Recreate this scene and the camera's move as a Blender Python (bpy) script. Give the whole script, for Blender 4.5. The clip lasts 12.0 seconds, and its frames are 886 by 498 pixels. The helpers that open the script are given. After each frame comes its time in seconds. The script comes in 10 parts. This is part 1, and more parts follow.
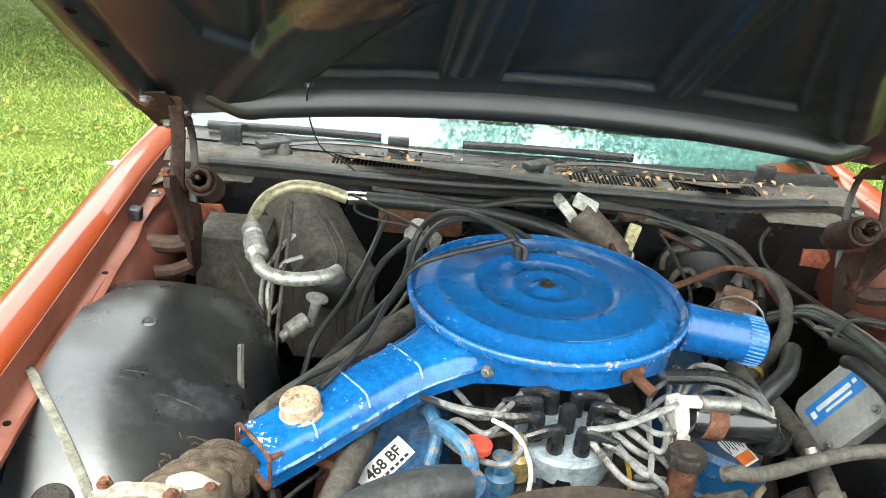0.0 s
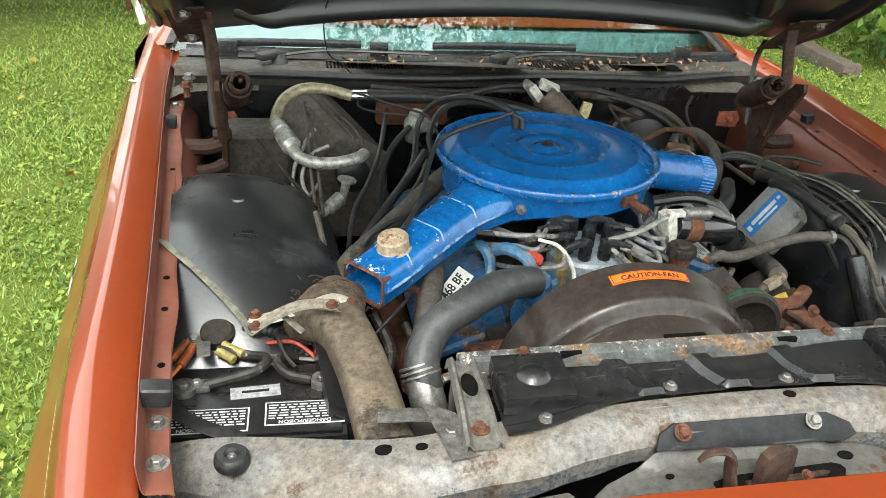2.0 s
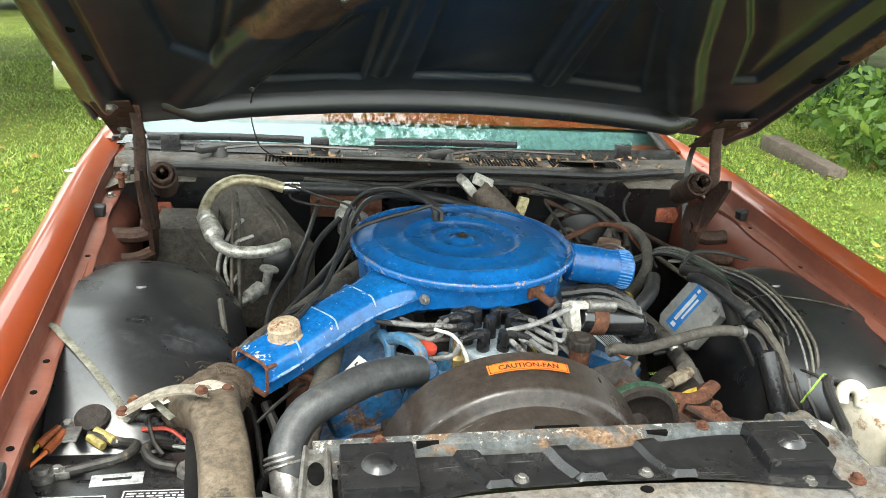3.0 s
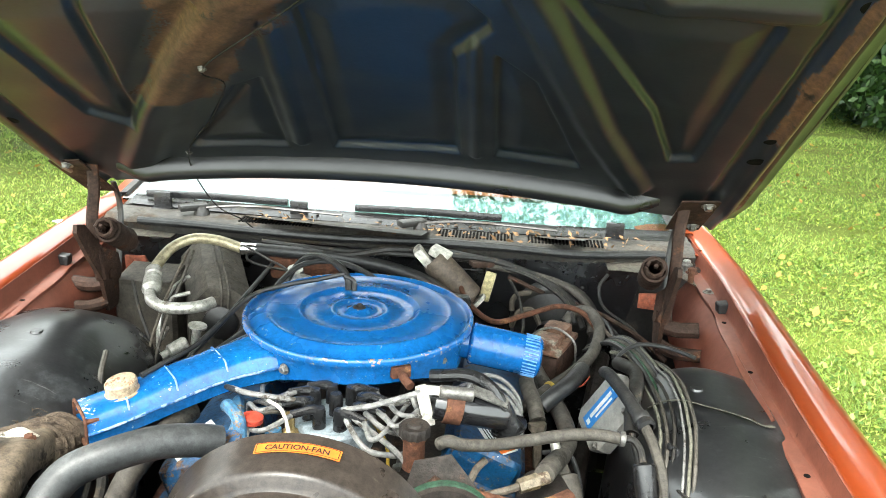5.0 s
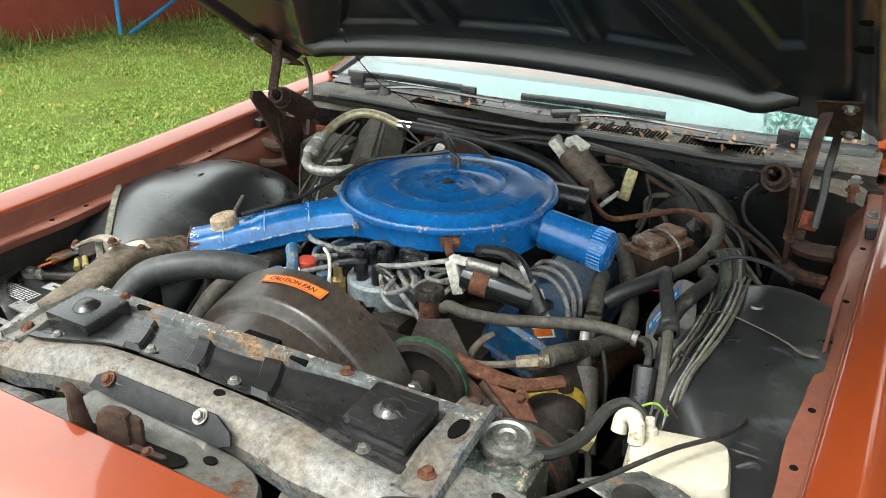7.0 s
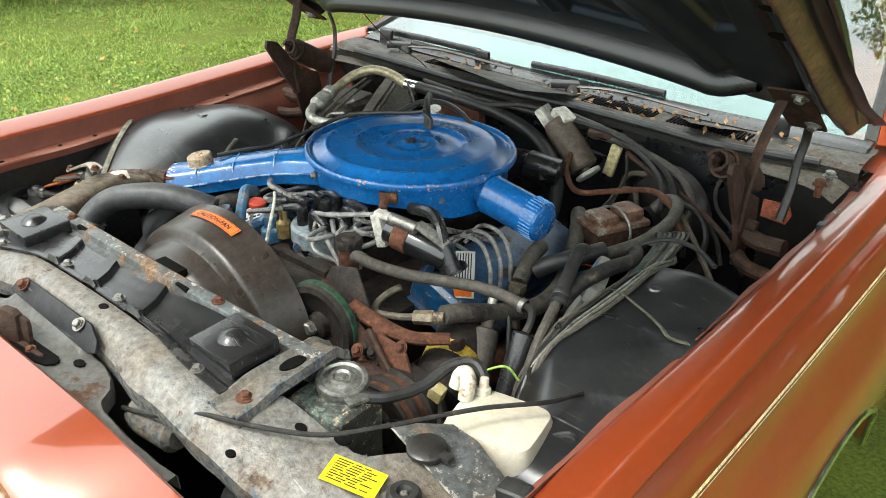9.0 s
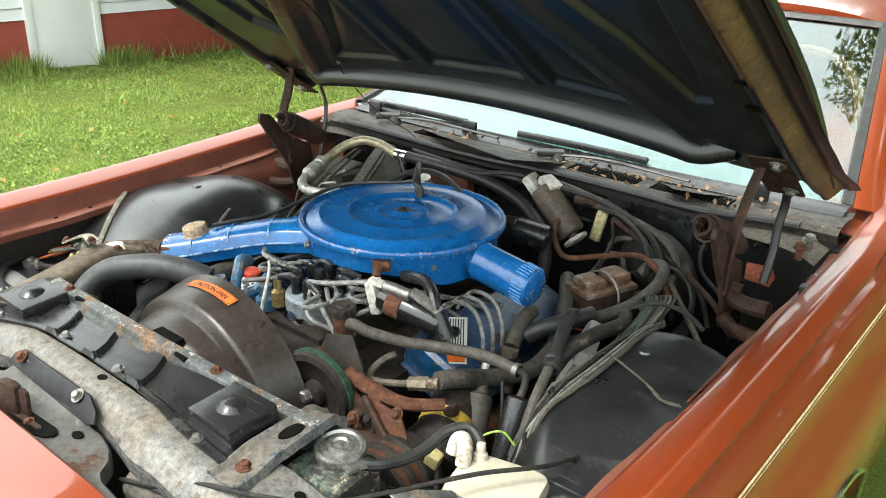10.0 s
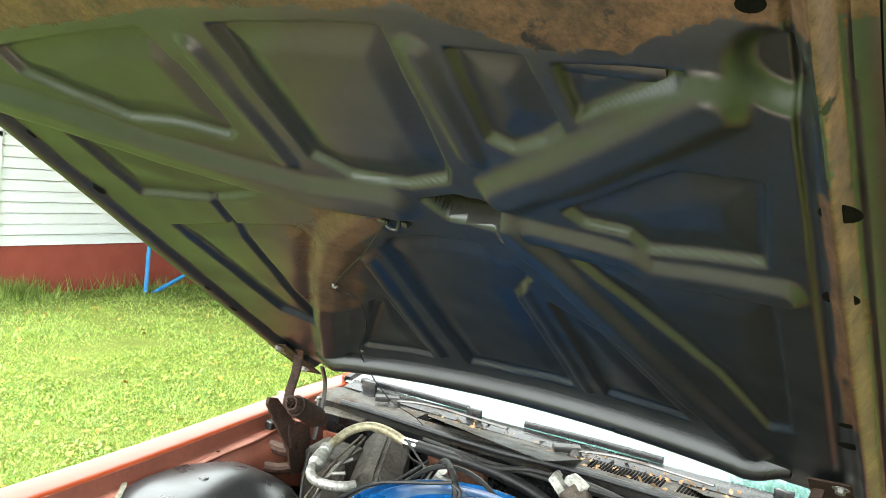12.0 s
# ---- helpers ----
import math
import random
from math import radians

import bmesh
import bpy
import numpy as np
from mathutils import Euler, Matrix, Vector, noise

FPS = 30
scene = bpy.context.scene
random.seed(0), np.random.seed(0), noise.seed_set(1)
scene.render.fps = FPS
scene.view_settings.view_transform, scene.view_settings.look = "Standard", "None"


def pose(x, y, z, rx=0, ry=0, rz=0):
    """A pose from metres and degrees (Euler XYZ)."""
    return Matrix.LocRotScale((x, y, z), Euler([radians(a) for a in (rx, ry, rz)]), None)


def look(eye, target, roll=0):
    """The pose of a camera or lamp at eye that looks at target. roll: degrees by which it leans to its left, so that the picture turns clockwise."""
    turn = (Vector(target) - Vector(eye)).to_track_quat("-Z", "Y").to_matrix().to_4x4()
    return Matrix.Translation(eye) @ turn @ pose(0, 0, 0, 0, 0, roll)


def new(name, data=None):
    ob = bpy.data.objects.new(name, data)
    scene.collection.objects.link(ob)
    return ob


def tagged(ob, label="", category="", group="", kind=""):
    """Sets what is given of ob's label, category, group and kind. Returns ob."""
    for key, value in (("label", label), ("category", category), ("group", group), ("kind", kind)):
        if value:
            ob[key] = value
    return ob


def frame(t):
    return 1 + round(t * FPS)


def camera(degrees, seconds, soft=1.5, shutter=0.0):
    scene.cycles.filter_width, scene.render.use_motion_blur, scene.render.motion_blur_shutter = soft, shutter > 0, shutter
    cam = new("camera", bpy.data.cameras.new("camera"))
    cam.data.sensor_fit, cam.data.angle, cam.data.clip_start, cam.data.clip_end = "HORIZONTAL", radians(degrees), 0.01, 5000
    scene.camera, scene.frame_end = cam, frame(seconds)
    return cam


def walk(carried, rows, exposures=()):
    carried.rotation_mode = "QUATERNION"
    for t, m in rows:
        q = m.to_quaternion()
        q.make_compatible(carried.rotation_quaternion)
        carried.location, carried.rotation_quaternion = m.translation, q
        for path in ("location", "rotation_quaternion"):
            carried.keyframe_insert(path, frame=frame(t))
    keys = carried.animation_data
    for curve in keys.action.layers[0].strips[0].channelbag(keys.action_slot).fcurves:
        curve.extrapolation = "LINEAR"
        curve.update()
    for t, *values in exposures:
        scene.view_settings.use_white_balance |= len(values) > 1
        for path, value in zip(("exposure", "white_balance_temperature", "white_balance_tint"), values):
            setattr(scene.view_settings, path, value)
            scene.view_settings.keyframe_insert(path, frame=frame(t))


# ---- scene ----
cam = camera(57.3, 12.0, soft=0.8)
PATH = [
    (0, (-0.197, -0.516, 1.485), (-0.14, 1.306, 0.662), 5.0),
    (0.5, (-0.23, -0.652, 1.475), (-0.091, 1.133, 0.584), 3.4),
    (1, (-0.367, -0.74, 1.493), (-0.117, 1.011, 0.559), 3.4),
    (1.5, (-0.488, -0.782, 1.479), (-0.129, 0.931, 0.512), 4.3),
    (2, (-0.495, -0.801, 1.485), (-0.12, 0.919, 0.535), 4.0),
    (2.5, (-0.446, -0.808, 1.483), (-0.075, 0.958, 0.622), 3.5),
    (3, (-0.303, -0.84, 1.482), (0.039, 0.99, 0.75), 4.0),
    (3.2, (-0.217, -0.857, 1.482), (0.092, 0.999, 0.806), 4.4),
    (4.8, (0.208, -0.824, 1.517), (0.135, 1.076, 0.896), 3.3),
    (5, (0.258, -0.807, 1.511), (0.122, 1.093, 0.903), 2.9),
    (5.5, (0.453, -0.823, 1.483), (0.163, 1.048, 0.84), 3.6),
    (6, (0.614, -0.849, 1.482), (0.069, 0.933, 0.754), 2.6),
    (6.5, (0.699, -0.786, 1.469), (-0.005, 0.916, 0.688), 1.9),
    (7, (0.754, -0.711, 1.473), (-0.158, 0.866, 0.647), 0.2),
    (7.2, (0.813, -0.68, 1.471), (-0.165, 0.847, 0.629), -0.1),
    (8.8, (1.058, -0.554, 1.495), (-0.099, 0.796, 0.58), 1.4),
    (9, (1.071, -0.557, 1.492), (-0.072, 0.809, 0.581), 1.7),
    (9.5, (1.083, -0.576, 1.488), (-0.063, 0.793, 0.586), 1.6),
    (10, (1.077, -0.584, 1.508), (-0.084, 0.853, 0.742), 1.4),
    (10.5, (1.035, -0.582, 1.573), (-0.175, 0.958, 1.169), 2.7),
    (11, (0.977, -0.602, 1.606), (-0.173, 1.011, 1.331), 4.5),
    (11.5, (0.855, -0.695, 1.615), (-0.214, 0.979, 1.378), 5.4),
    (12, (0.765, -0.769, 1.61), (-0.266, 0.935, 1.429), 5.4),
]
EXPOSURES = [(0.0, 3.05), (0.6, 3.15), (1.2, 2.65), (2.0, 2.25), (2.6, 2.4), (3.2, 2.7), (4.8, 3.2), (5.2, 3.2), (5.8, 2.9), (6.5, 2.27), (7.2, 2.23), (9.5, 2.22), (10.0, 2.33), (10.5, 2.5), (11.0, 2.8), (11.5, 3.1), (12.0, 3.26)]
walk(cam, [(t, look(eye, target, roll)) for t, eye, target, roll in PATH], EXPOSURES)

# ---- world, sun, exposure ----
world = bpy.data.worlds.new("overcast_sky")
scene.world = world
world.use_nodes = True
wn, wl = world.node_tree.nodes, world.node_tree.links
SUN_EL, SUN_AZ = 58.0, 205.0
sky = wn.new("ShaderNodeTexSky")
sky.sky_type, sky.sun_disc = "NISHITA", False
sky.sun_elevation, sky.sun_rotation = radians(SUN_EL), radians(SUN_AZ)
sky.air_density, sky.dust_density, sky.ozone_density = 1.0, 4.0, 1.0
soften = wn.new("ShaderNodeHueSaturation")
soften.inputs["Saturation"].default_value = 0.30
wl.new(sky.outputs["Color"], soften.inputs["Color"])
cloud_tint = wn.new("ShaderNodeMix")
cloud_tint.data_type, cloud_tint.blend_type = "RGBA", "MULTIPLY"
cloud_tint.inputs["Factor"].default_value = 1.0
cloud_tint.inputs[7].default_value = (0.93, 1.0, 0.96, 1)
cloud_layer = wn.new("ShaderNodeMix")
cloud_layer.data_type = "RGBA"
cloud_layer.inputs["Factor"].default_value = 0.6
cloud_layer.inputs[7].default_value = (6.0, 6.0, 6.0, 1)
wl.new(soften.outputs["Color"], cloud_layer.inputs[6])
wl.new(cloud_layer.outputs[2], cloud_tint.inputs[6])
wl.new(cloud_tint.outputs[2], wn["Background"].inputs["Color"])
wn["Background"].inputs["Strength"].default_value = 0.15
sun_lamp = bpy.data.lights.new("sun", "SUN")
sun_lamp.energy, sun_lamp.angle, sun_lamp.color = 0.8, radians(18), (1.0, 0.97, 0.90)
sun = new("sun", sun_lamp)
sun.matrix_world = look((0, 0, 20), (20 * math.cos(radians(SUN_EL)) / math.sin(radians(SUN_EL)) * math.sin(radians(SUN_AZ)) * -1,
                                     20 * math.cos(radians(SUN_EL)) / math.sin(radians(SUN_EL)) * math.cos(radians(SUN_AZ)) * -1, 0))

# ---- materials ----
MATS = {}


def mat(name, base, dark=None, rough=0.5, metal=0.0, scale=30.0, amount=0.5, bump=0.15, fine=250.0, stain=None, stain_scale=8.0,
        stain_cut=0.58, stain_rough=0.85, coat=0.0, spec=0.5, grain=0.5, chip=None, chip_at=0.56, dust=None, dust_amount=0.5, scratch=None, coat_ior=1.5):
    """A painted, rubber or metal surface: base to dark at one scale, grain at another, and stains with a ragged edge."""
    if name in MATS:
        return MATS[name]
    if spec == 0.5 and rough >= 0.4 and metal < 0.5 and max(base) < 0.2:
        spec = 0.22  # grime and dry rubber hardly shine
    m = bpy.data.materials.new(name)
    m.use_nodes = True
    n, l = m.node_tree.nodes, m.node_tree.links
    b = n["Principled BSDF"]
    co = n.new("ShaderNodeTexCoord")

    def cloud(sc, detail=4.0, roughness=0.6):
        t = n.new("ShaderNodeTexNoise")
        t.inputs["Scale"].default_value, t.inputs["Detail"].default_value, t.inputs["Roughness"].default_value = sc, detail, roughness
        l.new(co.outputs["Object"], t.inputs["Vector"])
        return t

    def ramp(src, lo, hi):
        r = n.new("ShaderNodeMapRange")
        r.inputs["From Min"].default_value, r.inputs["From Max"].default_value = lo, hi
        l.new(src, r.inputs["Value"])
        return r.outputs["Result"]

    def blend(fac, a, c):
        x = n.new("ShaderNodeMix")
        x.data_type = "RGBA"
        l.new(fac, x.inputs["Factor"])
        for sock, v in ((x.inputs[6], a), (x.inputs[7], c)):
            if isinstance(v, (tuple, list)):
                sock.default_value = (*v[:3], 1)
            else:
                l.new(v, sock)
        return x.outputs[2]

    dark = dark or tuple(v * 0.55 for v in base)
    big, small = cloud(scale), cloud(fine, 2.0)
    fac = ramp(big.outputs["Fac"], 0.5 - 0.25 / max(amount, 0.05), 0.5 + 0.25)
    colour = blend(fac, dark, base)
    rr = n.new("ShaderNodeMapRange")
    l.new(big.outputs["Fac"], rr.inputs["Value"])
    rr.inputs["From Min"].default_value, rr.inputs["From Max"].default_value = 0.25, 0.75
    rr.inputs["To Min"].default_value, rr.inputs["To Max"].default_value = min(1, rough * 1.35), rough * 0.8
    rough_sock, metal_sock = rr.outputs["Result"], None
    if stain:
        st = cloud(stain_scale, 8.0, 0.68)
        sf = ramp(st.outputs["Fac"], stain_cut, stain_cut + 0.05)
        st2 = blend(ramp(small.outputs["Fac"], 0.35, 0.65), tuple(v * 0.5 for v in stain), stain)
        colour = blend(sf, colour, st2)
        mixr = n.new("ShaderNodeMix")
        l.new(sf, mixr.inputs["Factor"])
        l.new(rough_sock, mixr.inputs[2])
        mixr.inputs[3].default_value = stain_rough
        rough_sock = mixr.outputs[0]
        if metal > 0:
            mm = n.new("ShaderNodeMix")
            l.new(sf, mm.inputs["Factor"])
            mm.inputs[2].default_value, mm.inputs[3].default_value = metal, 0.0
            metal_sock = mm.outputs[0]
    def over(fac, colr, rgh):
        nonlocal colour, rough_sock
        colour = blend(fac, colour, colr)
        x = n.new("ShaderNodeMix")
        l.new(fac, x.inputs["Factor"])
        l.new(rough_sock, x.inputs[2])
        x.inputs[3].default_value = rgh
        rough_sock = x.outputs[0]

    def times(a, c):
        x = n.new("ShaderNodeMath")
        x.operation, x.use_clamp = "MULTIPLY", True
        l.new(a, x.inputs[0])
        if isinstance(c, float):
            x.inputs[1].default_value = c
        else:
            l.new(c, x.inputs[1])
        return x.outputs[0]
    if dust:
        # dust that has settled on what faces up, in drifts
        geo = n.new("ShaderNodeNewGeometry")
        sep = n.new("ShaderNodeSeparateXYZ")
        l.new(geo.outputs["Normal"], sep.inputs[0])
        over(times(times(ramp(sep.outputs["Z"], 0.1, 0.95), ramp(cloud(13.0, 6.0, 0.7).outputs["Fac"], 0.32, 0.75)), dust_amount * 0.32), dust, 0.9)
    if scratch:
        mp = n.new("ShaderNodeMapping")
        mp.inputs["Rotation"].default_value = (0.3, 0.2, 0.7)
        mp.inputs["Scale"].default_value = (9.0, 260.0, 60.0)
        l.new(co.outputs["Object"], mp.inputs["Vector"])
        sc = n.new("ShaderNodeTexNoise")
        sc.inputs["Scale"].default_value, sc.inputs["Detail"].default_value = 1.0, 2.0
        l.new(mp.outputs["Vector"], sc.inputs["Vector"])
        over(times(times(ramp(sc.outputs["Fac"], 0.66, 0.72), ramp(cloud(6.0, 3.0).outputs["Fac"], 0.48, 0.62)), 0.7), scratch, 0.6)
    if chip:
        # paint gone along raised edges and in flecks
        geo = n.new("ShaderNodeNewGeometry")
        edge = ramp(geo.outputs["Pointiness"], 0.515, 0.60)
        add = n.new("ShaderNodeMath")
        add.operation = "ADD"
        l.new(times(edge, 0.16), add.inputs[0])
        l.new(cloud(95.0, 7.0, 0.72).outputs["Fac"], add.inputs[1])
        over(ramp(add.outputs[0], chip_at + 0.08, chip_at + 0.11), chip, 0.75)
    if grain > 0:
        # fine grime: the colour swings lighter and darker from speck to speck
        gr = n.new("ShaderNodeMapRange")
        l.new(cloud(85.0, 8.0, 0.78).outputs["Fac"], gr.inputs["Value"])
        gr.inputs["From Min"].default_value, gr.inputs["From Max"].default_value = 0.36, 0.64
        gr.inputs["To Min"].default_value, gr.inputs["To Max"].default_value = 1.0 - grain, 1.0 + grain * 0.9
        x = n.new("ShaderNodeVectorMath")
        x.operation = "SCALE"
        l.new(colour, x.inputs[0])
        l.new(gr.outputs["Result"], x.inputs["Scale"])
        colour = x.outputs[0]
    l.new(colour, b.inputs["Base Color"])
    l.new(rough_sock, b.inputs["Roughness"])
    if metal_sock:
        l.new(metal_sock, b.inputs["Metallic"])
    else:
        b.inputs["Metallic"].default_value = metal
    b.inputs["Coat Weight"].default_value, b.inputs["Coat Roughness"].default_value = coat, 0.05
    b.inputs["Coat IOR"].default_value = coat_ior
    b.inputs["Specular IOR Level"].default_value = spec
    if bump > 0:
        bp = n.new("ShaderNodeBump")
        bp.inputs["Strength"].default_value, bp.inputs["Distance"].default_value = bump, 0.002
        add = n.new("ShaderNodeMath")
        add.operation = "ADD"
        l.new(big.outputs["Fac"], add.inputs[0])
        l.new(small.outputs["Fac"], add.inputs[1])
        l.new(add.outputs[0], bp.inputs["Height"])
        l.new(bp.outputs["Normal"], b.inputs["Normal"])
    MATS[name] = m
    return m


COPPER = mat("copper_metallic_paint", (0.235, 0.038, 0.008), (0.185, 0.029, 0.006), 0.32, 0.22, 3.0, 0.6, 0.004, 900, coat=0.85, grain=0.06, coat_ior=1.55)
LIP = mat("satin_copper_primer", (0.20, 0.062, 0.038), (0.12, 0.037, 0.023), 0.42, 0.1, 9.0, 0.7, 0.12, 200, stain=(0.10, 0.045, 0.03), stain_scale=11, stain_cut=0.68, coat=0.05, dust=(0.22, 0.17, 0.13), dust_amount=0.5, grain=0.12)
HOOD_BLACK = mat("worn_black_underhood", (0.0085, 0.0120, 0.0150), (0.0042, 0.0060, 0.0078), 0.36, 0.0, 4.0, 0.9, 0.08, 140, stain=(0.017, 0.017, 0.016), stain_scale=3, stain_cut=0.66, stain_rough=0.4, spec=0.85)
BROWN_EDGE = mat("brown_overspray", (0.120, 0.062, 0.033), (0.034, 0.021, 0.015), 0.46, 0.0, 11.0, 0.9, 0.1, 150, stain=(0.012, 0.011, 0.010), stain_scale=16, stain_cut=0.60, stain_rough=0.35, spec=0.35)
BLACK_METAL = mat("dusty_black_metal", (0.017, 0.016, 0.015), (0.008, 0.0075, 0.007), 0.34, 0.0, 12.0, 0.8, 0.2, 200, stain=(0.055, 0.04, 0.03), stain_scale=9, stain_cut=0.62, dust=(0.12, 0.10, 0.08), dust_amount=0.45)
BLACK_PLASTIC = mat("black_moulded_plastic", (0.013, 0.013, 0.014), (0.007, 0.007, 0.0075), 0.24, 0.0, 6.0, 0.8, 0.15, 300, stain=(0.05, 0.045, 0.04), stain_scale=7, stain_cut=0.64, stain_rough=0.7, dust=(0.13, 0.115, 0.095), dust_amount=0.2, scratch=(0.10, 0.095, 0.09))
GLOSS_BLACK = mat("glossy_black_enamel", (0.010, 0.0105, 0.0115), (0.005, 0.005, 0.0055), 0.30, 0.0, 6.0, 0.8, 0.0, 120, stain=(0.03, 0.025, 0.02), stain_scale=7, stain_cut=0.68, grain=0.1, spec=0.5)
# grey stain paints in patchy sky sheen; scratches and dust are real wear
DOME_PLASTIC = mat("scuffed_black_with_sheen", (0.011, 0.0115, 0.0125), (0.005, 0.005, 0.006), 0.25, 0.0, 4.0, 0.9, 0.12, 90, stain=(0.030, 0.032, 0.034), stain_scale=5, stain_cut=0.55, stain_rough=0.28, dust=(0.075, 0.075, 0.072), dust_amount=0.4, scratch=(0.14, 0.14, 0.135), spec=0.95)
RUBBER = mat("old_rubber_hose", (0.019, 0.0195, 0.020), (0.010, 0.010, 0.0105), 0.38, 0.0, 25.0, 0.8, 0.25, 300, stain=(0.07, 0.06, 0.048), stain_scale=16, stain_cut=0.63, dust=(0.16, 0.135, 0.105), dust_amount=0.34, spec=0.35)
RUBBER_GREY = mat("dusty_grey_hose", (0.068, 0.061, 0.051), (0.034, 0.030, 0.025), 0.6, 0.0, 25.0, 0.8, 0.25, 300, stain=(0.03, 0.025, 0.02), stain_scale=14, stain_cut=0.58, dust=(0.18, 0.15, 0.115), dust_amount=0.4, spec=0.3)
WIRE_GREY = mat("grey_silicone_wire", (0.20, 0.197, 0.188), (0.11, 0.106, 0.10), 0.45, 0.0, 40.0, 0.8, 0.1, 300, stain=(0.05, 0.04, 0.03), stain_scale=22, stain_cut=0.56)
WIRE_BLACK = mat("black_wire", (0.018, 0.017, 0.016), (0.010, 0.0095, 0.009), 0.45, 0.0, 40.0, 0.6, 0.1, 300, stain=(0.08, 0.065, 0.05), stain_scale=30, stain_cut=0.58, dust=(0.14, 0.12, 0.095), dust_amount=0.45)
RUST = mat("rust", (0.115, 0.046, 0.025), (0.045, 0.021, 0.014), 0.85, 0.0, 30.0, 0.9, 0.6, 220, stain=(0.20, 0.095, 0.045), stain_scale=25, stain_cut=0.58)
RUST_DARK = mat("dark_rusty_iron", (0.05, 0.026, 0.018), (0.02, 0.013, 0.010), 0.65, 0.15, 22.0, 0.9, 0.6, 220, stain=(0.105, 0.048, 0.027), stain_scale=18, stain_cut=0.58, dust=(0.15, 0.11, 0.08), dust_amount=0.3)
GREASY = mat("greasy_cast_iron", (0.028, 0.023, 0.020), (0.012, 0.010, 0.009), 0.55, 0.2, 20.0, 0.8, 0.6, 200, stain=(0.075, 0.045, 0.03), stain_scale=14, stain_cut=0.6, dust=(0.13, 0.10, 0.075), dust_amount=0.4)
RAIL = mat("weathered_grey_steel", (0.150, 0.152, 0.150), (0.120, 0.090, 0.060), 0.46, 0.15, 9.0, 1.0, 0.5, 260, stain=(0.095, 0.060, 0.038), stain_scale=13, stain_cut=0.575, chip=(0.075, 0.085, 0.095), dust=(0.20, 0.175, 0.14), dust_amount=0.3, scratch=(0.26, 0.25, 0.23), grain=0.45)
RAIL_BLUE = mat("flaking_blue_grey_steel", (0.085, 0.095, 0.098), (0.04, 0.038, 0.036), 0.48, 0.15, 22.0, 0.9, 0.3, 220, stain=(0.16, 0.098, 0.058), stain_scale=13, stain_cut=0.54, chip=(0.27, 0.25, 0.22), dust=(0.22, 0.17, 0.12), dust_amount=0.45)
STEEL = mat("dull_zinc_steel", (0.26, 0.25, 0.235), (0.13, 0.122, 0.11), 0.42, 0.75, 30.0, 0.8, 0.2, 300, stain=(0.11, 0.06, 0.035), stain_scale=18, stain_cut=0.62, dust=(0.2, 0.17, 0.13), dust_amount=0.3)
CHROME = mat("chrome", (0.78, 0.78, 0.77), (0.65, 0.65, 0.64), 0.12, 1.0, 10.0, 0.4, 0.0, grain=0.15)
ALU = mat("cast_aluminium", (0.40, 0.39, 0.355), (0.22, 0.21, 0.185), 0.45, 0.6, 30.0, 0.8, 0.3, 250, stain=(0.16, 0.13, 0.09), stain_scale=20, stain_cut=0.6, dust=(0.2, 0.165, 0.12), dust_amount=0.4)
BLUE = mat("blue_enamel", (0.004, 0.108, 0.335), (0.003, 0.055, 0.19), 0.25, 0.0, 7.0, 0.9, 0.035, 110, stain=(0.30, 0.16, 0.09), stain_scale=34, stain_cut=0.66, stain_rough=0.6, coat=0.12, chip=(0.26, 0.17, 0.11), chip_at=0.565, grain=0.3)
BLUE_DIRTY = mat("chipped_blue_enamel", (0.005, 0.118, 0.34), (0.004, 0.06, 0.20), 0.2, 0.0, 9.0, 0.9, 0.15, 130, stain=(0.10, 0.17, 0.24), stain_scale=22, stain_cut=0.65, stain_rough=0.5, coat=0.1, chip=(0.42, 0.41, 0.38), chip_at=0.60, grain=0.3)
ENGINE_BLUE = mat("faded_engine_blue", (0.012, 0.075, 0.17), (0.008, 0.035, 0.08), 0.42, 0.0, 18.0, 0.9, 0.3, 160, stain=(0.09, 0.055, 0.035), stain_scale=12, stain_cut=0.56, chip=(0.13, 0.08, 0.05), dust=(0.17, 0.14, 0.11), dust_amount=0.5)
PIPE_BLUE = mat("light_blue_paint", (0.035, 0.13, 0.23), (0.02, 0.07, 0.13), 0.42, 0.0, 40.0, 0.8, 0.25, 250, stain=(0.20, 0.19, 0.17), stain_scale=45, stain_cut=0.58, chip=(0.16, 0.10, 0.06))
TAN_PLASTIC = mat("aged_tan_plastic", (0.105, 0.088, 0.067), (0.05, 0.041, 0.032), 0.55, 0.0, 12.0, 0.9, 0.2, 220, stain=(0.05, 0.038, 0.028), stain_scale=10, stain_cut=0.58, dust=(0.17, 0.14, 0.11), dust_amount=0.4)
SHROUD_BROWN = mat("brown_black_shroud", (0.030, 0.023, 0.019), (0.016, 0.013, 0.011), 0.28, 0.0, 10.0, 0.9, 0.10, 420, stain=(0.06, 0.048, 0.038), stain_scale=16, stain_cut=0.63, dust=(0.14, 0.115, 0.09), dust_amount=0.28, scratch=(0.14, 0.12, 0.10), spec=0.35)
HEATER_GREY = mat("dusty_heater_case", (0.078, 0.068, 0.055), (0.034, 0.030, 0.025), 0.6, 0.0, 14.0, 0.9, 0.25, 200, stain=(0.085, 0.072, 0.058), stain_scale=9, stain_cut=0.56, dust=(0.16, 0.135, 0.105), dust_amount=0.45)
MODULE_GREY = mat("painted_module_alloy", (0.25, 0.243, 0.225), (0.19, 0.185, 0.17), 0.5, 0.25, 30.0, 0.7, 0.25, 300, stain=(0.09, 0.07, 0.05), stain_scale=16, stain_cut=0.62, grain=0.18)
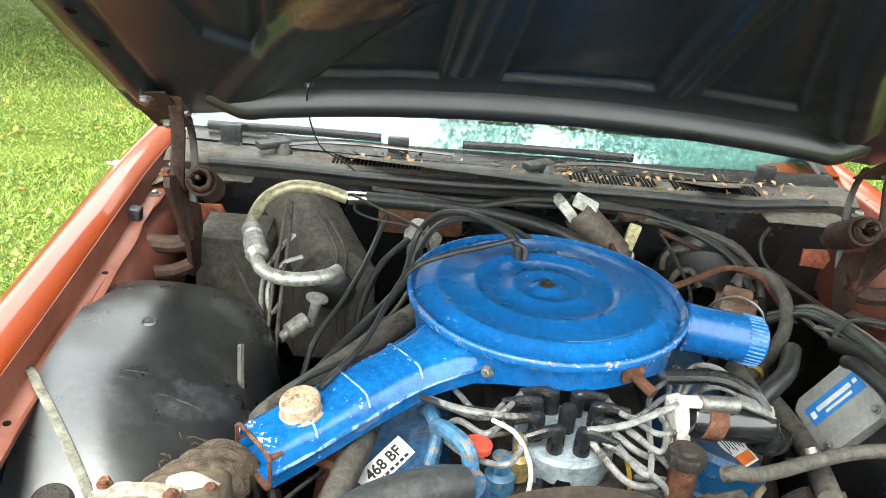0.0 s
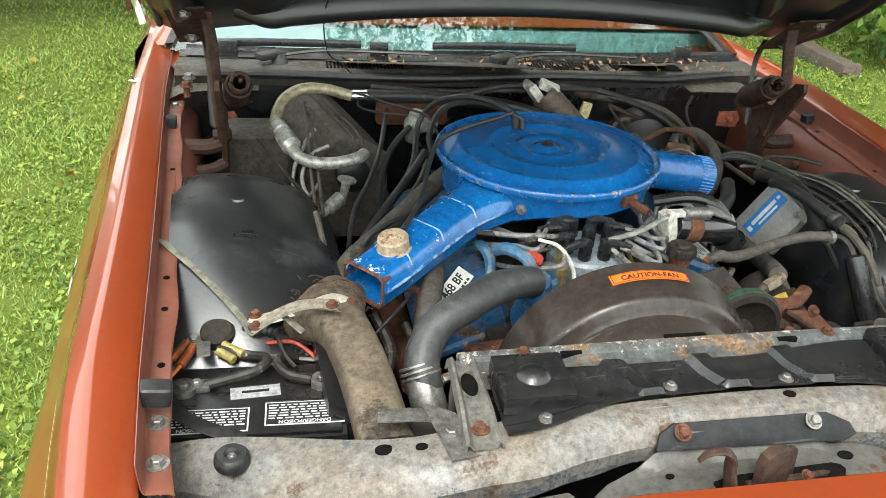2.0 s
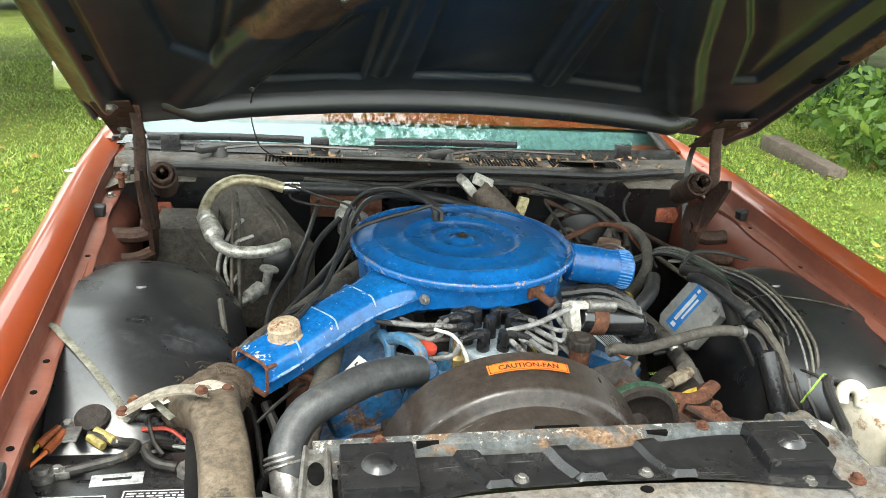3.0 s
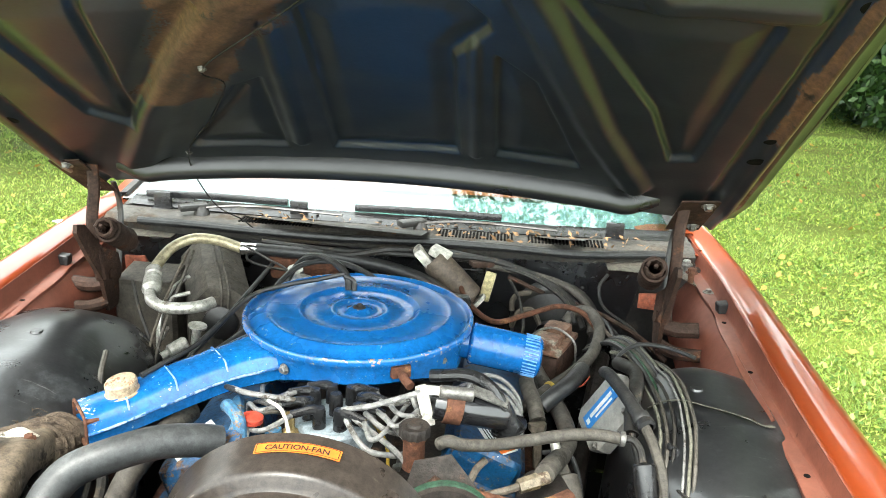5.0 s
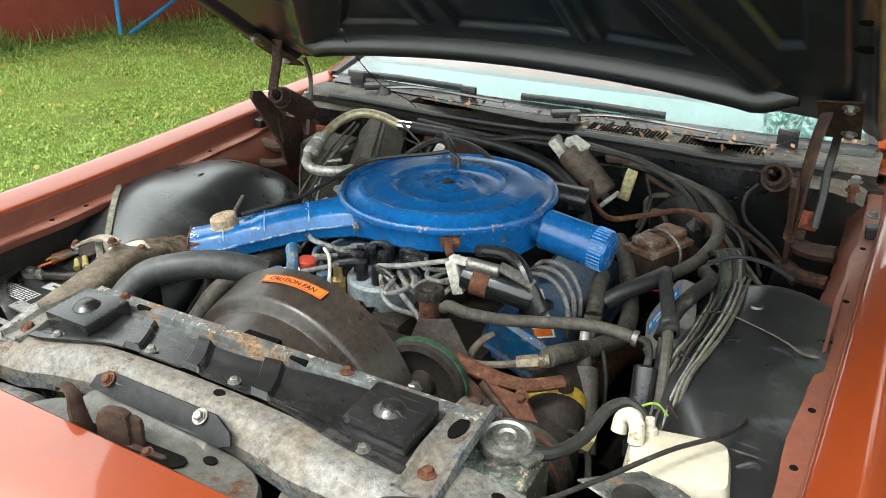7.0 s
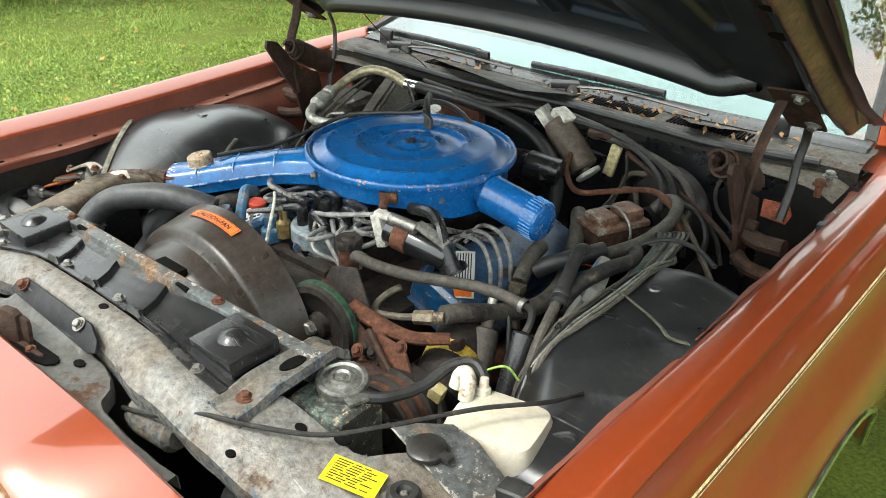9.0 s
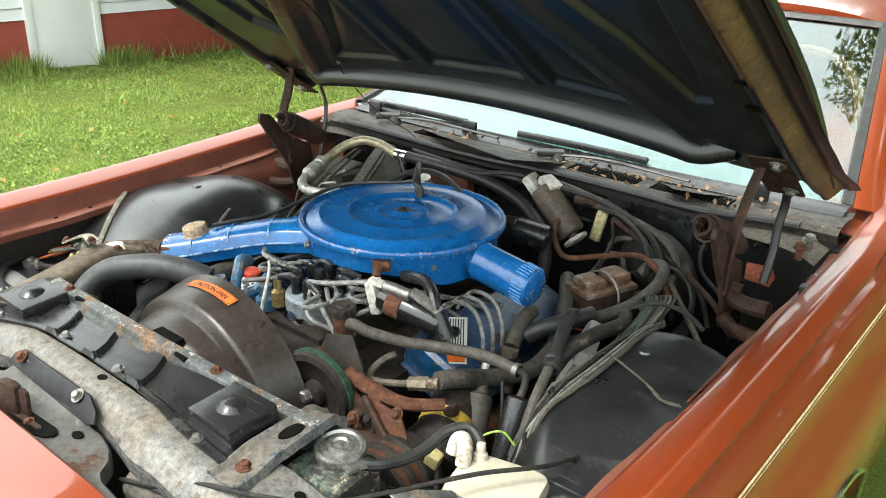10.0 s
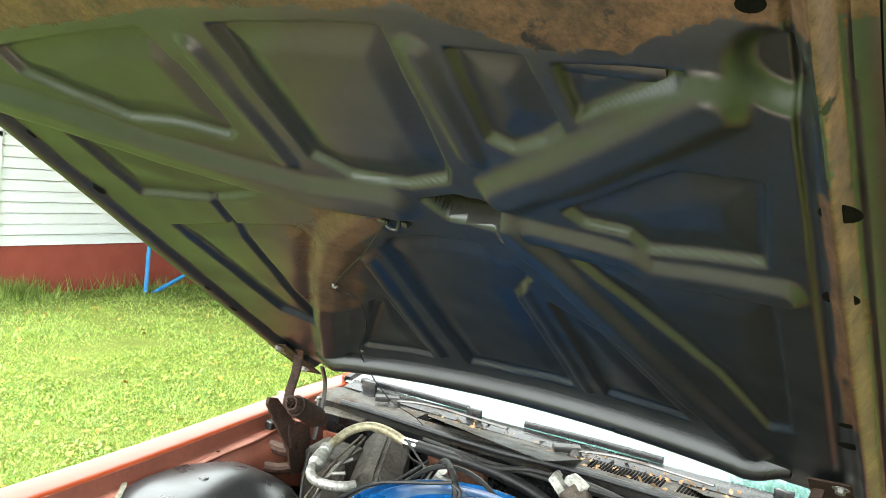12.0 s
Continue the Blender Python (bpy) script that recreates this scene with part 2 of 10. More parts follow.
DIST_GREY = mat("pale_blue_grey_cap", (0.20, 0.235, 0.255), (0.13, 0.155, 0.17), 0.36, 0.0, 30.0, 0.7, 0.15, 250, stain=(0.08, 0.065, 0.05), stain_scale=20, stain_cut=0.6)
MILKY = mat("milky_yellowed_plastic", (0.47, 0.45, 0.39), (0.37, 0.32, 0.23), 0.4, 0.0, 9.0, 0.8, 0.08, 250, stain=(0.27, 0.165, 0.08), stain_scale=12, stain_cut=0.60, grain=0.12)
WHITE = mat("white_paint", (0.80, 0.81, 0.80), (0.74, 0.75, 0.74), 0.5, 0.0, 5.0, 0.5, 0.03, 120, grain=0.15)
WHITE_DIRTY = mat("dirty_white", (0.48, 0.46, 0.41), (0.33, 0.31, 0.27), 0.55, 0.0, 20.0, 0.7, 0.1, 200, stain=(0.25, 0.19, 0.13), stain_scale=14, stain_cut=0.62)
LABEL_WHITE = mat("label_white", (0.55, 0.55, 0.53), (0.45, 0.45, 0.43), 0.45, 0.0, 20.0, 0.5, 0.0, grain=0.15)
INK = mat("black_ink", (0.015, 0.015, 0.015), (0.012, 0.012, 0.012), 0.5, 0.0, 20.0, 0.5, 0.0, grain=0.15)
ORANGE = mat("orange_sticker", (0.62, 0.13, 0.012), (0.50, 0.10, 0.01), 0.45, 0.0, 30.0, 0.6, 0.03, grain=0.15)
YELLOW = mat("yellow_sticker", (0.66, 0.50, 0.006), (0.58, 0.43, 0.006), 0.45, 0.0, 30.0, 0.5, 0.03, grain=0.15)
LABEL_BLUE = mat("blue_label", (0.015, 0.15, 0.42), (0.012, 0.12, 0.34), 0.4, 0.0, 30.0, 0.5, 0.0, grain=0.15)
CLOTH = mat("frayed_wrapping", (0.09, 0.066, 0.046), (0.035, 0.026, 0.019), 0.9, 0.0, 60.0, 0.9, 0.8, 400)
DIRTY_TAN = mat("dirty_snout_plastic", (0.125, 0.098, 0.068), (0.05, 0.038, 0.027), 0.55, 0.0, 12.0, 0.9, 0.25, 200, stain=(0.035, 0.027, 0.021), stain_scale=7, stain_cut=0.55, scratch=(0.25, 0.21, 0.16), dust=(0.2, 0.165, 0.12), dust_amount=0.35)
STRAP = mat("faded_webbing", (0.15, 0.145, 0.115), (0.085, 0.08, 0.062), 0.7, 0.0, 40.0, 0.7, 0.3, 400)
RED = mat("red_cap", (0.42, 0.05, 0.025), (0.28, 0.035, 0.02), 0.5, 0.0, 40.0, 0.6, 0.1)
YELLOW_PAINT = mat("yellow_band", (0.40, 0.28, 0.03), (0.22, 0.14, 0.02), 0.5, 0.0, 30.0, 0.7, 0.1)
GREEN_WIRE = mat("green_wire", (0.03, 0.085, 0.045), (0.018, 0.04, 0.025), 0.5, 0.0, 40.0, 0.7, 0.05)
COWL = mat("dusty_cowl_paint", (0.060, 0.056, 0.050), (0.022, 0.021, 0.019), 0.5, 0.1, 9.0, 0.9, 0.2, 200, stain=(0.05, 0.036, 0.025), stain_scale=7, stain_cut=0.54, dust=(0.20, 0.18, 0.15), dust_amount=0.5, scratch=(0.2, 0.19, 0.17))
# near-black that paints in the darkness of holes, slots and the bay's depth
VOID = mat("painted_darkness", (0.006, 0.0055, 0.005), (0.003, 0.003, 0.003), 0.9, 0.0, 15.0, 0.7, 0.3, spec=0.05)
PLATE = mat("grimy_grey_plate", (0.105, 0.104, 0.098), (0.055, 0.050, 0.043), 0.42, 0.2, 12.0, 0.9, 0.2, 200, stain=(0.085, 0.045, 0.028), stain_scale=10, stain_cut=0.58, dust=(0.17, 0.15, 0.12), dust_amount=0.2, grain=0.3)
LEAF_DRY = mat("dry_leaf", (0.22, 0.125, 0.055), (0.10, 0.055, 0.025), 0.7, 0.0, 40.0, 0.7, 0.2)
LEAF_YELLOW = mat("yellow_fallen_leaf", (0.32, 0.22, 0.035), (0.17, 0.09, 0.02), 0.7, 0.0, 3.0, 0.9, 0.0)
RED_BASE = mat("red_masonry_paint", (0.30, 0.058, 0.036), (0.23, 0.042, 0.028), 0.8, 0.0, 3.0, 0.6, 0.2, 60)
SIDING = mat("white_siding", (0.78, 0.79, 0.80), (0.72, 0.73, 0.75), 0.55, 0.0, 2.0, 0.5, 0.05, 40, grain=0.15)
BLUE_POLE = mat("blue_pole_paint", (0.03, 0.24, 0.55), (0.02, 0.18, 0.42), 0.5, 0.0, 10.0, 0.5, 0.05)
GALV = mat("galvanised_tube", (0.38, 0.42, 0.41), (0.28, 0.31, 0.30), 0.5, 0.4, 6.0, 0.6, 0.05)
SHEET = mat("pale_roof_sheet", (0.40, 0.40, 0.35), (0.32, 0.32, 0.28), 0.5, 0.1, 2.0, 0.6, 0.03)
BARK = mat("bark", (0.13, 0.095, 0.065), (0.06, 0.045, 0.032), 0.9, 0.0, 9.0, 0.8, 0.6, 60)
TIMBER = mat("weathered_timber", (0.13, 0.105, 0.085), (0.07, 0.055, 0.045), 0.85, 0.0, 8.0, 0.8, 0.4, 90)
VINYL = mat("white_vinyl_roof", (0.74, 0.74, 0.72), (0.66, 0.66, 0.63), 0.55, 0.0, 8.0, 0.5, 0.1, 500, grain=0.15)
TYRE = mat("tyre_rubber", (0.03, 0.03, 0.03), (0.02, 0.02, 0.02), 0.8, 0.0, 20.0, 0.5, 0.2)
SEAT = mat("tan_brown_seat", (0.16, 0.08, 0.03), (0.10, 0.05, 0.02), 0.6, 0.0, 9.0, 0.6, 0.1)
TRIM_TEAL = mat("pale_green_dash", (0.11, 0.17, 0.165), (0.08, 0.13, 0.125), 0.6, 0.0, 5.0, 0.6, 0.05)
CLAY = mat("terracotta_drum", (0.42, 0.19, 0.10), (0.28, 0.12, 0.065), 0.7, 0.0, 6.0, 0.6, 0.1)
RED_TUBE = mat("rusty_orange_frame", (0.50, 0.22, 0.05), (0.34, 0.14, 0.035), 0.5, 0.0, 8.0, 0.6, 0.05)


def leaf_mat(name, a, b, c):
    m = bpy.data.materials.new(name)
    m.use_nodes = True
    n, l = m.node_tree.nodes, m.node_tree.links
    geo = n.new("ShaderNodeNewGeometry")
    r = n.new("ShaderNodeValToRGB")
    r.color_ramp.elements[0].color, r.color_ramp.elements[1].color = (*a, 1), (*c, 1)
    mid = r.color_ramp.elements.new(0.55)
    mid.color = (*b, 1)
    l.new(geo.outputs["Random Per Island"], r.inputs["Fac"])
    bs = n["Principled BSDF"]
    l.new(r.outputs["Color"], bs.inputs["Base Color"])
    bs.inputs["Roughness"].default_value = 0.55
    tr = n.new("ShaderNodeBsdfTranslucent")
    l.new(r.outputs["Color"], tr.inputs["Color"])
    mx = n.new("ShaderNodeMixShader")
    mx.inputs[0].default_value = 0.35
    l.new(bs.outputs[0], mx.inputs[1])
    l.new(tr.outputs[0], mx.inputs[2])
    l.new(mx.outputs[0], n["Material Output"].inputs["Surface"])
    return m


FOLIAGE = leaf_mat("tree_foliage", (0.010, 0.034, 0.007), (0.024, 0.066, 0.012), (0.062, 0.125, 0.022))
FOLIAGE_LIGHT = leaf_mat("bright_foliage", (0.045, 0.10, 0.012), (0.09, 0.17, 0.022), (0.17, 0.25, 0.035))
BLADES = leaf_mat("grass_blades", (0.086, 0.162, 0.030), (0.215, 0.320, 0.056), (0.41, 0.475, 0.135))
CLOVER = leaf_mat("clover_leaves", (0.055, 0.120, 0.018), (0.16, 0.25, 0.032), (0.32, 0.38, 0.070))


def lawn_mat():
    m = mat("lawn_soil", (0.110, 0.140, 0.018), (0.052, 0.070, 0.012), 0.9, 0.0, 1.6, 0.8, 0.5, 45, stain=(0.10, 0.075, 0.035), stain_scale=3.0, stain_cut=0.63, stain_rough=0.95)
    return m


def glass_mat():
    m = bpy.data.materials.new("tinted_windscreen_glass")
    m.use_nodes = True
    b = m.node_tree.nodes["Principled BSDF"]
    b.inputs["Base Color"].default_value = (0.62, 0.82, 0.81, 1)
    b.inputs["Transmission Weight"].default_value, b.inputs["Roughness"].default_value, b.inputs["IOR"].default_value = 1.0, 0.012, 1.75
    return m


GLASS = glass_mat()

# ---- mesh helpers ----
ORIGIN_OF = {}


def thing(name, at, label, category, group="", kind=""):
    ob = new(name)
    ob.empty_display_size = 0.02
    ob.location = at
    ORIGIN_OF[ob.name] = Vector(at)
    return tagged(ob, label, category, group, kind)


def part(name, bm, material, parent=None, label="", angle=35):
    """Links a bmesh, built in world metres, as one mesh object under a thing or a part."""
    base = ORIGIN_OF[parent.name] if parent else Vector((0, 0, 0))
    me = bpy.data.meshes.new(name)
    bmesh.ops.recalc_face_normals(bm, faces=bm.faces)
    if base.length:
        bm.transform(Matrix.Translation(-base))
    bm.to_mesh(me)
    bm.free()
    me.materials.append(material)
    for p in me.polygons:
        p.use_smooth = True
    me.set_sharp_from_angle(angle=radians(angle))
    ob = new(name, me)
    if parent:
        ob.parent = parent
    ORIGIN_OF[ob.name] = base
    if label:
        ob["label"] = label
    return ob


def whole(name, bm, material, label, category, group="", kind="", angle=35):
    """A thing that is one mesh; its origin is put at the middle of its foot."""
    pts = [v.co for v in bm.verts]
    lo, hi = [min(p[i] for p in pts) for i in range(3)], [max(p[i] for p in pts) for i in range(3)]
    at = Vector(((lo[0] + hi[0]) / 2, (lo[1] + hi[1]) / 2, lo[2]))
    bm.transform(Matrix.Translation(-at))
    ob = part(name, bm, material, None, "", angle)
    ob.location = at
    ORIGIN_OF[ob.name] = at
    return tagged(ob, label, category, group, kind)


def B():
    return bmesh.new()


def frame_of(axis, hint=(0, 0, 1)):
    z = Vector(axis).normalized()
    h = Vector(hint)
    if abs(z.dot(h.normalized())) > 0.95:
        h = Vector((0, 1, 0)) if abs(z.y) < 0.9 else Vector((1, 0, 0))
    x = h.cross(z).normalized()
    return Matrix((x, z.cross(x), z)).transposed()


def box(bm, c, s, rot=(0, 0, 0), bev=0.004, seg=2):
    m = pose(*c, *rot) @ Matrix.Diagonal((*s, 1))
    r = bmesh.ops.create_cube(bm, size=1.0, matrix=m)
    if bev > 0:
        es = list({e for v in r["verts"] for e in v.link_edges})
        bmesh.ops.bevel(bm, geom=es, offset=min(bev, min(s) * 0.45), segments=seg, affect="EDGES", profile=0.6)
    return bm


def lathe(bm, at, axis, profile, n=24, hint=(0, 0, 1), squash=(1, 1)):
    """Turns (radius, height) pairs round an axis."""
    m = frame_of(axis, hint)
    at = Vector(at)
    rings = []
    for r, h in profile:
        if r < 1e-5:
            rings.append([bm.verts.new(at + m @ Vector((0, 0, h)))])
        else:
            rings.append([bm.verts.new(at + m @ Vector((r * squash[0] * math.cos(2 * math.pi * i / n), r * squash[1] * math.sin(2 * math.pi * i / n), h))) for i in range(n)])
    for a, b in zip(rings, rings[1:]):
        for i in range(n):
            j = (i + 1) % n
            q = [a[i % len(a)], a[j % len(a)], b[j % len(b)], b[i % len(b)]]
            q = list(dict.fromkeys(q))
            if len(q) > 2:
                bm.faces.new(q)
    return bm


def rod(bm, p0, p1, r0, r1=None, n=16, bev=0.0):
    p0, p1 = Vector(p0), Vector(p1)
    r1 = r0 if r1 is None else r1
    d = (p1 - p0).length
    b = min(bev, d * 0.4, r0 * 0.6, r1 * 0.6)
    prof = [(0, 0), (r0 - b, 0), (r0, b), (r1, d - b), (r1 - b, d), (0, d)] if b > 0 else [(0, 0), (r0, 0), (r1, d), (0, d)]
    return lathe(bm, p0, p1 - p0, prof, n)


def curve_points(pts, res):
    p = [Vector(q) for q in pts]
    if len(p) < 3:
        return [p[0].lerp(p[-1], i / res) for i in range(res + 1)]
    p = [2 * p[0] - p[1], *p, 2 * p[-1] - p[-2]]
    out = []
    for i in range(1, len(p) - 2):
        a, b, c, d = p[i - 1 : i + 3]
        for k in range(res):
            t = k / res
            out.append(0.5 * ((2 * b) + (c - a) * t + (2 * a - 5 * b + 4 * c - d) * t * t + (3 * b - a - 3 * c + d) * t ** 3))
    out.append(p[-2])
    return out


def tube(bm, pts, r, n=10, res=7, cap=True, ridge=0.0, flat=1.0):
    """A hose, pipe or wire along a smooth curve through pts. ridge: corrugation. flat: height over width."""
    c = curve_points(pts, res)
    rings, x = [], None
    for i, p in enumerate(c):
        t = (c[min(i + 1, len(c) - 1)] - c[max(i - 1, 0)]).normalized()
        if x is None:
            x = frame_of(t).col[0].normalized()
        x = (x - t * x.dot(t)).normalized()
        y = t.cross(x)
        rr = r if not isinstance(r, (list, tuple)) else r[0] + (r[-1] - r[0]) * i / (len(c) - 1)
        rr += ridge * (1 if i % 2 else -1)
        rings.append([bm.verts.new(p + rr * (math.cos(2 * math.pi * k / n) * x + flat * math.sin(2 * math.pi * k / n) * y)) for k in range(n)])
    for a, b in zip(rings, rings[1:]):
        for k in range(n):
            bm.faces.new((a[k], a[(k + 1) % n], b[(k + 1) % n], b[k]))
    if cap:
        bm.faces.new(list(reversed(rings[0])))
        bm.faces.new(rings[-1])
    return bm


def slab(bm, outline, m, thick, bev=0.0):
    """A plate: an outline in the plane of m, thick along its z."""
    f = bm.faces.new([bm.verts.new(m @ Vector((*p, 0))) for p in outline])
    g = bmesh.ops.extrude_face_region(bm, geom=[f])
    vs = [e for e in g["geom"] if isinstance(e, bmesh.types.BMVert)]
    n = m.to_3x3() @ Vector((0, 0, thick))
    bmesh.ops.translate(bm, vec=n, verts=vs)
    if bev > 0:
        es = list({e for v in vs for e in v.link_edges if e.other_vert(v) in vs})
        bmesh.ops.bevel(bm, geom=es, offset=bev, segments=2, affect="EDGES", profile=0.6)
    return bm


def loft(bm, rows, closed=False, cap=False):
    """Quads between rows of equally many points."""
    vs = [[bm.verts.new(p) for p in row] for row in rows]
    k = len(vs[0])
    for a, b in zip(vs, vs[1:]):
        for i in range(k if closed else k - 1):
            bm.faces.new((a[i], a[(i + 1) % k], b[(i + 1) % k], b[i]))
    if cap:
        bm.faces.new(list(reversed(vs[0])))
        bm.faces.new(vs[-1])
    return bm


def thicken(bm, d):
    """Gives an open sheet a second side, d away."""
    bmesh.ops.recalc_face_normals(bm, faces=bm.faces)
    bmesh.ops.solidify(bm, geom=list(bm.faces), thickness=d)
    return bm


def bolt(bm, at, axis=(0, 0, 1), r=0.008, washer=0.0):
    at, axis = Vector(at), Vector(axis).normalized()
    if washer:
        lathe(bm, at, axis, [(0, 0), (washer, 0), (washer, 0.0015), (0, 0.0015)], 16)
        at = at + axis * 0.0015
    lathe(bm, at, axis, [(r * 1.25, 0), (r * 1.25, 0.002), (r, 0.002), (r, r * 0.8), (r * 0.8, r), (0, r)], 6)
    return bm


def lift(x, y):
    """Height of the sloping lawn."""
    return 0.036 * x - 0.025 * y


def smooth(a, b, x):
    t = min(1, max(0, (x - a) / (b - a)))
    return t * t * (3 - 2 * t)


def mid(y):
    """The car's centre line."""
    return 0.03 - 0.042 * y


# ---- lawn and surroundings ----
def cards(name, verts, per, material):
    """Many small leaves or blades, per corners each, as one mesh."""
    n = len(verts) // per
    me = bpy.data.meshes.new(name)
    me.vertices.add(len(verts))
    me.vertices.foreach_set("co", np.asarray(verts, np.float32).ravel())
    me.loops.add(n * per)
    me.loops.foreach_set("vertex_index", np.arange(n * per, dtype=np.int32))
    me.polygons.add(n)
    me.polygons.foreach_set("loop_start", np.arange(n, dtype=np.int32) * per)
    me.update()
    me.validate()
    me.materials.append(material)
    return new(name, me)


def build_ground():
    bm = B()
    xs = [-400, -120, -50, -25, -15] + [-12 + 0.6 * i for i in range(40)] + [15, 25, 50, 120, 400]
    rows = []
    for y in [-400, -120, -40, -15] + [-6 + 0.6 * i for i in range(44)] + [26, 40, 90, 400]:
        rows.append([(x, y, (lift(x, y) + 0.025 * noise.noise((x * 0.9, y * 0.9, 0))) if abs(x) < 30 and abs(y) < 30 else lift(max(-30, min(30, x)), max(-30, min(30, y)))) for x in xs])
    loft(bm, rows)
    g = part("ground", bm, lawn_mat())
    tagged(g, "uneven mown lawn of yellow-green grass with bare patches", "lawn", "", "structure")
    rng = np.random.default_rng(3)
    out = []
    for x0, x1, y0, y1, n in ((-10.0, -0.95, -0.4, 10.0, 360000), (0.95, 6.5, -0.4, 13.0, 270000), (-8.0, 6.5, -6.0, -0.4, 120000), (-10.0, -1.0, 10.0, 15.0, 45000)):
        # more blades where they are near
        k = rng.random((n * 3, 2))
        x, y = x0 + (x1 - x0) * k[:, 0], y0 + (y1 - y0) * k[:, 1]
        d = np.hypot(x, y + 0.7)
        keep = rng.random(n * 3) < np.clip(2.4 / d, 0.14, 1.0) ** 1.5
        x, y, d = x[keep][:n], y[keep][:n], d[keep][:n]
        patch = np.array([noise.noise((a * 1.3, b * 1.3, 4)) for a, b in zip(x, y)])
        h = (0.010 + 0.017 * rng.random(len(x))) * (1 + 0.05 * d) * np.clip(1 + 0.8 * patch, 0.4, 1.6)
        w = (0.0016 + 0.0014 * rng.random(len(x))) * (1 + 0.20 * d)
        a = rng.random(len(x)) * 2 * np.pi
        lean = rng.normal(0, 0.75, (len(x), 2)) * h[:, None]
        z = lift(x, y) + np.array([0.025 * noise.noise((p * 0.9, q * 0.9, 0)) for p, q in zip(x, y)]) - 0.004
        base = np.stack([x, y, z], 1)
        side = np.stack([np.cos(a) * w, np.sin(a) * w, 0 * w], 1)
        tip = base + np.stack([lean[:, 0], lean[:, 1], h], 1)
        out.append(np.stack([base - side, base + side, tip], 1).reshape(-1, 3))
    g = cards("grass", np.concatenate(out), 3, BLADES)
    tagged(g, "short yellow-green grass blades and clover", "grass", "", "stuff")
    # broad clover leaves between the blades
    out = []
    for x0, x1, y0, y1, n in ((-5.5, -0.95, -0.2, 5.0, 42000), (0.95, 4.5, -0.2, 6.0, 36000)):
        x, y = x0 + (x1 - x0) * rng.random(n), y0 + (y1 - y0) * rng.random(n)
        keep = np.array([noise.noise((a * 2.3, b * 2.3, 9)) for a, b in zip(x, y)]) > -0.12
        x, y = x[keep], y[keep]
        k = len(x)
        r, a = 0.006 + 0.010 * rng.random(k) ** 2, rng.random(k) * 2 * np.pi
        c = np.stack([x, y, lift(x, y) + 0.012 + 0.022 * rng.random(k)], 1)
        u = np.stack([np.cos(a), np.sin(a), rng.normal(0, 0.45, k)], 1) * r[:, None]
        v = np.stack([-np.sin(a), np.cos(a), rng.normal(0, 0.45, k)], 1) * r[:, None] * 0.75
        out.append(np.stack([c - u, c + v, c + u, c - v], 1).reshape(-1, 3))
    f = cards("clover", np.concatenate(out), 4, CLOVER)
    tagged(f, "low clover and broad weed leaves in the lawn", "clover", "", "stuff")
    # fallen leaves
    n, pts = 900, []
    for i in range(n):
        if i % 2:
            x, y = 1.1 + 4.5 * rng.random() ** 1.2, 0.5 + 9 * rng.random()
        else:
            x, y = -1.1 - 7 * rng.random(), 0.3 + 8 * rng.random()
        c = Vector((x, y, lift(x, y) + 0.035))
        s, m = 0.016 + 0.022 * rng.random(), Euler((rng.normal(0, 0.4), rng.normal(0, 0.4), rng.random() * 6.3)).to_matrix()
        pts += [c + m @ Vector(q) * s for q in ((-1, 0, 0), (-0.2, 0.55, 0.1), (1, 0, 0.15), (-0.2, -0.55, 0.1))]
    f = cards("fallen_leaves", np.array([tuple(p) for p in pts]), 4, LEAF_YELLOW)
    tagged(f, "scattered yellow and brown fallen leaves on the lawn", "leaves", "", "stuff")


def crown_leaves(blobs, per_m2, size, seed, droop=0.3):
    """Leaf cards on the shells of many uneven clumps: (x, y, z, radius)."""
    rng = np.random.default_rng(seed)
    out = []
    for bx_, by_, bz_, r in blobs:
        n = int(per_m2 * 4 * np.pi * r * r)
        d = rng.normal(size=(n, 3))
        d /= np.linalg.norm(d, axis=1, keepdims=True)
        rad = r * (0.55 + 0.5 * rng.random((n, 1)) ** 0.6)
        c = np.array([bx_, by_, bz_]) + d * rad * np.array([1, 1, 0.8])
        u = rng.normal(size=(n, 3)) + d * 0.6
        u[:, 2] -= droop
        u /= np.linalg.norm(u, axis=1, keepdims=True)
        v = np.cross(u, d + rng.normal(0, 0.5, (n, 3)))
        v /= np.linalg.norm(v, axis=1, keepdims=True) + 1e-9
        s = size * (0.6 + 0.8 * rng.random((n, 1)))
        out.append(np.stack([c - u * s, c + v * s * 0.42, c + u * s, c - v * s * 0.42], 1).reshape(-1, 3))
    return np.concatenate(out)


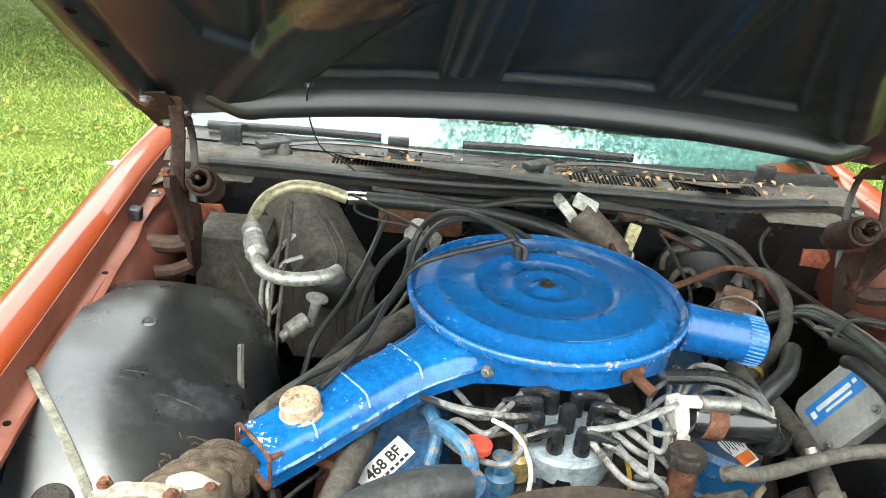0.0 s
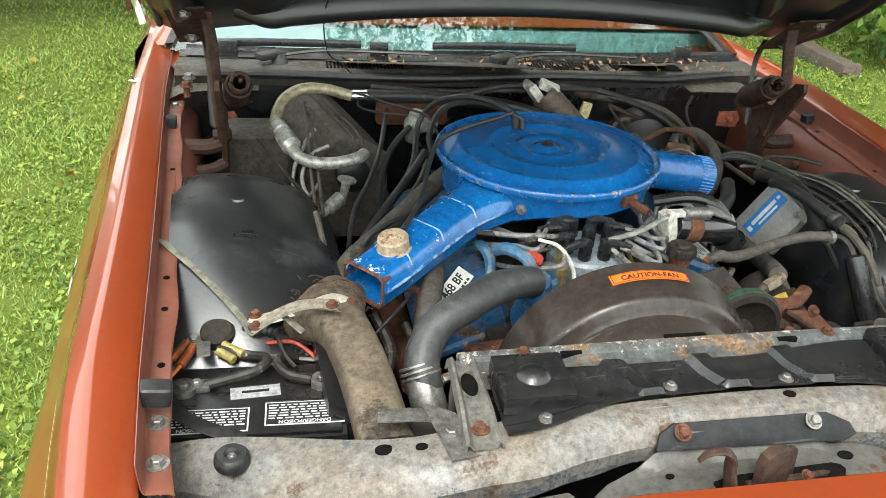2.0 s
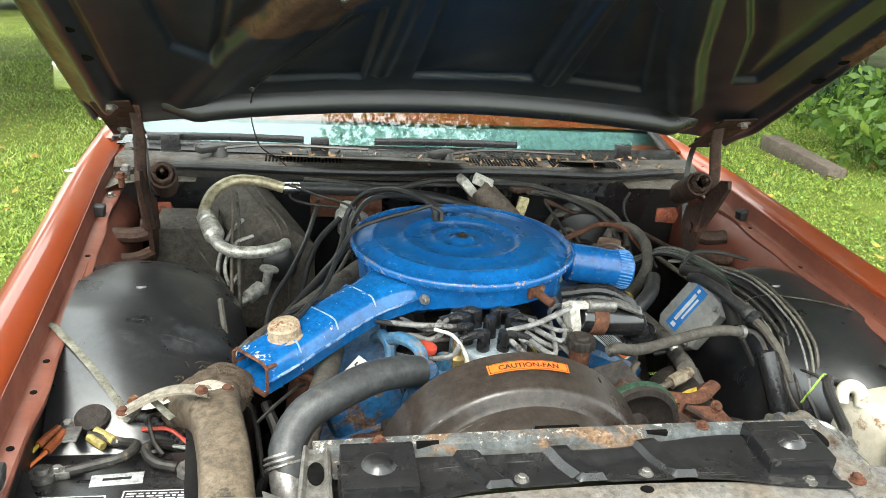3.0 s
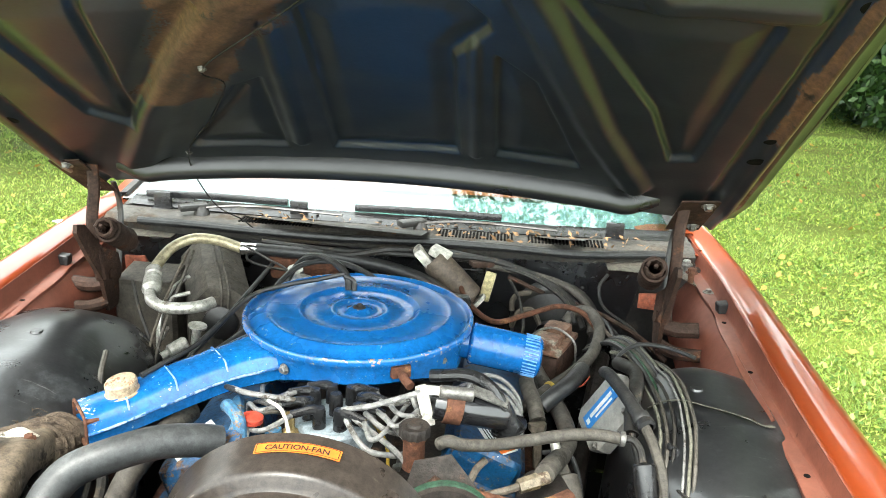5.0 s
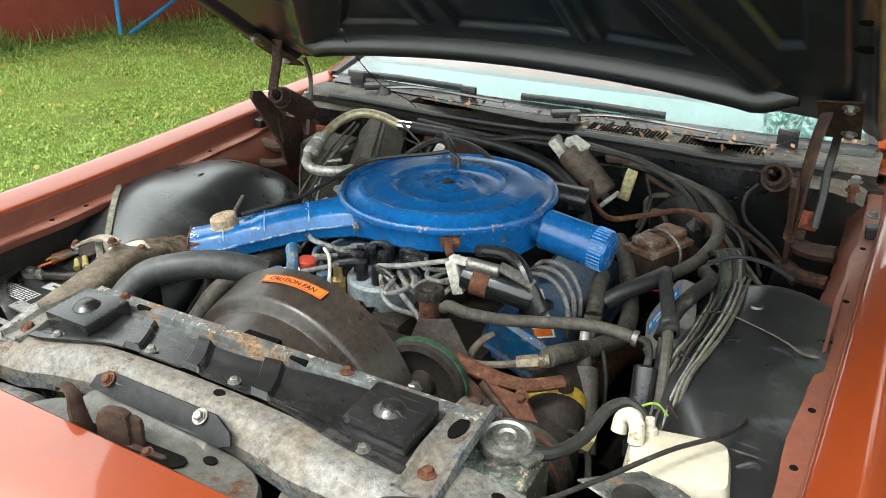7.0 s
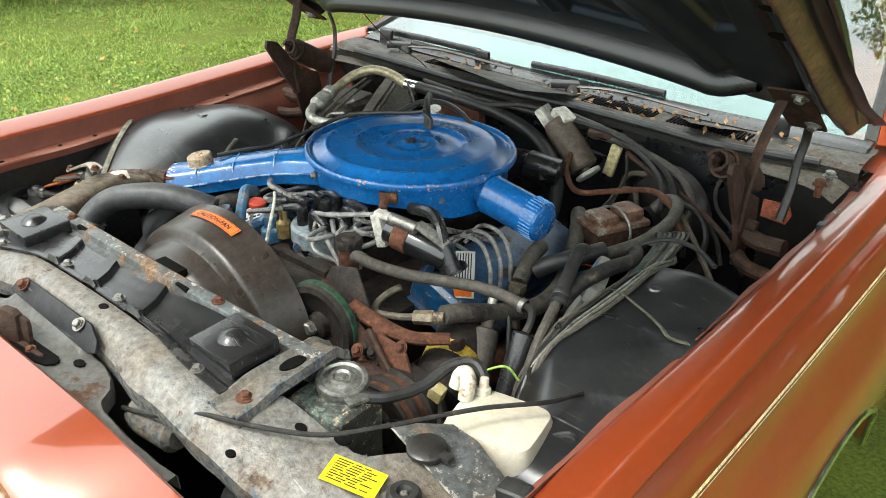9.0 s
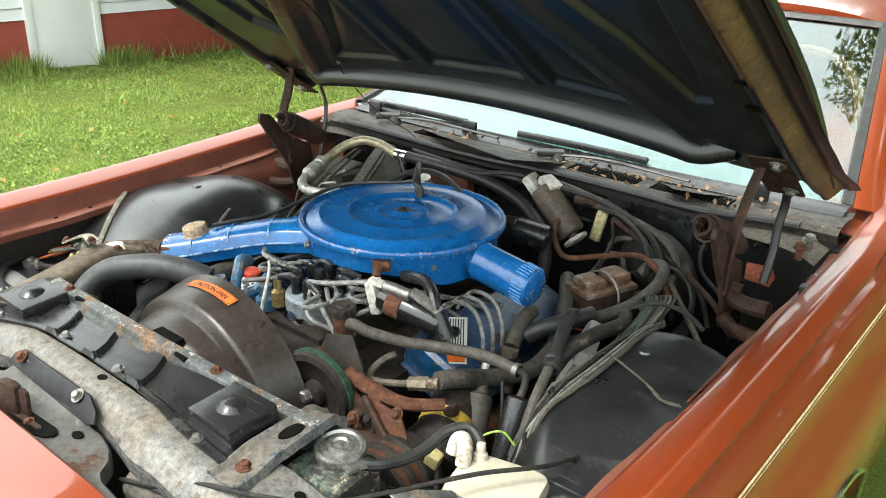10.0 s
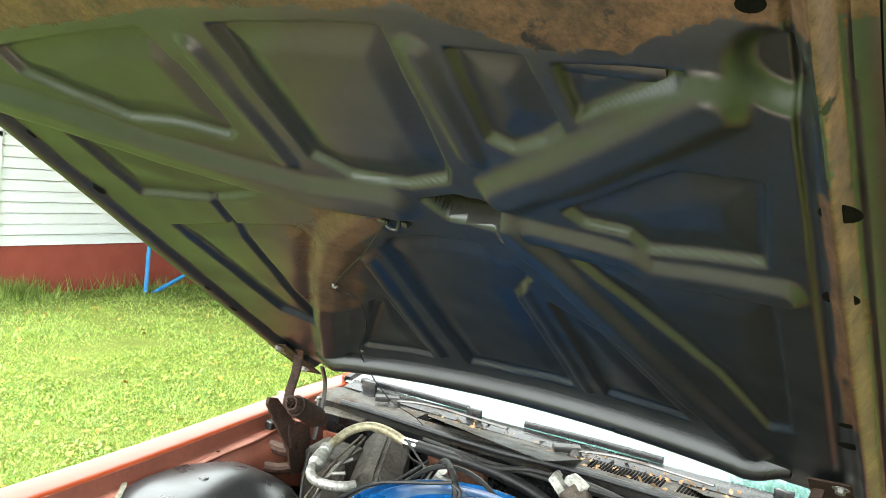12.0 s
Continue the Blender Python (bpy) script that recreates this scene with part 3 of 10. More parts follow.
def build_tree(x, y, height, spread, seed, material, size=0.12, dens=60, low=0.12, label="dense dark green broadleaf tree at the lawn's edge"):
    rng = random.Random(seed)
    z0 = lift(x, y)
    t = thing("tree", (x, y, z0), label, "tree", "trees behind the lawn")
    bm = B()
    tube(bm, [(x, y, z0 - 0.1), (x + 0.1, y, z0 + height * 0.3), (x - 0.1, y + 0.1, z0 + height * 0.75)], (0.021 * height, 0.04), 10, 6)
    blobs = []
    for i in range(int(16 + height * 1.6)):
        a, h = rng.random() * 6.28, low + (1 - low) * rng.random() ** 0.8
        r = spread * (0.35 + 0.65 * rng.random()) * (1.05 - 0.55 * h)
        p = (x + r * math.cos(a), y + r * math.sin(a), z0 + height * h)
        blobs.append((*p, spread * (0.22 + 0.2 * rng.random())))
        if i % 3 == 0:
            tube(bm, [(x, y, z0 + height * max(0.15, h - 0.2)), ((x + p[0]) / 2, (y + p[1]) / 2, z0 + height * (h - 0.06)), p], (0.05, 0.015), 6, 4)
    part("trunk", bm, BARK, t)
    lv = crown_leaves(blobs, dens, size, seed) - np.array([x, y, z0])
    c = cards("crown", lv, 4, material)
    c.parent = t
    return t


def build_shrub(name, x, y, w, h, seed, material, label, cat, size=0.05, dens=160):
    rng = random.Random(seed)
    z0 = lift(x, y)
    t = thing(name, (x, y, z0), label, cat)
    bm, blobs = B(), []
    for i in range(16):
        a, r, k = rng.random() * 6.28, w * rng.random() ** 0.6, rng.random()
        p = (x + r * math.cos(a), y + r * math.sin(a), z0 + 0.08 + (h - 0.1) * k * (1 - 0.35 * r / w))
        blobs.append((*p, 0.10 + 0.14 * rng.random()))
        tube(bm, [(x + 0.2 * (p[0] - x), y + 0.2 * (p[1] - y), z0 - 0.02), ((x + p[0]) / 2, (y + p[1]) / 2, z0 + 0.6 * (p[2] - z0)), p], (0.008, 0.004), 5, 3)
    part("stems", bm, FOLIAGE_STEM, t)
    c = cards("leaves", crown_leaves(blobs, dens, size, seed) - np.array([x, y, z0]), 4, material)
    c.parent = t


FOLIAGE_STEM = mat("green_stem", (0.10, 0.15, 0.04), (0.06, 0.09, 0.03), 0.7, 0.0, 20.0, 0.5, 0.1)


def build_house():
    x, y0, y1 = -9.45, -2.5, 15.0
    z = lift(x, 6) - 0.02
    h = thing("house", (x - 2, 6, z), "single-storey house with white clapboard siding on a red painted base", "house")
    bm = B()
    box(bm, (x - 2.5, (y0 + y1) / 2, z + 0.2), (5.0, y1 - y0, 0.95), bev=0.01)
    part("foundation", bm, RED_BASE, h, "red painted masonry base")
    bm = B()
    box(bm, (x - 2.55, (y0 + y1) / 2, z + 1.9), (4.9, y1 - y0 - 0.1, 2.5), bev=0)
    part("wall", bm, SIDING, h)
    board = None
    for i in range(17):
        zz = z + 0.68 + 0.145 * i
        for a, b in ((y0, 4.12), (5.08, y1)):
            bm = B()
            loft(bm, [[(x + 0.022, a, zz), (x + 0.022, b, zz)], [(x + 0.004, a, zz + 0.134), (x + 0.004, b, zz + 0.134)]])
            loft(bm, [[(x - 0.09, a, zz), (x - 0.09, b, zz)], [(x + 0.022, a, zz), (x + 0.022, b, zz)]])
            board = part("siding_board", bm, SIDING, h)
    bm = B()
    box(bm, (x + 0.012, 4.6, z + 1.03), (0.05, 0.80, 2.06), bev=0.006)
    d = part("door", bm, WHITE, h, "plain white flush door")
    bm = B()
    lathe(bm, (x + 0.037, 4.30, z + 0.98), (1, 0, 0), [(0.03, 0), (0.03, 0.006), (0.012, 0.01), (0.012, 0.03), (0.028, 0.04), (0.03, 0.055), (0.02, 0.066), (0, 0.068)], 16)
    part("door_knob", bm, mat("brass_knob", (0.5, 0.36, 0.14), rough=0.3, metal=0.9), d, "brass knob")
    for yy, w in ((4.16, 0.09), (5.04, 0.09)):
        bm = B()
        box(bm, (x + 0.025, yy, z + 1.08), (0.07, w, 2.16), bev=0.008)
        part("door_trim", bm, WHITE, h)
    bm = B()
    box(bm, (x + 0.025, 4.6, z + 2.13), (0.07, 0.97, 0.1), bev=0.008)
    part("door_trim", bm, WHITE, h)
    bm = B()
    loft(bm, [[(x + 0.5, y0 - 0.4, z + 3.1), (x + 0.5, y1 + 0.4, z + 3.1)], [(x - 2.5, y0 - 0.4, z + 4.4), (x - 2.5, y1 + 0.4, z + 4.4)], [(x - 5.5, y0 - 0.4, z + 3.1), (x - 5.5, y1 + 0.4, z + 3.1)]])
    thicken(bm, 0.12)
    part("roof", bm, mat("grey_shingle", (0.16, 0.155, 0.15), rough=0.9, scale=6.0), h)
    # blue pipes that lean on the wall
    for pts in (((x + 0.55, 7.0, lift(x, 7) + 0.02), (x + 0.06, 7.42, lift(x, 7) + 1.15)), ((x + 0.6, 7.1, lift(x, 7) + 0.02), (x + 0.10, 9.9, lift(x, 9) + 0.95))):
        bm = B()
        rod(bm, pts[0], pts[1], 0.03, n=12)
        whole("pole", bm, BLUE_POLE, "bright blue painted pole leaning on the house", "pole", "blue poles")
    rng = np.random.default_rng(8)
    n = 2600
    yy = np.concatenate([rng.uniform(y0, 12, n // 2), rng.normal(5.15, 0.3, n // 4), rng.normal(4.0, 0.35, n // 4)])
    yy = yy[~((yy > 4.25) & (yy < 4.95))]
    xx = x + 0.06 + rng.exponential(0.16, len(yy))
    hh = rng.uniform(0.08, 0.38, len(yy)) * np.exp(-(xx - x) * 1.2)
    a = rng.random(len(yy)) * 6.3
    b = np.stack([xx, yy, lift(xx, yy) - 0.01], 1)
    s = np.stack([np.cos(a) * 0.007, np.sin(a) * 0.007, 0 * a], 1)
    tip = b + np.stack([rng.normal(0, 0.35, len(yy)) * hh, rng.normal(0, 0.35, len(yy)) * hh, hh], 1)
    g = cards("weeds", np.stack([b - s, b + s, tip], 1).reshape(-1, 3), 3, BLADES)
    tagged(g, "tall weeds and dry grass along the house wall", "weeds", "", "stuff")


def build_carport():
    xr, xl, yf, yb = -1.25, -9.5, 4.6, 11.0
    zg = lift(-3, 10)
    c = thing("carport", (-4, 10, zg), "open metal carport with pale sheet roof on galvanised posts", "carport")
    zt = 2.78
    bm = B()
    loft(bm, [[(x, y, zt + 0.02 + 0.10 * (y - yf) / (yb - yf) * -1 + (0.014 if i % 2 else 0)) for y in (yf, yb)] for i, x in enumerate(np.linspace(xl, xr, 56).tolist())])
    thicken(bm, 0.02)
    part("roof", bm, SHEET, c, "pale corrugated roof sheet")
    bm = B()
    box(bm, (xr + 0.03, (yf + yb) / 2, zt - 0.03), (0.05, yb - yf + 0.1, 0.13), bev=0.005)
    part("fascia", bm, WHITE, c, "white edge trim")
    for x in (-1.42, -2.3, -3.3, -5.0, -6.8, -8.6):
        g = lift(x, yb)
        bm = B()
        box(bm, (x, yb - 0.15, (zt - 0.1 + g) / 2), (0.06, 0.06, zt - 0.1 - g), bev=0.006)
        p = part("post", bm, GALV, c)
        bm = B()
        tube(bm, [(x, yb - 0.15, zt - 0.75), (x, yb - 0.55, zt - 0.12)], 0.022, 8, 3)
        part("brace", bm, GALV, p)
        bm = B()
        box(bm, (x, (yf + yb) / 2, zt - 0.08), (0.055, yb - yf - 0.1, 0.06), bev=0.005)
        part("rafter", bm, GALV, c)
    for y in (yf + 0.3, yf + 1.7, yf + 3.2, yb - 0.15):
        bm = B()
        box(bm, ((xl + xr) / 2, y, zt - 0.03), (xr - xl, 0.05, 0.045), bev=0.004)
        part("purlin", bm, GALV, c)


def build_yard_things():
    # camper front under the carport
    t = thing("camper_trailer", (-7.2, 19.0, lift(-7.2, 19.0)), "white camper trailer parked beyond the carport", "trailer")
    bm = B()
    m = pose(-7.2, 20.2, -0.35)
    slab(bm, [(-2.6, 0), (1.25, 0), (1.5, 0.4), (1.2, 2.4), (0.95, 3.15), (-2.6, 3.15)], m @ Matrix.Rotation(radians(90), 4, "X"), 2.4, 0.03)
    part("body", bm, WHITE, t)
    bm = B()
    box(bm, (-5.45, 19.0, 1.25), (0.40, 0.06, 2.0), (0, 10, 0), bev=0.01)
    part("door", bm, WHITE_DIRTY, t, "open white side door")
    bm = B()
    box(bm, (-6.2, 17.79, 2.55), (0.10, 0.02, 0.05), bev=0.004)
    part("marker_lamp", bm, ORANGE, t, "small amber lamp")
    for y in (18.3, 19.7):
        bm = B()
        rod(bm, (-7.6, y - 0.12, lift(-7.6, y) + 0.34), (-7.6, y + 0.12, lift(-7.6, y) + 0.34), 0.34, n=20, bev=0.03)
        part("wheel", bm, TYRE, t)
    bm = B()
    z = 1.02
    lathe(bm, (-1.85, 7.1, z), (0.8, -0.4, 0.25), [(0.13, 0), (0.19, 0.10), (0.22, 0.30), (0.20, 0.42), (0.12, 0.55), (0, 0.55)], 20)
    t2 = thing("concrete_mixer", (-1.5, 6.95, lift(-1.5, 7)), "terracotta coloured drum of an old concrete mixer", "mixer")
    part("drum", bm, CLAY, t2)
    bm = B()
    box(bm, (-1.22, 6.95, z + 0.03), (0.26, 0.26, 0.2), bev=0.03)
    part("motor_cover", bm, CLAY, t2)
    bm = B()
    for p in ((-1.8, 6.8), (-1.2, 6.8), (-1.5, 7.2)):
        rod(bm, (p[0], p[1], lift(*p)), (-1.5, 6.98, z + 0.05), 0.03, n=8)
    part("stand", bm, RUST, t2)
    bm = B()
    z = lift(3.35, 4.6)
    box(bm, (3.42, 4.62, z + 0.035), (0.14, 1.0, 0.13), (0, 0, -3), bev=0.012)
    whole("timber_beam", bm, TIMBER, "weathered brown timber sleeper lying on the lawn", "beam")
    # bent tube garden frame
    t = thing("garden_swing_frame", (3.55, 9.35, lift(3.55, 9.35)), "curved rusty orange tube frame on the grass", "garden frame")
    z = lift(3.55, 9.35)
    for dy in (0.0, 0.45):
        bm = B()
        tube(bm, [(3.24, 9.2 + dy, z), (3.24, 9.2 + dy, z + 0.20), (3.36, 9.2 + dy, z + 0.27), (3.66, 9.2 + dy, z + 0.27), (3.77, 9.2 + dy, z + 0.18), (3.77, 9.2 + dy, z)], 0.018, 8, 6)
        part("hoop", bm, RED_TUBE, t)
    for x in (3.25, 3.5, 3.76):
        bm = B()
        rod(bm, (x, 9.2, z + 0.17), (x, 9.65, z + 0.17), 0.013, n=8)
        part("crossbar", bm, RED_TUBE, t)
    build_shrub("bush", 3.95, 4.6, 0.55, 0.62, 5, FOLIAGE_LIGHT, "leafy light green bush beside the timber", "bush")
    build_shrub("bush", 4.6, 6.2, 0.7, 0.7, 6, FOLIAGE, "low green bush at the lawn's edge", "bush")
    build_shrub("bush", 4.7, 3.6, 0.6, 0.8, 7, FOLIAGE_LIGHT, "leafy light green bush beside the timber", "bush")
    k = 0
    for x, y, h, s in ((4.4, 13.2, 8, 2.6), (7.0, 11.5, 8, 2.6), (9.0, 9.0, 7, 2.4), (2.6, 16.0, 9, 2.8), (6.5, 15.5, 10, 3.2), (-1.0, 16.5, 10, 3.0),
                       (-4.2, 17.5, 6.5, 2.6), (0.8, 19.5, 11, 3.5), (-3.0, 20.0, 8, 3.5), (11.0, 14.0, 9, 3.0), (-6.5, 23.5, 8.5, 3.0), (-1.2, 23.0, 9, 3.2), (3.8, 21.0, 10, 3.2)):
        build_tree(x, y, h, s, 20 + k, FOLIAGE, 0.075, 95, 0.03)
        k += 1
    for x, y, h, w in ((3.3, 12.2, 2.6, 1.1), (4.7, 11.7, 3.0, 1.2), (6.0, 10.9, 2.8, 1.2), (2.0, 13.0, 2.6, 1.1), (7.4, 9.6, 3.0, 1.3), (0.6, 14.0, 2.8, 1.2)):
        build_tree(x, y, h, w, 40 + k, FOLIAGE, 0.07, 150, 0.02, "dense green undergrowth below the trees")
        k += 1
    z0 = lift(9.2, 2.2)
    t = thing("tree", (9.2, 2.2, z0), "tall broadleaf tree with limbs spreading high over the car", "tree", "trees behind the lawn")
    rng = random.Random(71)
    bm, blobs = B(), []
    tube(bm, [(9.2, 2.2, z0), (9.0, 2.3, 3.0), (8.7, 2.5, 6.5), (8.2, 2.6, 9.0)], (0.26, 0.10), 12, 6)
    for i in range(250):
        # lower clumps after the first 110 are added to shade the right lawn and fender
        p = (rng.uniform(-0.6, 8.0), rng.uniform(-0.5, 11.0), rng.uniform(7.8, 10.0)) if i < 110 else (rng.uniform(2.0, 9.5), rng.uniform(0.0, 11.0), rng.uniform(5.6, 8.8))
        blobs.append((*p, rng.uniform(0.45, 0.95)))
        if i % 3 == 0:
            tube(bm, [(8.6, 2.5, 6.6), ((8.6 + p[0]) / 2, (2.5 + p[1]) / 2, 7.9), p], (0.07, 0.015), 6, 5)
    part("trunk", bm, BARK, t)
    c = cards("crown", crown_leaves(blobs, 190, 0.055, 71) - np.array([9.2, 2.2, z0]), 4, FOLIAGE_LIGHT)
    c.parent = t
    # extra tree, put here to cut sky light on the right-hand lawn
    build_tree(8.6, 5.2, 9.5, 3.3, 91, FOLIAGE, 0.08, 70, 0.28, "tall broadleaf tree added beside the lawn to block sky light")
    build_tree(-3.8, 12.6, 5.3, 1.2, 60, FOLIAGE_LIGHT, 0.06, 170, 0.55, "young tree with bright yellow-green leaves")


build_ground()
build_house()
build_carport()
build_yard_things()


# ---- car body ----
CAR = thing("car", (0, 2.0, lift(0, 2)), "copper orange 1970s sedan, hood raised, white vinyl roof", "car")


def hw(y, side=1):
    """Half the width between the fender lips; the two sides are not quite alike."""
    k = min(y, 1.0)
    return 0.687 + 0.059 * k if side > 0 else 0.669 + 0.063 * k - 0.027 * max(0.0, k)


def arch_z(y):
    """Foot of the fender's side: the wheel arch, level before and behind it."""
    return max(0.47, 0.335 + math.sqrt(max(0.0, 0.365 ** 2 - (y - 0.57) ** 2)))


def side_d(z):
    """How far the fender's side stands out from the lip at a height."""
    return 0.110 + 0.022 * smooth(0.868, 0.835, z) + 0.062 * smooth(0.835, 0.70, z) - 0.02 * smooth(0.66, 0.46, z)


def fender(side):
    rows = []
    for i in range(60):
        y = -0.30 + 1.72 * i / 59
        drop = 0.06 * smooth(0.1, -0.35, y) - 0.028 * smooth(0.2, 1.4, y)
        w = 0.058 - 0.010 * max(0.0, min(y, 1.0))
        foot = arch_z(y)
        prof = [(0.0292, 0.897), (0.0308, 0.9010), (0.0345, 0.9035), (0.041, 0.9075), (0.025 + w * 0.86, 0.9178), (0.025 + w, 0.9190), (0.030 + w, 0.9170), (0.050 + w, 0.901), (0.078 + w * 0.4, 0.880), (0.106, 0.8720), (0.112, 0.866)]
        prof += [(side_d(z), z) for z in [0.856 + (foot - 0.856) * k / 13 for k in range(14)]] + [(side_d(foot) - 0.012, foot - 0.003), (side_d(foot) - 0.03, foot + 0.002)]
        rows.append([(mid(y) + side * (hw(y, side) + d), y, z - drop * (1 if z > 0.80 else max(0.0, (z - foot) / (0.801 - foot)))) for d, z in prof])
    bm = B()
    loft(bm, rows)
    part("fender", thicken(bm, 0.0015), COPPER, CAR, "glossy copper orange fender")
    # inner mounting lip and the low wall up to the fender's crest
    bm = B()
    rows = []
    for i in range(40):
        y = -0.16 + 1.40 * i / 39
        k = 0.028 * smooth(0.2, 1.4, y)
        n = 0.012 * math.sin(y * 23) * math.sin(y * 9)
        rows.append([(mid(y) + side * (hw(y, side) + d), y, z + k) for d, z in ((0.002 + n * 0.3, 0.838), (-0.002 + n * 0.3, 0.853), (0.001, 0.8555), (0.0235, 0.8570), (0.0258, 0.8595), (0.0275, 0.866), (0.0295, 0.898))])
    loft(bm, rows)
    part("fender_lip", thicken(bm, 0.0012), LIP, CAR, "satin red-brown inner fender lip")
    # bolts along the lip
    for y in ((-0.05, -0.115, 0.99) if side < 0 else (0.99,)):
        bm = B()
        bolt(bm, (mid(y) + side * (hw(y, side) + 0.012), y, 0.857 + 0.028 * smooth(0.2, 1.4, y)), r=0.007, washer=0.013)
        part("lip_bolt", bm, STEEL, CAR)
    for y in ((0.06, 0.19, 0.275, 0.66) if side < 0 else (0.03, 0.14, 0.27, 0.60, 0.82)):
        bm = B()
        lathe(bm, (mid(y) + side * (hw(y, side) + 0.011), y, 0.8574 + 0.028 * smooth(0.2, 1.4, y)), (0, 0, 1), [(0.005, 0.0), (0.005, 0.0012), (0, 0.0012)], 10)
        part("lip_hole", bm, VOID, CAR)
    # rubber rest blocks
    for y in ((-0.03, 0.87) if side < 0 else (-0.02, 0.88)):
        bm = B()
        box(bm, (mid(y) + side * (hw(y, side) + (0.024 if y > 0 else 0.012)), y, 0.885), (0.036, 0.026, 0.026), (0, side * -8, 5), bev=0.006, seg=3)
        part("rubber_stop", bm, RUBBER, CAR, "black rubber hood stop")
    # stripe and wheel arch trim
    bm = B()
    for zz, w in ((0.838, 0.0022), (0.829, 0.0012)):
        rows = []
        for i in range(24):
            y = -0.25 + 1.62 * i / 23
            k = 0.028 * smooth(0.2, 1.4, y) - 0.06 * smooth(0.1, -0.35, y)
            rows.append([(mid(y) + side * (hw(y, side) + side_d(zz + v) + 0.0012), y, zz + k + v) for v in (-w, w)])
        loft(bm, rows)
    part("pinstripe", bm, mat("cream_pinstripe", (0.75, 0.62, 0.38), rough=0.4), CAR)
    bm = B()
    tube(bm, [(mid(y) + side * (hw(y, side) + side_d(arch_z(y)) + 0.001), y, arch_z(y)) for y in [0.23 + 0.68 * k / 16 for k in range(17)]], 0.006, 8, 3)
    part("wheel_arch_trim", bm, CHROME, CAR, "bright wheel arch moulding")
    # oval clip on top
    if side < 0:
        bm = B()
        y = 1.0
        lathe(bm, (mid(y) + side * (hw(y, side) + 0.085), y, 0.929), (0, 0, 1), [(0.022, 0), (0.022, 0.004), (0.014, 0.006), (0.010, 0.003), (0, 0.003)], 18, squash=(1, 0.55))
        part("fender_clip", bm, CHROME, CAR)


for sd in (-1, 1):
    fender(sd)


def build_body():
    # header panel over the grille, copper, with a peak at each lamp
    rows = []
    for i in range(85):
        x = -0.84 + 1.68 * i / 84
        dx = max(0.0, abs(x - 0.02) - 0.262)
        pod = 0.045 * smooth(0.09, 0.20, dx)
        r = []
        for yy, zz, fall in ((-0.235, 0.842, 0.085), (-0.2365, 0.874, 0.085), (-0.241, 0.878, 0.09), (-0.290, 0.875, 0.20), (-0.322, 0.871, 0.32), (-0.346, 0.866, 0.42), (-0.354, 0.860, 0.44), (-0.362, 0.78, 0.44)):
            r.append((x, yy - 0.02 * smooth(0.25, 0.6, dx), zz - fall * min(dx, 0.19) + pod * (fall - 0.085) / 0.36 - 0.09 * smooth(0.28, 0.58, dx)))
        rows.append(r)
    bm = B()
    loft(bm, rows)
    part("header_panel", thicken(bm, 0.0015), COPPER, CAR, "copper orange header panel above the grille")
    for side in (-1, 1):
        bm = B()
        box(bm, (0.02 + side * 0.47, -0.375, 0.67), (0.60, 0.03, 0.24), bev=0.008)
        part("headlamp_bezel", bm, CHROME, CAR)
    for side in (-1, 1):
        for k in (0.33, 0.60):
            bm = B()
            lathe(bm, (0.02 + side * k, -0.393, 0.63), (0, -1, 0), [(0.085, 0), (0.085, 0.012), (0.07, 0.024), (0.03, 0.034), (0, 0.036)], 24)
            part("headlamp", bm, mat("lamp_glass", (0.7, 0.72, 0.72), rough=0.08), CAR, "round sealed headlamp")
    bm = B()
    box(bm, (0.02, -0.368, 0.850), (0.42, 0.026, 0.022), (6, 0, 0), bev=0.004)
    part("grille_moulding", bm, CHROME, CAR, "bright moulding above the grille")
    bm = B()
    for i in range(15):
        box(bm, (0.02 - 0.14 + 0.02 * i, -0.38, 0.66), (0.004, 0.04, 0.22), bev=0.001)
    part("grille", bm, CHROME, CAR)
    bm = B()
    box(bm, (0.02, -0.47, 0.42), (1.72, 0.14, 0.15), bev=0.03)
    part("bumper", bm, CHROME, CAR, "chrome front bumper")
    # rear body, closed
    prof = [(0.60, 0.94), (0.78, 0.935), (0.83, 0.90), (0.86, 0.86), (0.885, 0.72), (0.87, 0.55), (0.83, 0.44), (0.60, 0.40)]
    rows = []
    for y, k, dz in ((1.425, 1.0, 0.02), (1.9, 1.01, 0.02), (2.6, 1.01, 0.01), (3.4, 1.0, 0.0), (4.1, 0.97, -0.03), (4.3, 0.9, -0.06)):
        rows.append([(mid(1) + side * d * k, y, z + dz) for side in (-1,) for d, z in prof] + [(mid(1) + d * k, y, z + dz) for d, z in reversed(prof)])
    bm = B()
    loft(bm, rows, closed=True)
    bm.faces.ensure_lookup_table()
    bm.faces.new(rowsend(bm, len(rows[0]), len(rows) - 1))
    part("body_shell", bm, COPPER, CAR)
    for y, n in ((0.55, "f"), (3.5, "r")):
        for side in (-1, 1):
            bm = B()
            lathe(bm, (mid(1) + side * 0.66, y, lift(0, y) + 0.345), (side, 0, 0), [(0.2, 0.0), (0.32, 0.0), (0.345, 0.03), (0.345, 0.17), (0.32, 0.20), (0.2, 0.20)], 36)
            w = part("wheel", bm, TYRE, CAR)
            bm = B()
            lathe(bm, (mid(1) + side * 0.66, y, lift(0, y) + 0.345), (side, 0, 0), [(0.2, 0.05), (0.2, 0.185), (0.17, 0.18), (0.1, 0.15), (0.04, 0.165), (0, 0.165)], 28)
            part("rim", bm, CHROME, w)
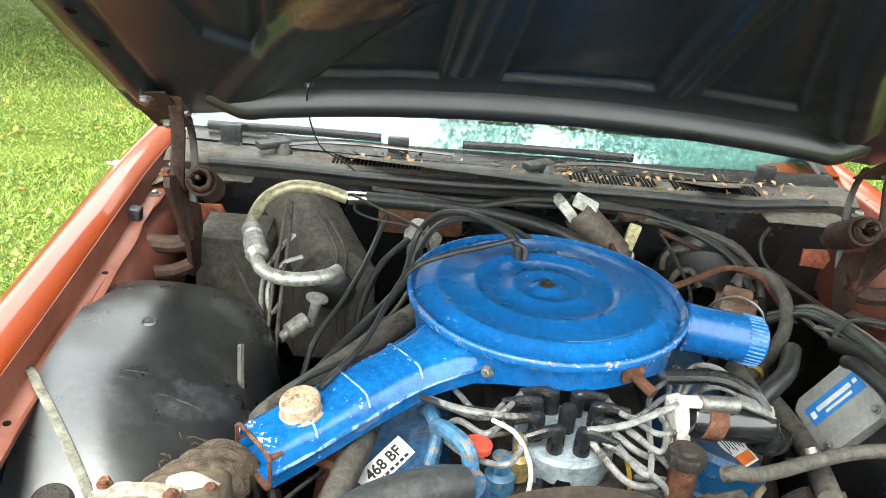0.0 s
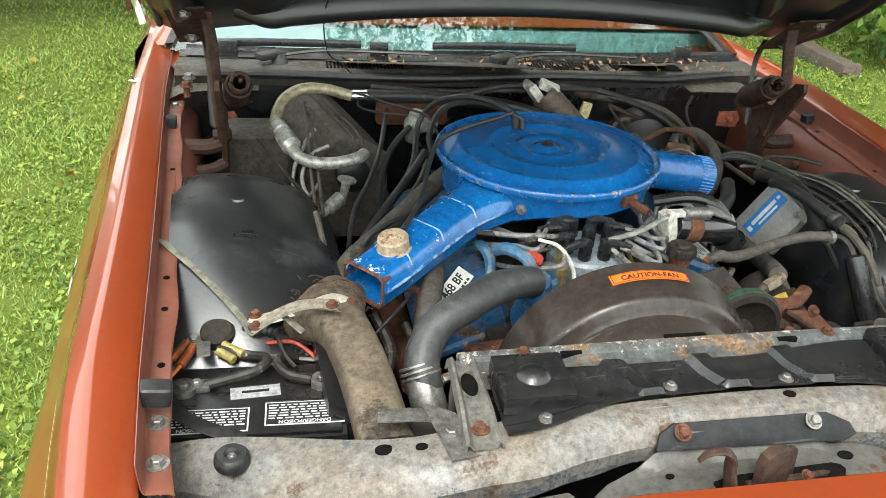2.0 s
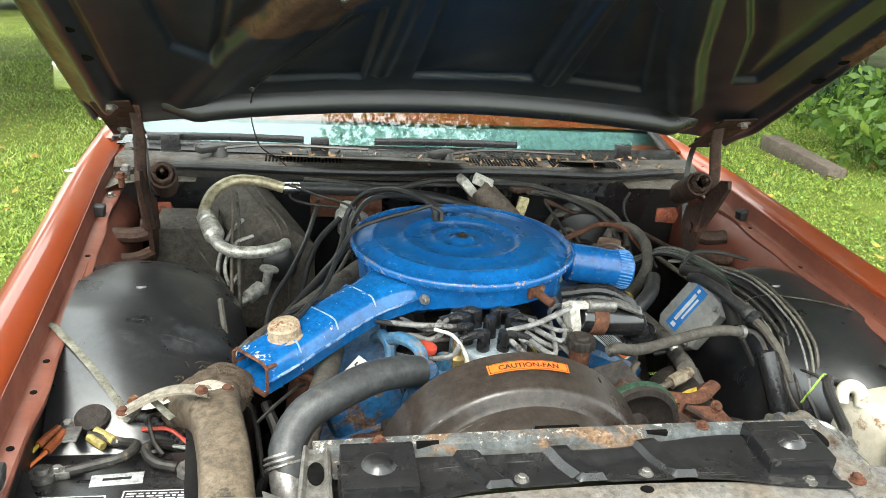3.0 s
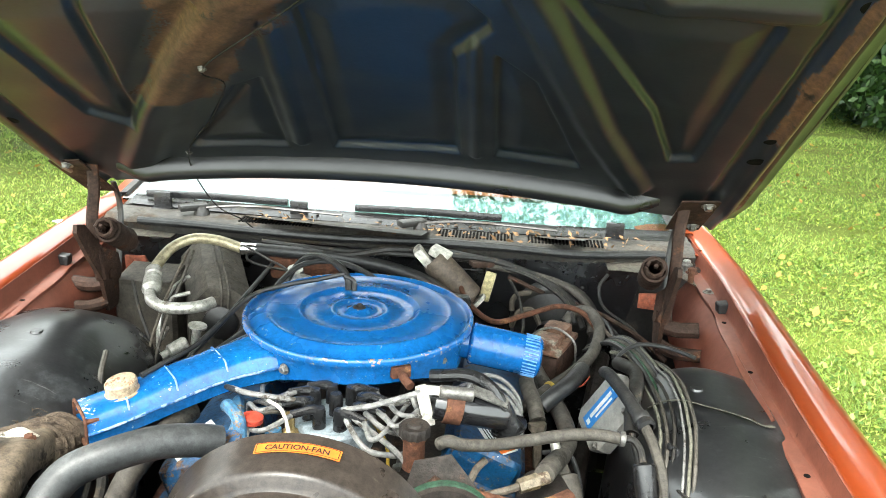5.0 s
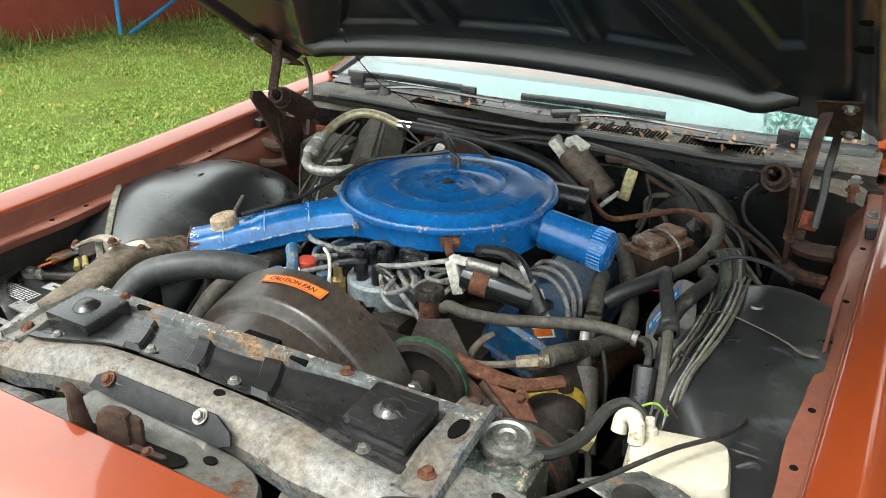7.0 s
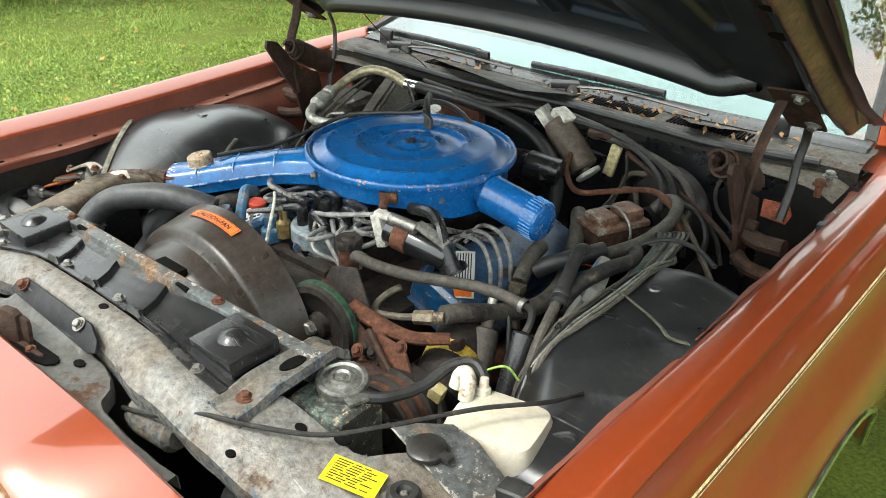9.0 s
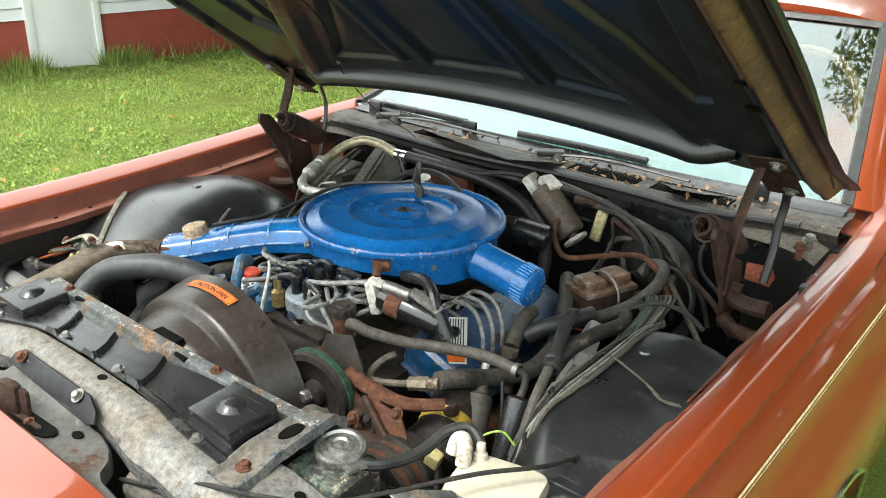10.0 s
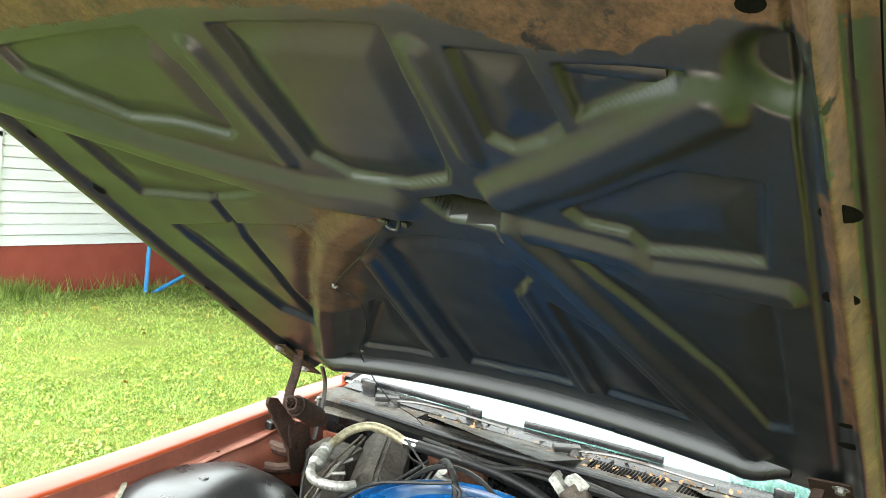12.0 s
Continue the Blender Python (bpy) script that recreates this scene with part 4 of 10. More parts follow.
    # windscreen and its frame
    def ws(u, v, off=0.0):
        x = u * (0.735 - 0.165 * v)
        bulge = 0.040 * (1 - u * u)
        return Vector((x + mid(1.3), 1.232 - bulge * (1 - 0.3 * v) + 0.790 * v - off * 0.45, 0.937 + 0.300 * v + 0.012 * (1 - u * u) + off))
    bm = B()
    loft(bm, [[ws(-1 + 2 * i / 30, j / 12) for i in range(31)] for j in range(13)])
    g = part("windshield", thicken(bm, 0.005), GLASS, CAR, "teal tinted windshield")
    g.visible_shadow = False
    bm = B()
    for side in (-1, 1):
        rows = []
        for j in range(9):
            p = ws(side, j / 8)
            o = Vector((side, 0, 0))
            rows.append([p + Vector((side * a, b * 0.4 + 0.01, b)) for a, b in ((-0.012, 0.004), (-0.008, 0.014), (0.012, 0.012), (0.016, -0.01))])
        loft(bm, rows)
    loft(bm, [[ws(-1 + i / 10, 1) + Vector((0, dy, dz)) for dy, dz in ((-0.012, 0.0), (-0.004, 0.010), (0.016, 0.014), (0.02, 0.0))] for i in range(21)])
    part("windshield_moulding", thicken(bm, 0.002), RUBBER, CAR, "black windshield moulding")
    for side in (-1, 1):
        bm = B()
        rows = []
        for j in range(9):
            p = ws(side, j / 8)
            rows.append([p + Vector((side * 0.014, 0.012, 0.008)), p + Vector((side * 0.045, 0.03, 0.004)), p + Vector((side * 0.07, 0.07, -0.02)), p + Vector((side * 0.05, 0.11, -0.045))])
        loft(bm, rows)
        part("windshield_pillar", thicken(bm, 0.003), COPPER, CAR)
    # roof: copper front, white vinyl behind
    def rf(u, v):
        w = 0.60 + 0.03 * math.sin(math.pi * v)
        x = u * w
        return (x + mid(1.3), 2.04 + 1.35 * v + 0.02 * u * u, 1.249 + 0.075 * math.sin(math.pi * min(1, 0.06 + v * 0.7)) * 1.0 - 0.05 * abs(u) ** 4 - 0.03 * smooth(0.8, 1, v))
    for a, b, mt, nm, up in ((0.0, 0.36, COPPER, "roof_panel", 0.0), (0.36, 1.0, VINYL, "vinyl_roof", 0.012)):
        bm = B()
        loft(bm, [[Vector(rf(-1 + i / 10, a + (b - a) * j / 10)) + Vector((0, 0, up)) for i in range(21)] for j in range(11)])
        part(nm, thicken(bm, -0.02), mt, CAR, "white padded vinyl roof" if up else "copper front of the roof")
    bm = B()
    tube(bm, [Vector(rf(-1 + i / 10, 0.36)) + Vector((0, -0.006, 0.008)) for i in range(21)], 0.010, 8, 2)
    part("roof_moulding", bm, CHROME, CAR)
    for side in (-1, 1):
        bm = B()
        loft(bm, [[(mid(1.3) + side * a, y, z) for a, y, z in ((0.60, 2.08, 1.217), (0.72, 2.08, 0.97))], [(mid(1.3) + side * a, y, z) for a, y, z in ((0.61, 3.3, 1.237), (0.76, 3.3, 0.96))]])
        part("side_window", thicken(bm, 0.004), GLASS, CAR)
    bm = B()
    loft(bm, [[(-0.6, 3.36, 1.227), (0.6, 3.36, 1.227)], [(-0.7, 3.75, 0.96), (0.7, 3.75, 0.96)]])
    part("rear_window", thicken(bm, 0.004), GLASS, CAR)
    # inside
    bm = B()
    box(bm, (0, 1.62, 0.86), (1.58, 0.42, 0.15), (-6, 0, 0), bev=0.04)
    part("dashboard", bm, TRIM_TEAL, CAR, "pale green padded dashboard")
    for x in (-0.36, 0.36):
        bm = B()
        box(bm, (x, 2.55, 0.92), (0.62, 0.16, 0.52), (-14, 0, 0), bev=0.05)
        part("seat_back", bm, SEAT, CAR, "tan brown seat back")
    bm = B()
    lathe(bm, (0.36, 1.93, 0.98), (0, -0.9, 0.45), [(0.19, 0.0), (0.205, 0.012), (0.19, 0.024), (0.18, 0.012), (0.19, 0.0)], 32)
    part("steering_wheel", bm, SEAT, CAR)
    # mirrors
    for side, px, py, pz in ((1, 0.872, 1.66, 1.012), (-1, -0.93, 1.60, 1.035)):
        bm = B()
        box(bm, (px, py, pz), (0.125, 0.05, 0.085), (0, 0, side * 6), bev=0.018, seg=3)
        m = part("side_mirror", bm, CHROME, CAR, "chrome box side mirror")
        bm = B()
        tube(bm, [(px - side * 0.03, py + 0.01, pz - 0.035), (px - side * 0.045, py + 0.01, pz - 0.07), (px - side * 0.06, py + 0.0, pz - 0.125)], (0.011, 0.016), 10, 5)
        part("mirror_arm", bm, CHROME, m)


def rowsend(bm, k, i):
    bm.verts.ensure_lookup_table()
    return [bm.verts[i * k + j] for j in range(k)]


build_body()


# ---- firewall and cowl ----
def build_cowl():
    c = thing("cowl", (0, 1.1, 0.4), "dusty grey cowl and black firewall below the windshield", "cowl", "", "structure")

    def front(x):
        return 1.055 + 0.045 * smooth(0.40, 0.66, x) + 0.012 * smooth(-0.45, -0.68, x)
    bm = B()
    rows = []
    for i in range(50):
        x = -0.735 + 1.47 * i / 49
        y = front(x)
        back = 1.232 - 0.040 * (1 - min(1, abs(x) / 0.735) ** 2) - 0.006
        rows.append([(x, y + 0.012, 0.900), (x, y + 0.004, 0.922), (x, y + 0.03, 0.936), (x, y + 0.09, 0.938), (x, (y + back) / 2 + 0.05, 0.930), (x, back - 0.03, 0.932), (x, back, 0.940)])
    loft(bm, rows)
    part("cowl_panel", thicken(bm, 0.0015), COWL, c)
    bm = B()
    rows = []
    for i in range(50):
        x = -0.74 + 1.48 * i / 49
        y = front(x)
        rows.append([(x, y + 0.016, 0.902), (x, y + 0.02, 0.82), (x, y + 0.03, 0.60), (x, y + 0.03, 0.30)])
    loft(bm, rows)
    part("firewall", thicken(bm, -0.01), DOME_PLASTIC, c, "black firewall")
    # seal along the front edge
    bm = B()
    tube(bm, [(x, front(x) + 0.004, 0.926 + 0.004 * math.sin(x * 9)) for x in (-0.64, -0.5, -0.3, -0.1, 0.1, 0.3, 0.45, 0.58, 0.66)], 0.010, 10, 8)
    part("cowl_seal", bm, RUBBER, c, "worn black rubber seal")
    # black strip at the foot of the glass
    bm = B()
    rows = []
    for i in range(40):
        x = -0.72 + 1.44 * i / 39
        b = 1.232 - 0.040 * (1 - min(1, abs(x) / 0.735) ** 2)
        rows.append([(x, b - 0.046, 0.9385), (x, b - 0.030, 0.943), (x, b + 0.004, 0.951), (x, b + 0.012, 0.948)])
    loft(bm, rows)
    part("glass_seal", thicken(bm, 0.002), BLACK_PLASTIC, c, "black seal below the glass")
    for side in (-1, 1):
        bm = B()
        loft(bm, [[(mid(y) + side * a, y, z) for a, z in ((0.66, 0.905), (0.69, 0.912), (0.735, 0.918), (0.775, 0.912))] for y in (1.16, 1.25, 1.34, 1.44)])
        part("cowl_side", thicken(bm, 0.002), COPPER, c, "copper panel beside the windshield")
    # vents
    for x0 in (-0.30, 0.20, 0.42):
        bm = B()
        for i in range(22):
            box(bm, (x0 - 0.09 + 0.0085 * i, 1.115, 0.9375), (0.0045, 0.05, 0.004), bev=0)
        part("vent_slats", bm, VOID, c)
    for x in (-0.62, -0.26, 0.545):
        bm = B()
        box(bm, (x, 1.175, 0.955), (0.045, 0.012, 0.045), bev=0.003)
        box(bm, (x, 1.165, 0.936), (0.05, 0.03, 0.006), bev=0.002)
        part("seal_clip", bm, BLACK_PLASTIC, c)
    # wipers
    for x0, x1, yb in ((0.06, 0.42, 1.175), (-0.50, -0.12, 1.18)):
        w = thing("wiper", (x0, yb, 0.94), "black windshield wiper arm and blade at rest", "wiper", "wipers")
        bm = B()
        tube(bm, [(x0, yb - 0.05, 0.955), (x0 + 0.12, yb - 0.03, 0.962), (x1 - 0.02, yb - 0.035, 0.957)], 0.006, 8, 6, flat=0.6)
        part("arm", bm, BLACK_METAL, w)
        bm = B()
        tube(bm, [(x0 - 0.18, yb + 0.035, 0.960), (x0, yb + 0.030, 0.964), (x0 + 0.20, yb + 0.036, 0.960)], 0.007, 8, 6, flat=1.4)
        part("blade", bm, BLACK_PLASTIC, w)
        bm = B()
        lathe(bm, (x0, yb - 0.05, 0.935), (0, 0, 1), [(0.02, 0), (0.018, 0.012), (0.012, 0.024), (0, 0.026)], 14)
        box(bm, (x0 - 0.02, yb - 0.055, 0.957), (0.07, 0.03, 0.016), (0, 0, 35), bev=0.004)
        part("pivot", bm, BLACK_METAL, w)
    rng = random.Random(4)
    pts = []
    for i in range(130):
        x = rng.choice((-0.28, 0.12, 0.3, 0.05, 0.45, 0.58)) + rng.gauss(0, 0.07)
        cpt = Vector((x, rng.uniform(1.06, 1.17), 0.944 + 0.004 * rng.random()))
        s, m = rng.uniform(0.004, 0.012), Euler((rng.gauss(0, 0.5), rng.gauss(0, 0.5), rng.random() * 6.3)).to_matrix()
        pts += [cpt + m @ Vector(q) * s for q in ((-1, 0, 0), (-0.2, 0.5, 0.15), (1, 0, 0.2), (-0.2, -0.5, 0.15))]
    lv = cards("dry_leaves", np.array([tuple(p) for p in pts]), 4, LEAF_DRY)
    tagged(lv, "dry brown leaves and twigs caught on the cowl", "leaves", "", "stuff")


build_cowl()


# ---- inner fenders and bay floor ----
def liner_z(side, u, y):
    """Height of the wheel-house dome, u metres inward from the fender lip."""
    if side < 0:
        a, b = max(0, (u - 0.080) / 0.200), max(0, (y - 0.52) / 0.255, (0.175 - y) / 0.03)
        top, h = 0.868 + 0.010 * math.sin(math.pi * min(1, max(0, u) / 0.22)) * smooth(0.10, 0.45, y) - 0.080 * (max(0, 0.43 - y) / 0.22) ** 1.8, 0.13
    else:
        a, b = max(0, (u - 0.135 + 0.085 * smooth(0.33, 0.14, y)) / 0.095), max(0, (y - 0.565) / 0.12, (0.10 - y) / 0.07)
        top, h = 0.860 + 0.012 * math.sin(math.pi * min(1, max(0, u) / 0.16)) * smooth(0.15, 0.4, y) - 0.020 * (max(0, 0.42 - y) / 0.20) ** 1.5, 0.19
    d = (a ** 3.0 + b ** 3.0) ** (1 / 3)
    z = top - h * (1 - math.sqrt(max(0.0, 1 - min(d, 0.97) ** 2))) - 1.6 * max(0, d - 0.97)
    return max(0.36, z + 0.0025 * math.sin(y * 19 + u * 31))


def on_liner(side, x, y, up=0.004):
    return (x, y, liner_z(side, hw(y, side) - side * (x - mid(y)), y) + up)


def build_inner_fenders():
    for side in (-1, 1):
        f = thing("inner_fender", (side * 0.58, 0.4, 0.35), "black moulded inner fender liner over the wheel", "inner fender", "inner fenders")
        rows = []
        for j in range(64):
            y = 0.02 + 0.78 * j / 63
            rows.append([(mid(y) + side * (hw(y, side) + 0.010 - 0.335 * i / 39), y, liner_z(side, 0.335 * i / 39 - 0.010, y)) for i in range(40)])
        bm = B()
        loft(bm, rows)
        part("liner", thicken(bm, 0.003), DOME_PLASTIC, f)
        bm = B()
        y = 0.5
        lathe(bm, on_liner(side, mid(y) + side * (0.585 if side < 0 else 0.61), y, 0.002), (0, 0, 1), [(0.012, -0.003), (0.010, 0.0008), (0.004, 0.0), (0, 0.0015)], 14)
        part("push_pin", bm, DOME_PLASTIC, f)
        # side wall behind the liner
        bm = B()
        rows = []
        for i in range(14):
            y = 0.42 + 0.74 * i / 13
            wob = 0.012 * math.sin(i * 1.7)
            rows.append([(mid(y) + side * (hw(y, side) + 0.006), y, 0.866), (mid(y) + side * (hw(y, side) - 0.008), y, 0.85), (mid(y) + side * (hw(y, side) - 0.03), y, 0.81 + wob), (mid(y) + side * (hw(y, side) - 0.035), y, 0.785 + wob * 1.6 - 0.085 * smooth(0.66, 0.78, y))])
        loft(bm, rows)
        part("apron", thicken(bm, 0.002), LIP, f, "rusty red-brown inner apron")
        # black sheet added for the shade of the open cavity under the apron
        bm = B()
        loft(bm, [[(mid(y) + side * (hw(y, side) + 0.02), y, 0.85), (mid(y) + side * (hw(y, side) + 0.012), y, 0.70), (mid(y) + side * (hw(y, side) - 0.01), y, 0.32)] for y in (-0.10, 0.2, 0.5, 0.8, 1.0, 1.18)])
        part("apron_wall", thicken(bm, 0.002), BLACK_METAL, f, "black sheet standing in for the dark cavity below the apron")
        bm = B()
        box(bm, (mid(1.1) + side * 0.67, 1.125, 0.60), (0.20, 0.02, 0.58), bev=0)
        part("corner_wall", bm, BLACK_METAL, f)
        bm = B()
        y = 1.06
        loft(bm, [[(mid(y) + side * a, yy - 0.03 * (a - 0.52) / 0.2, z + 0.006 * smooth(1.04, 1.24, yy)) for a, z in ((0.535, 0.898), (0.56, 0.900), (0.66, 0.902), (0.705, 0.898), (0.738, 0.884))] for yy in (1.045, 1.05, 1.12, 1.18, 1.25)])
        part("corner_panel", thicken(bm, 0.002), mat("dusty_tan_corner_steel", (0.155, 0.135, 0.110), (0.075, 0.066, 0.055), 0.55, 0.1, 12.0, 0.9, 0.3, 220, stain=(0.07, 0.04, 0.025), stain_scale=14, stain_cut=0.6, dust=(0.24, 0.21, 0.17), dust_amount=0.5), f, "dusty tan corner plate below the hinge")
        for a, yy, mt in ((0.668, 1.175, RUST), (0.715, 1.13, STEEL)):
            bm = B()
            lathe(bm, (mid(y) + side * a, yy, 0.899), (0, 0, 1), [(0.006, 0), (0.006, 0.022), (0.013, 0.024), (0.013, 0.029), (0.010, 0.032), (0, 0.032)], 14)
            part("hood_bolt", bm, mt, f, "bolt head standing on the corner plate")
    # two black sheets added so the bay ends in painted darkness
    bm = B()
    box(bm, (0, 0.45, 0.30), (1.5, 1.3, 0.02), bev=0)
    tagged(part("bay_floor", bm, VOID), "black sheet added below the engine bay for its dark depth", "floor", "", "structure")
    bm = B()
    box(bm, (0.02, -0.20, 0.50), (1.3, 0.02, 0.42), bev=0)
    tagged(part("front_baffle", bm, VOID), "black sheet added behind the grille for its dark depth", "baffle", "", "structure")


build_inner_fenders()


# ---- hood ----
TILT = math.atan(0.66)
POCKETS, ARMS, RIBS = [], [], []


def pocket(deep, *outline):
    POCKETS.append((deep, outline))


def arm(height, half, *line):
    for a, b in zip(line, line[1:]):
        ARMS.append((a, b, height, half))


def rib(height, half, a, b):
    RIBS.append((a, b, height, half))


# the hub is a hole; five arms leave it, and shallow pockets lie between them
pocket(0.034, (0.112, 0.236), (0.138, 0.272), (0.238, 0.277), (0.246, 0.222), (0.182, 0.214))
pocket(0.013, (-0.50, -0.015), (-0.46, 0.02), (-0.368, 0.088), (-0.266, 0.104), (-0.184, 0.130), (-0.157, 0.118), (-0.150, 0.0), (-0.16, -0.06), (-0.50, -0.06))
pocket(0.014, (-0.033, -0.06), (-0.045, 0.164), (0.004, 0.203), (0.105, 0.208), (0.182, 0.186), (0.198, 0.158), (0.228, -0.06))
pocket(0.013, (0.301, -0.035), (0.292, 0.092), (0.319, 0.108), (0.370, 0.084), (0.400, 0.062), (0.392, -0.035))
pocket(0.012, (0.425, -0.030), (0.425, 0.040), (0.545, -0.028), (0.555, -0.040))
pocket(0.012, (-0.555, 0.105), (-0.548, 0.262), (-0.38, 0.282), (-0.264, 0.268), (-0.228, 0.250), (-0.275, 0.226), (-0.40, 0.192))
pocket(0.012, (-0.56, 0.355), (-0.53, 0.66), (-0.47, 0.71), (-0.205, 0.378), (-0.222, 0.345))
pocket(0.013, (0.350, 0.208), (0.372, 0.230), (0.431, 0.230), (0.452, 0.254), (0.600, 0.224), (0.612, 0.085), (0.524, 0.094))
pocket(0.013, (0.323, 0.317), (0.412, 0.436), (0.495, 0.552), (0.560, 0.700), (0.600, 0.680), (0.604, 0.305), (0.436, 0.322))
pocket(0.014, (-0.060, 0.386), (-0.085, 0.800), (0.165, 0.790), (0.168, 0.47), (0.225, 0.400), (0.220, 0.375), (0.173, 0.326), (0.067, 0.326), (-0.015, 0.350))
pocket(0.012, (0.235, 0.46), (0.240, 0.785), (0.405, 0.785), (0.30, 0.52))
pocket(0.012, (-0.218, 0.585), (-0.385, 0.800), (-0.185, 0.800), (-0.165, 0.56))
arm(0.020, 0.046, (-0.64, 0.0), (-0.476, 0.088), (-0.366, 0.152), (-0.231, 0.205), (-0.095, 0.243), (0.055, 0.250))
arm(0.017, 0.040, (0.265, 0.193), (0.383, 0.124), (0.491, 0.052), (0.575, -0.010))
arm(0.020, 0.042, (0.247, 0.265), (0.297, 0.364), (0.341, 0.462), (0.416, 0.632), (0.52, 0.815))
arm(0.015, 0.030, (0.285, 0.262), (0.425, 0.272), (0.450, 0.292), (0.625, 0.262))
arm(0.016, 0.052, (-0.01, 0.292), (-0.138, 0.368), (-0.251, 0.488), (-0.396, 0.676), (-0.53, 0.87))
rib(0.009, 0.026, (-0.095, -0.03), (-0.100, 0.170))
rib(0.009, 0.026, (0.258, -0.03), (0.252, 0.125))
rib(0.009, 0.022, (-0.112, 0.425), (-0.150, 0.775))
rib(0.006, 0.014, (0.200, 0.44), (0.200, 0.79))
rib(-0.009, 0.014, (-0.372, 0.285), (-0.462, 0.71))
rib(-0.004, 0.006, (-0.205, 0.60), (-0.378, 0.80))


def hood_z(x, y):
    """The hood's inner middle surface."""
    return 1.664 - 0.66 * y + 0.062 * (1 - min(1, abs(x - 0.01) / 0.74) ** 2) + 0.02 * smooth(-0.05, -0.30, y)


def ease(a, b, v):
    t = np.clip((v - a) / (b - a), 0, 1)
    return t * t * (3 - 2 * t)


def to_segment(x, y, a, b):
    ux, uy = b[0] - a[0], b[1] - a[1]
    t = np.clip(((x - a[0]) * ux + (y - a[1]) * uy) / (ux * ux + uy * uy), 0, 1)
    return np.hypot(x - a[0] - t * ux, y - a[1] - t * uy)


def hood_press(x, y):
    """How deep the inner panel is pressed in towards the skin, in metres (arrays)."""
    deep = np.zeros_like(x)
    for bottom, poly in POCKETS:
        d, inside = np.full_like(x, 9.0), np.zeros(x.shape, bool)
        for a, b in zip(poly, poly[1:] + poly[:1]):
            d = np.minimum(d, to_segment(x, y, a, b))
            if a[1] != b[1]:
                inside ^= ((a[1] > y) != (b[1] > y)) & (x < (b[0] - a[0]) * (y - a[1]) / (b[1] - a[1]) + a[0])
        sd = np.where(inside, d, -d)
        deep = np.maximum(deep, bottom * (ease(-0.005, 0.005, sd) - (0.62 * ease(0.006, 0.050, sd) if bottom < 0.03 else 0)))
    hole = deep > 0.02
    high = np.zeros_like(x)
    for a, b, h, w in ARMS:
        high = np.maximum(high, h * ease(1.0, 0.25, to_segment(x, y, a, b) / w))
    for a, b, h, w in RIBS:
        deep = deep - h * ease(1.0, 0.2, to_segment(x, y, a, b) / w)
    deep = np.where(hole, deep, deep * ease(0.012, 0.002, high) - high)
    # round dish at the corner
    deep = deep + 0.022 * ease(0.062, 0.030, np.hypot(x - 0.648, (y + 0.054) * 1.35))
    edge = np.minimum(x + 0.742, 0.756 - x)
    deep = deep + 0.022 * ease(0.05, 0.0, edge) - 0.010 * ease(0.085, 0.06, edge) * ease(0.030, 0.05, edge) + 0.006 * ease(0.100, 0.088, edge) * ease(0.072, 0.086, edge)
    # two long ribs with a groove between them along one side
    deep = deep - 0.007 * ease(0.012, 0.004, np.abs(edge - 0.046)) * (x > 0) + 0.006 * ease(0.008, 0.003, np.abs(edge - 0.027)) * (x > 0)
    return deep


def hood_edge(x, y):
    """The hood's sides draw in a little towards its front."""
    return x - math.copysign(((0.041 if x > 0 else 0.030) - (0.065 if x > 0 else 0.035) * max(-0.3, min(1.0, y))) * smooth(0.60, 0.75, abs(x)), x)


def hood_at(x, y, off=0.0):
    """A point on the pressed inner panel, off metres below it."""
    nrm = Vector((0, 0.66, 1)).normalized()
    return Vector((x, y, hood_z(x, y))) + nrm * (float(hood_press(np.array([x]), np.array([y]))[0]) - off)


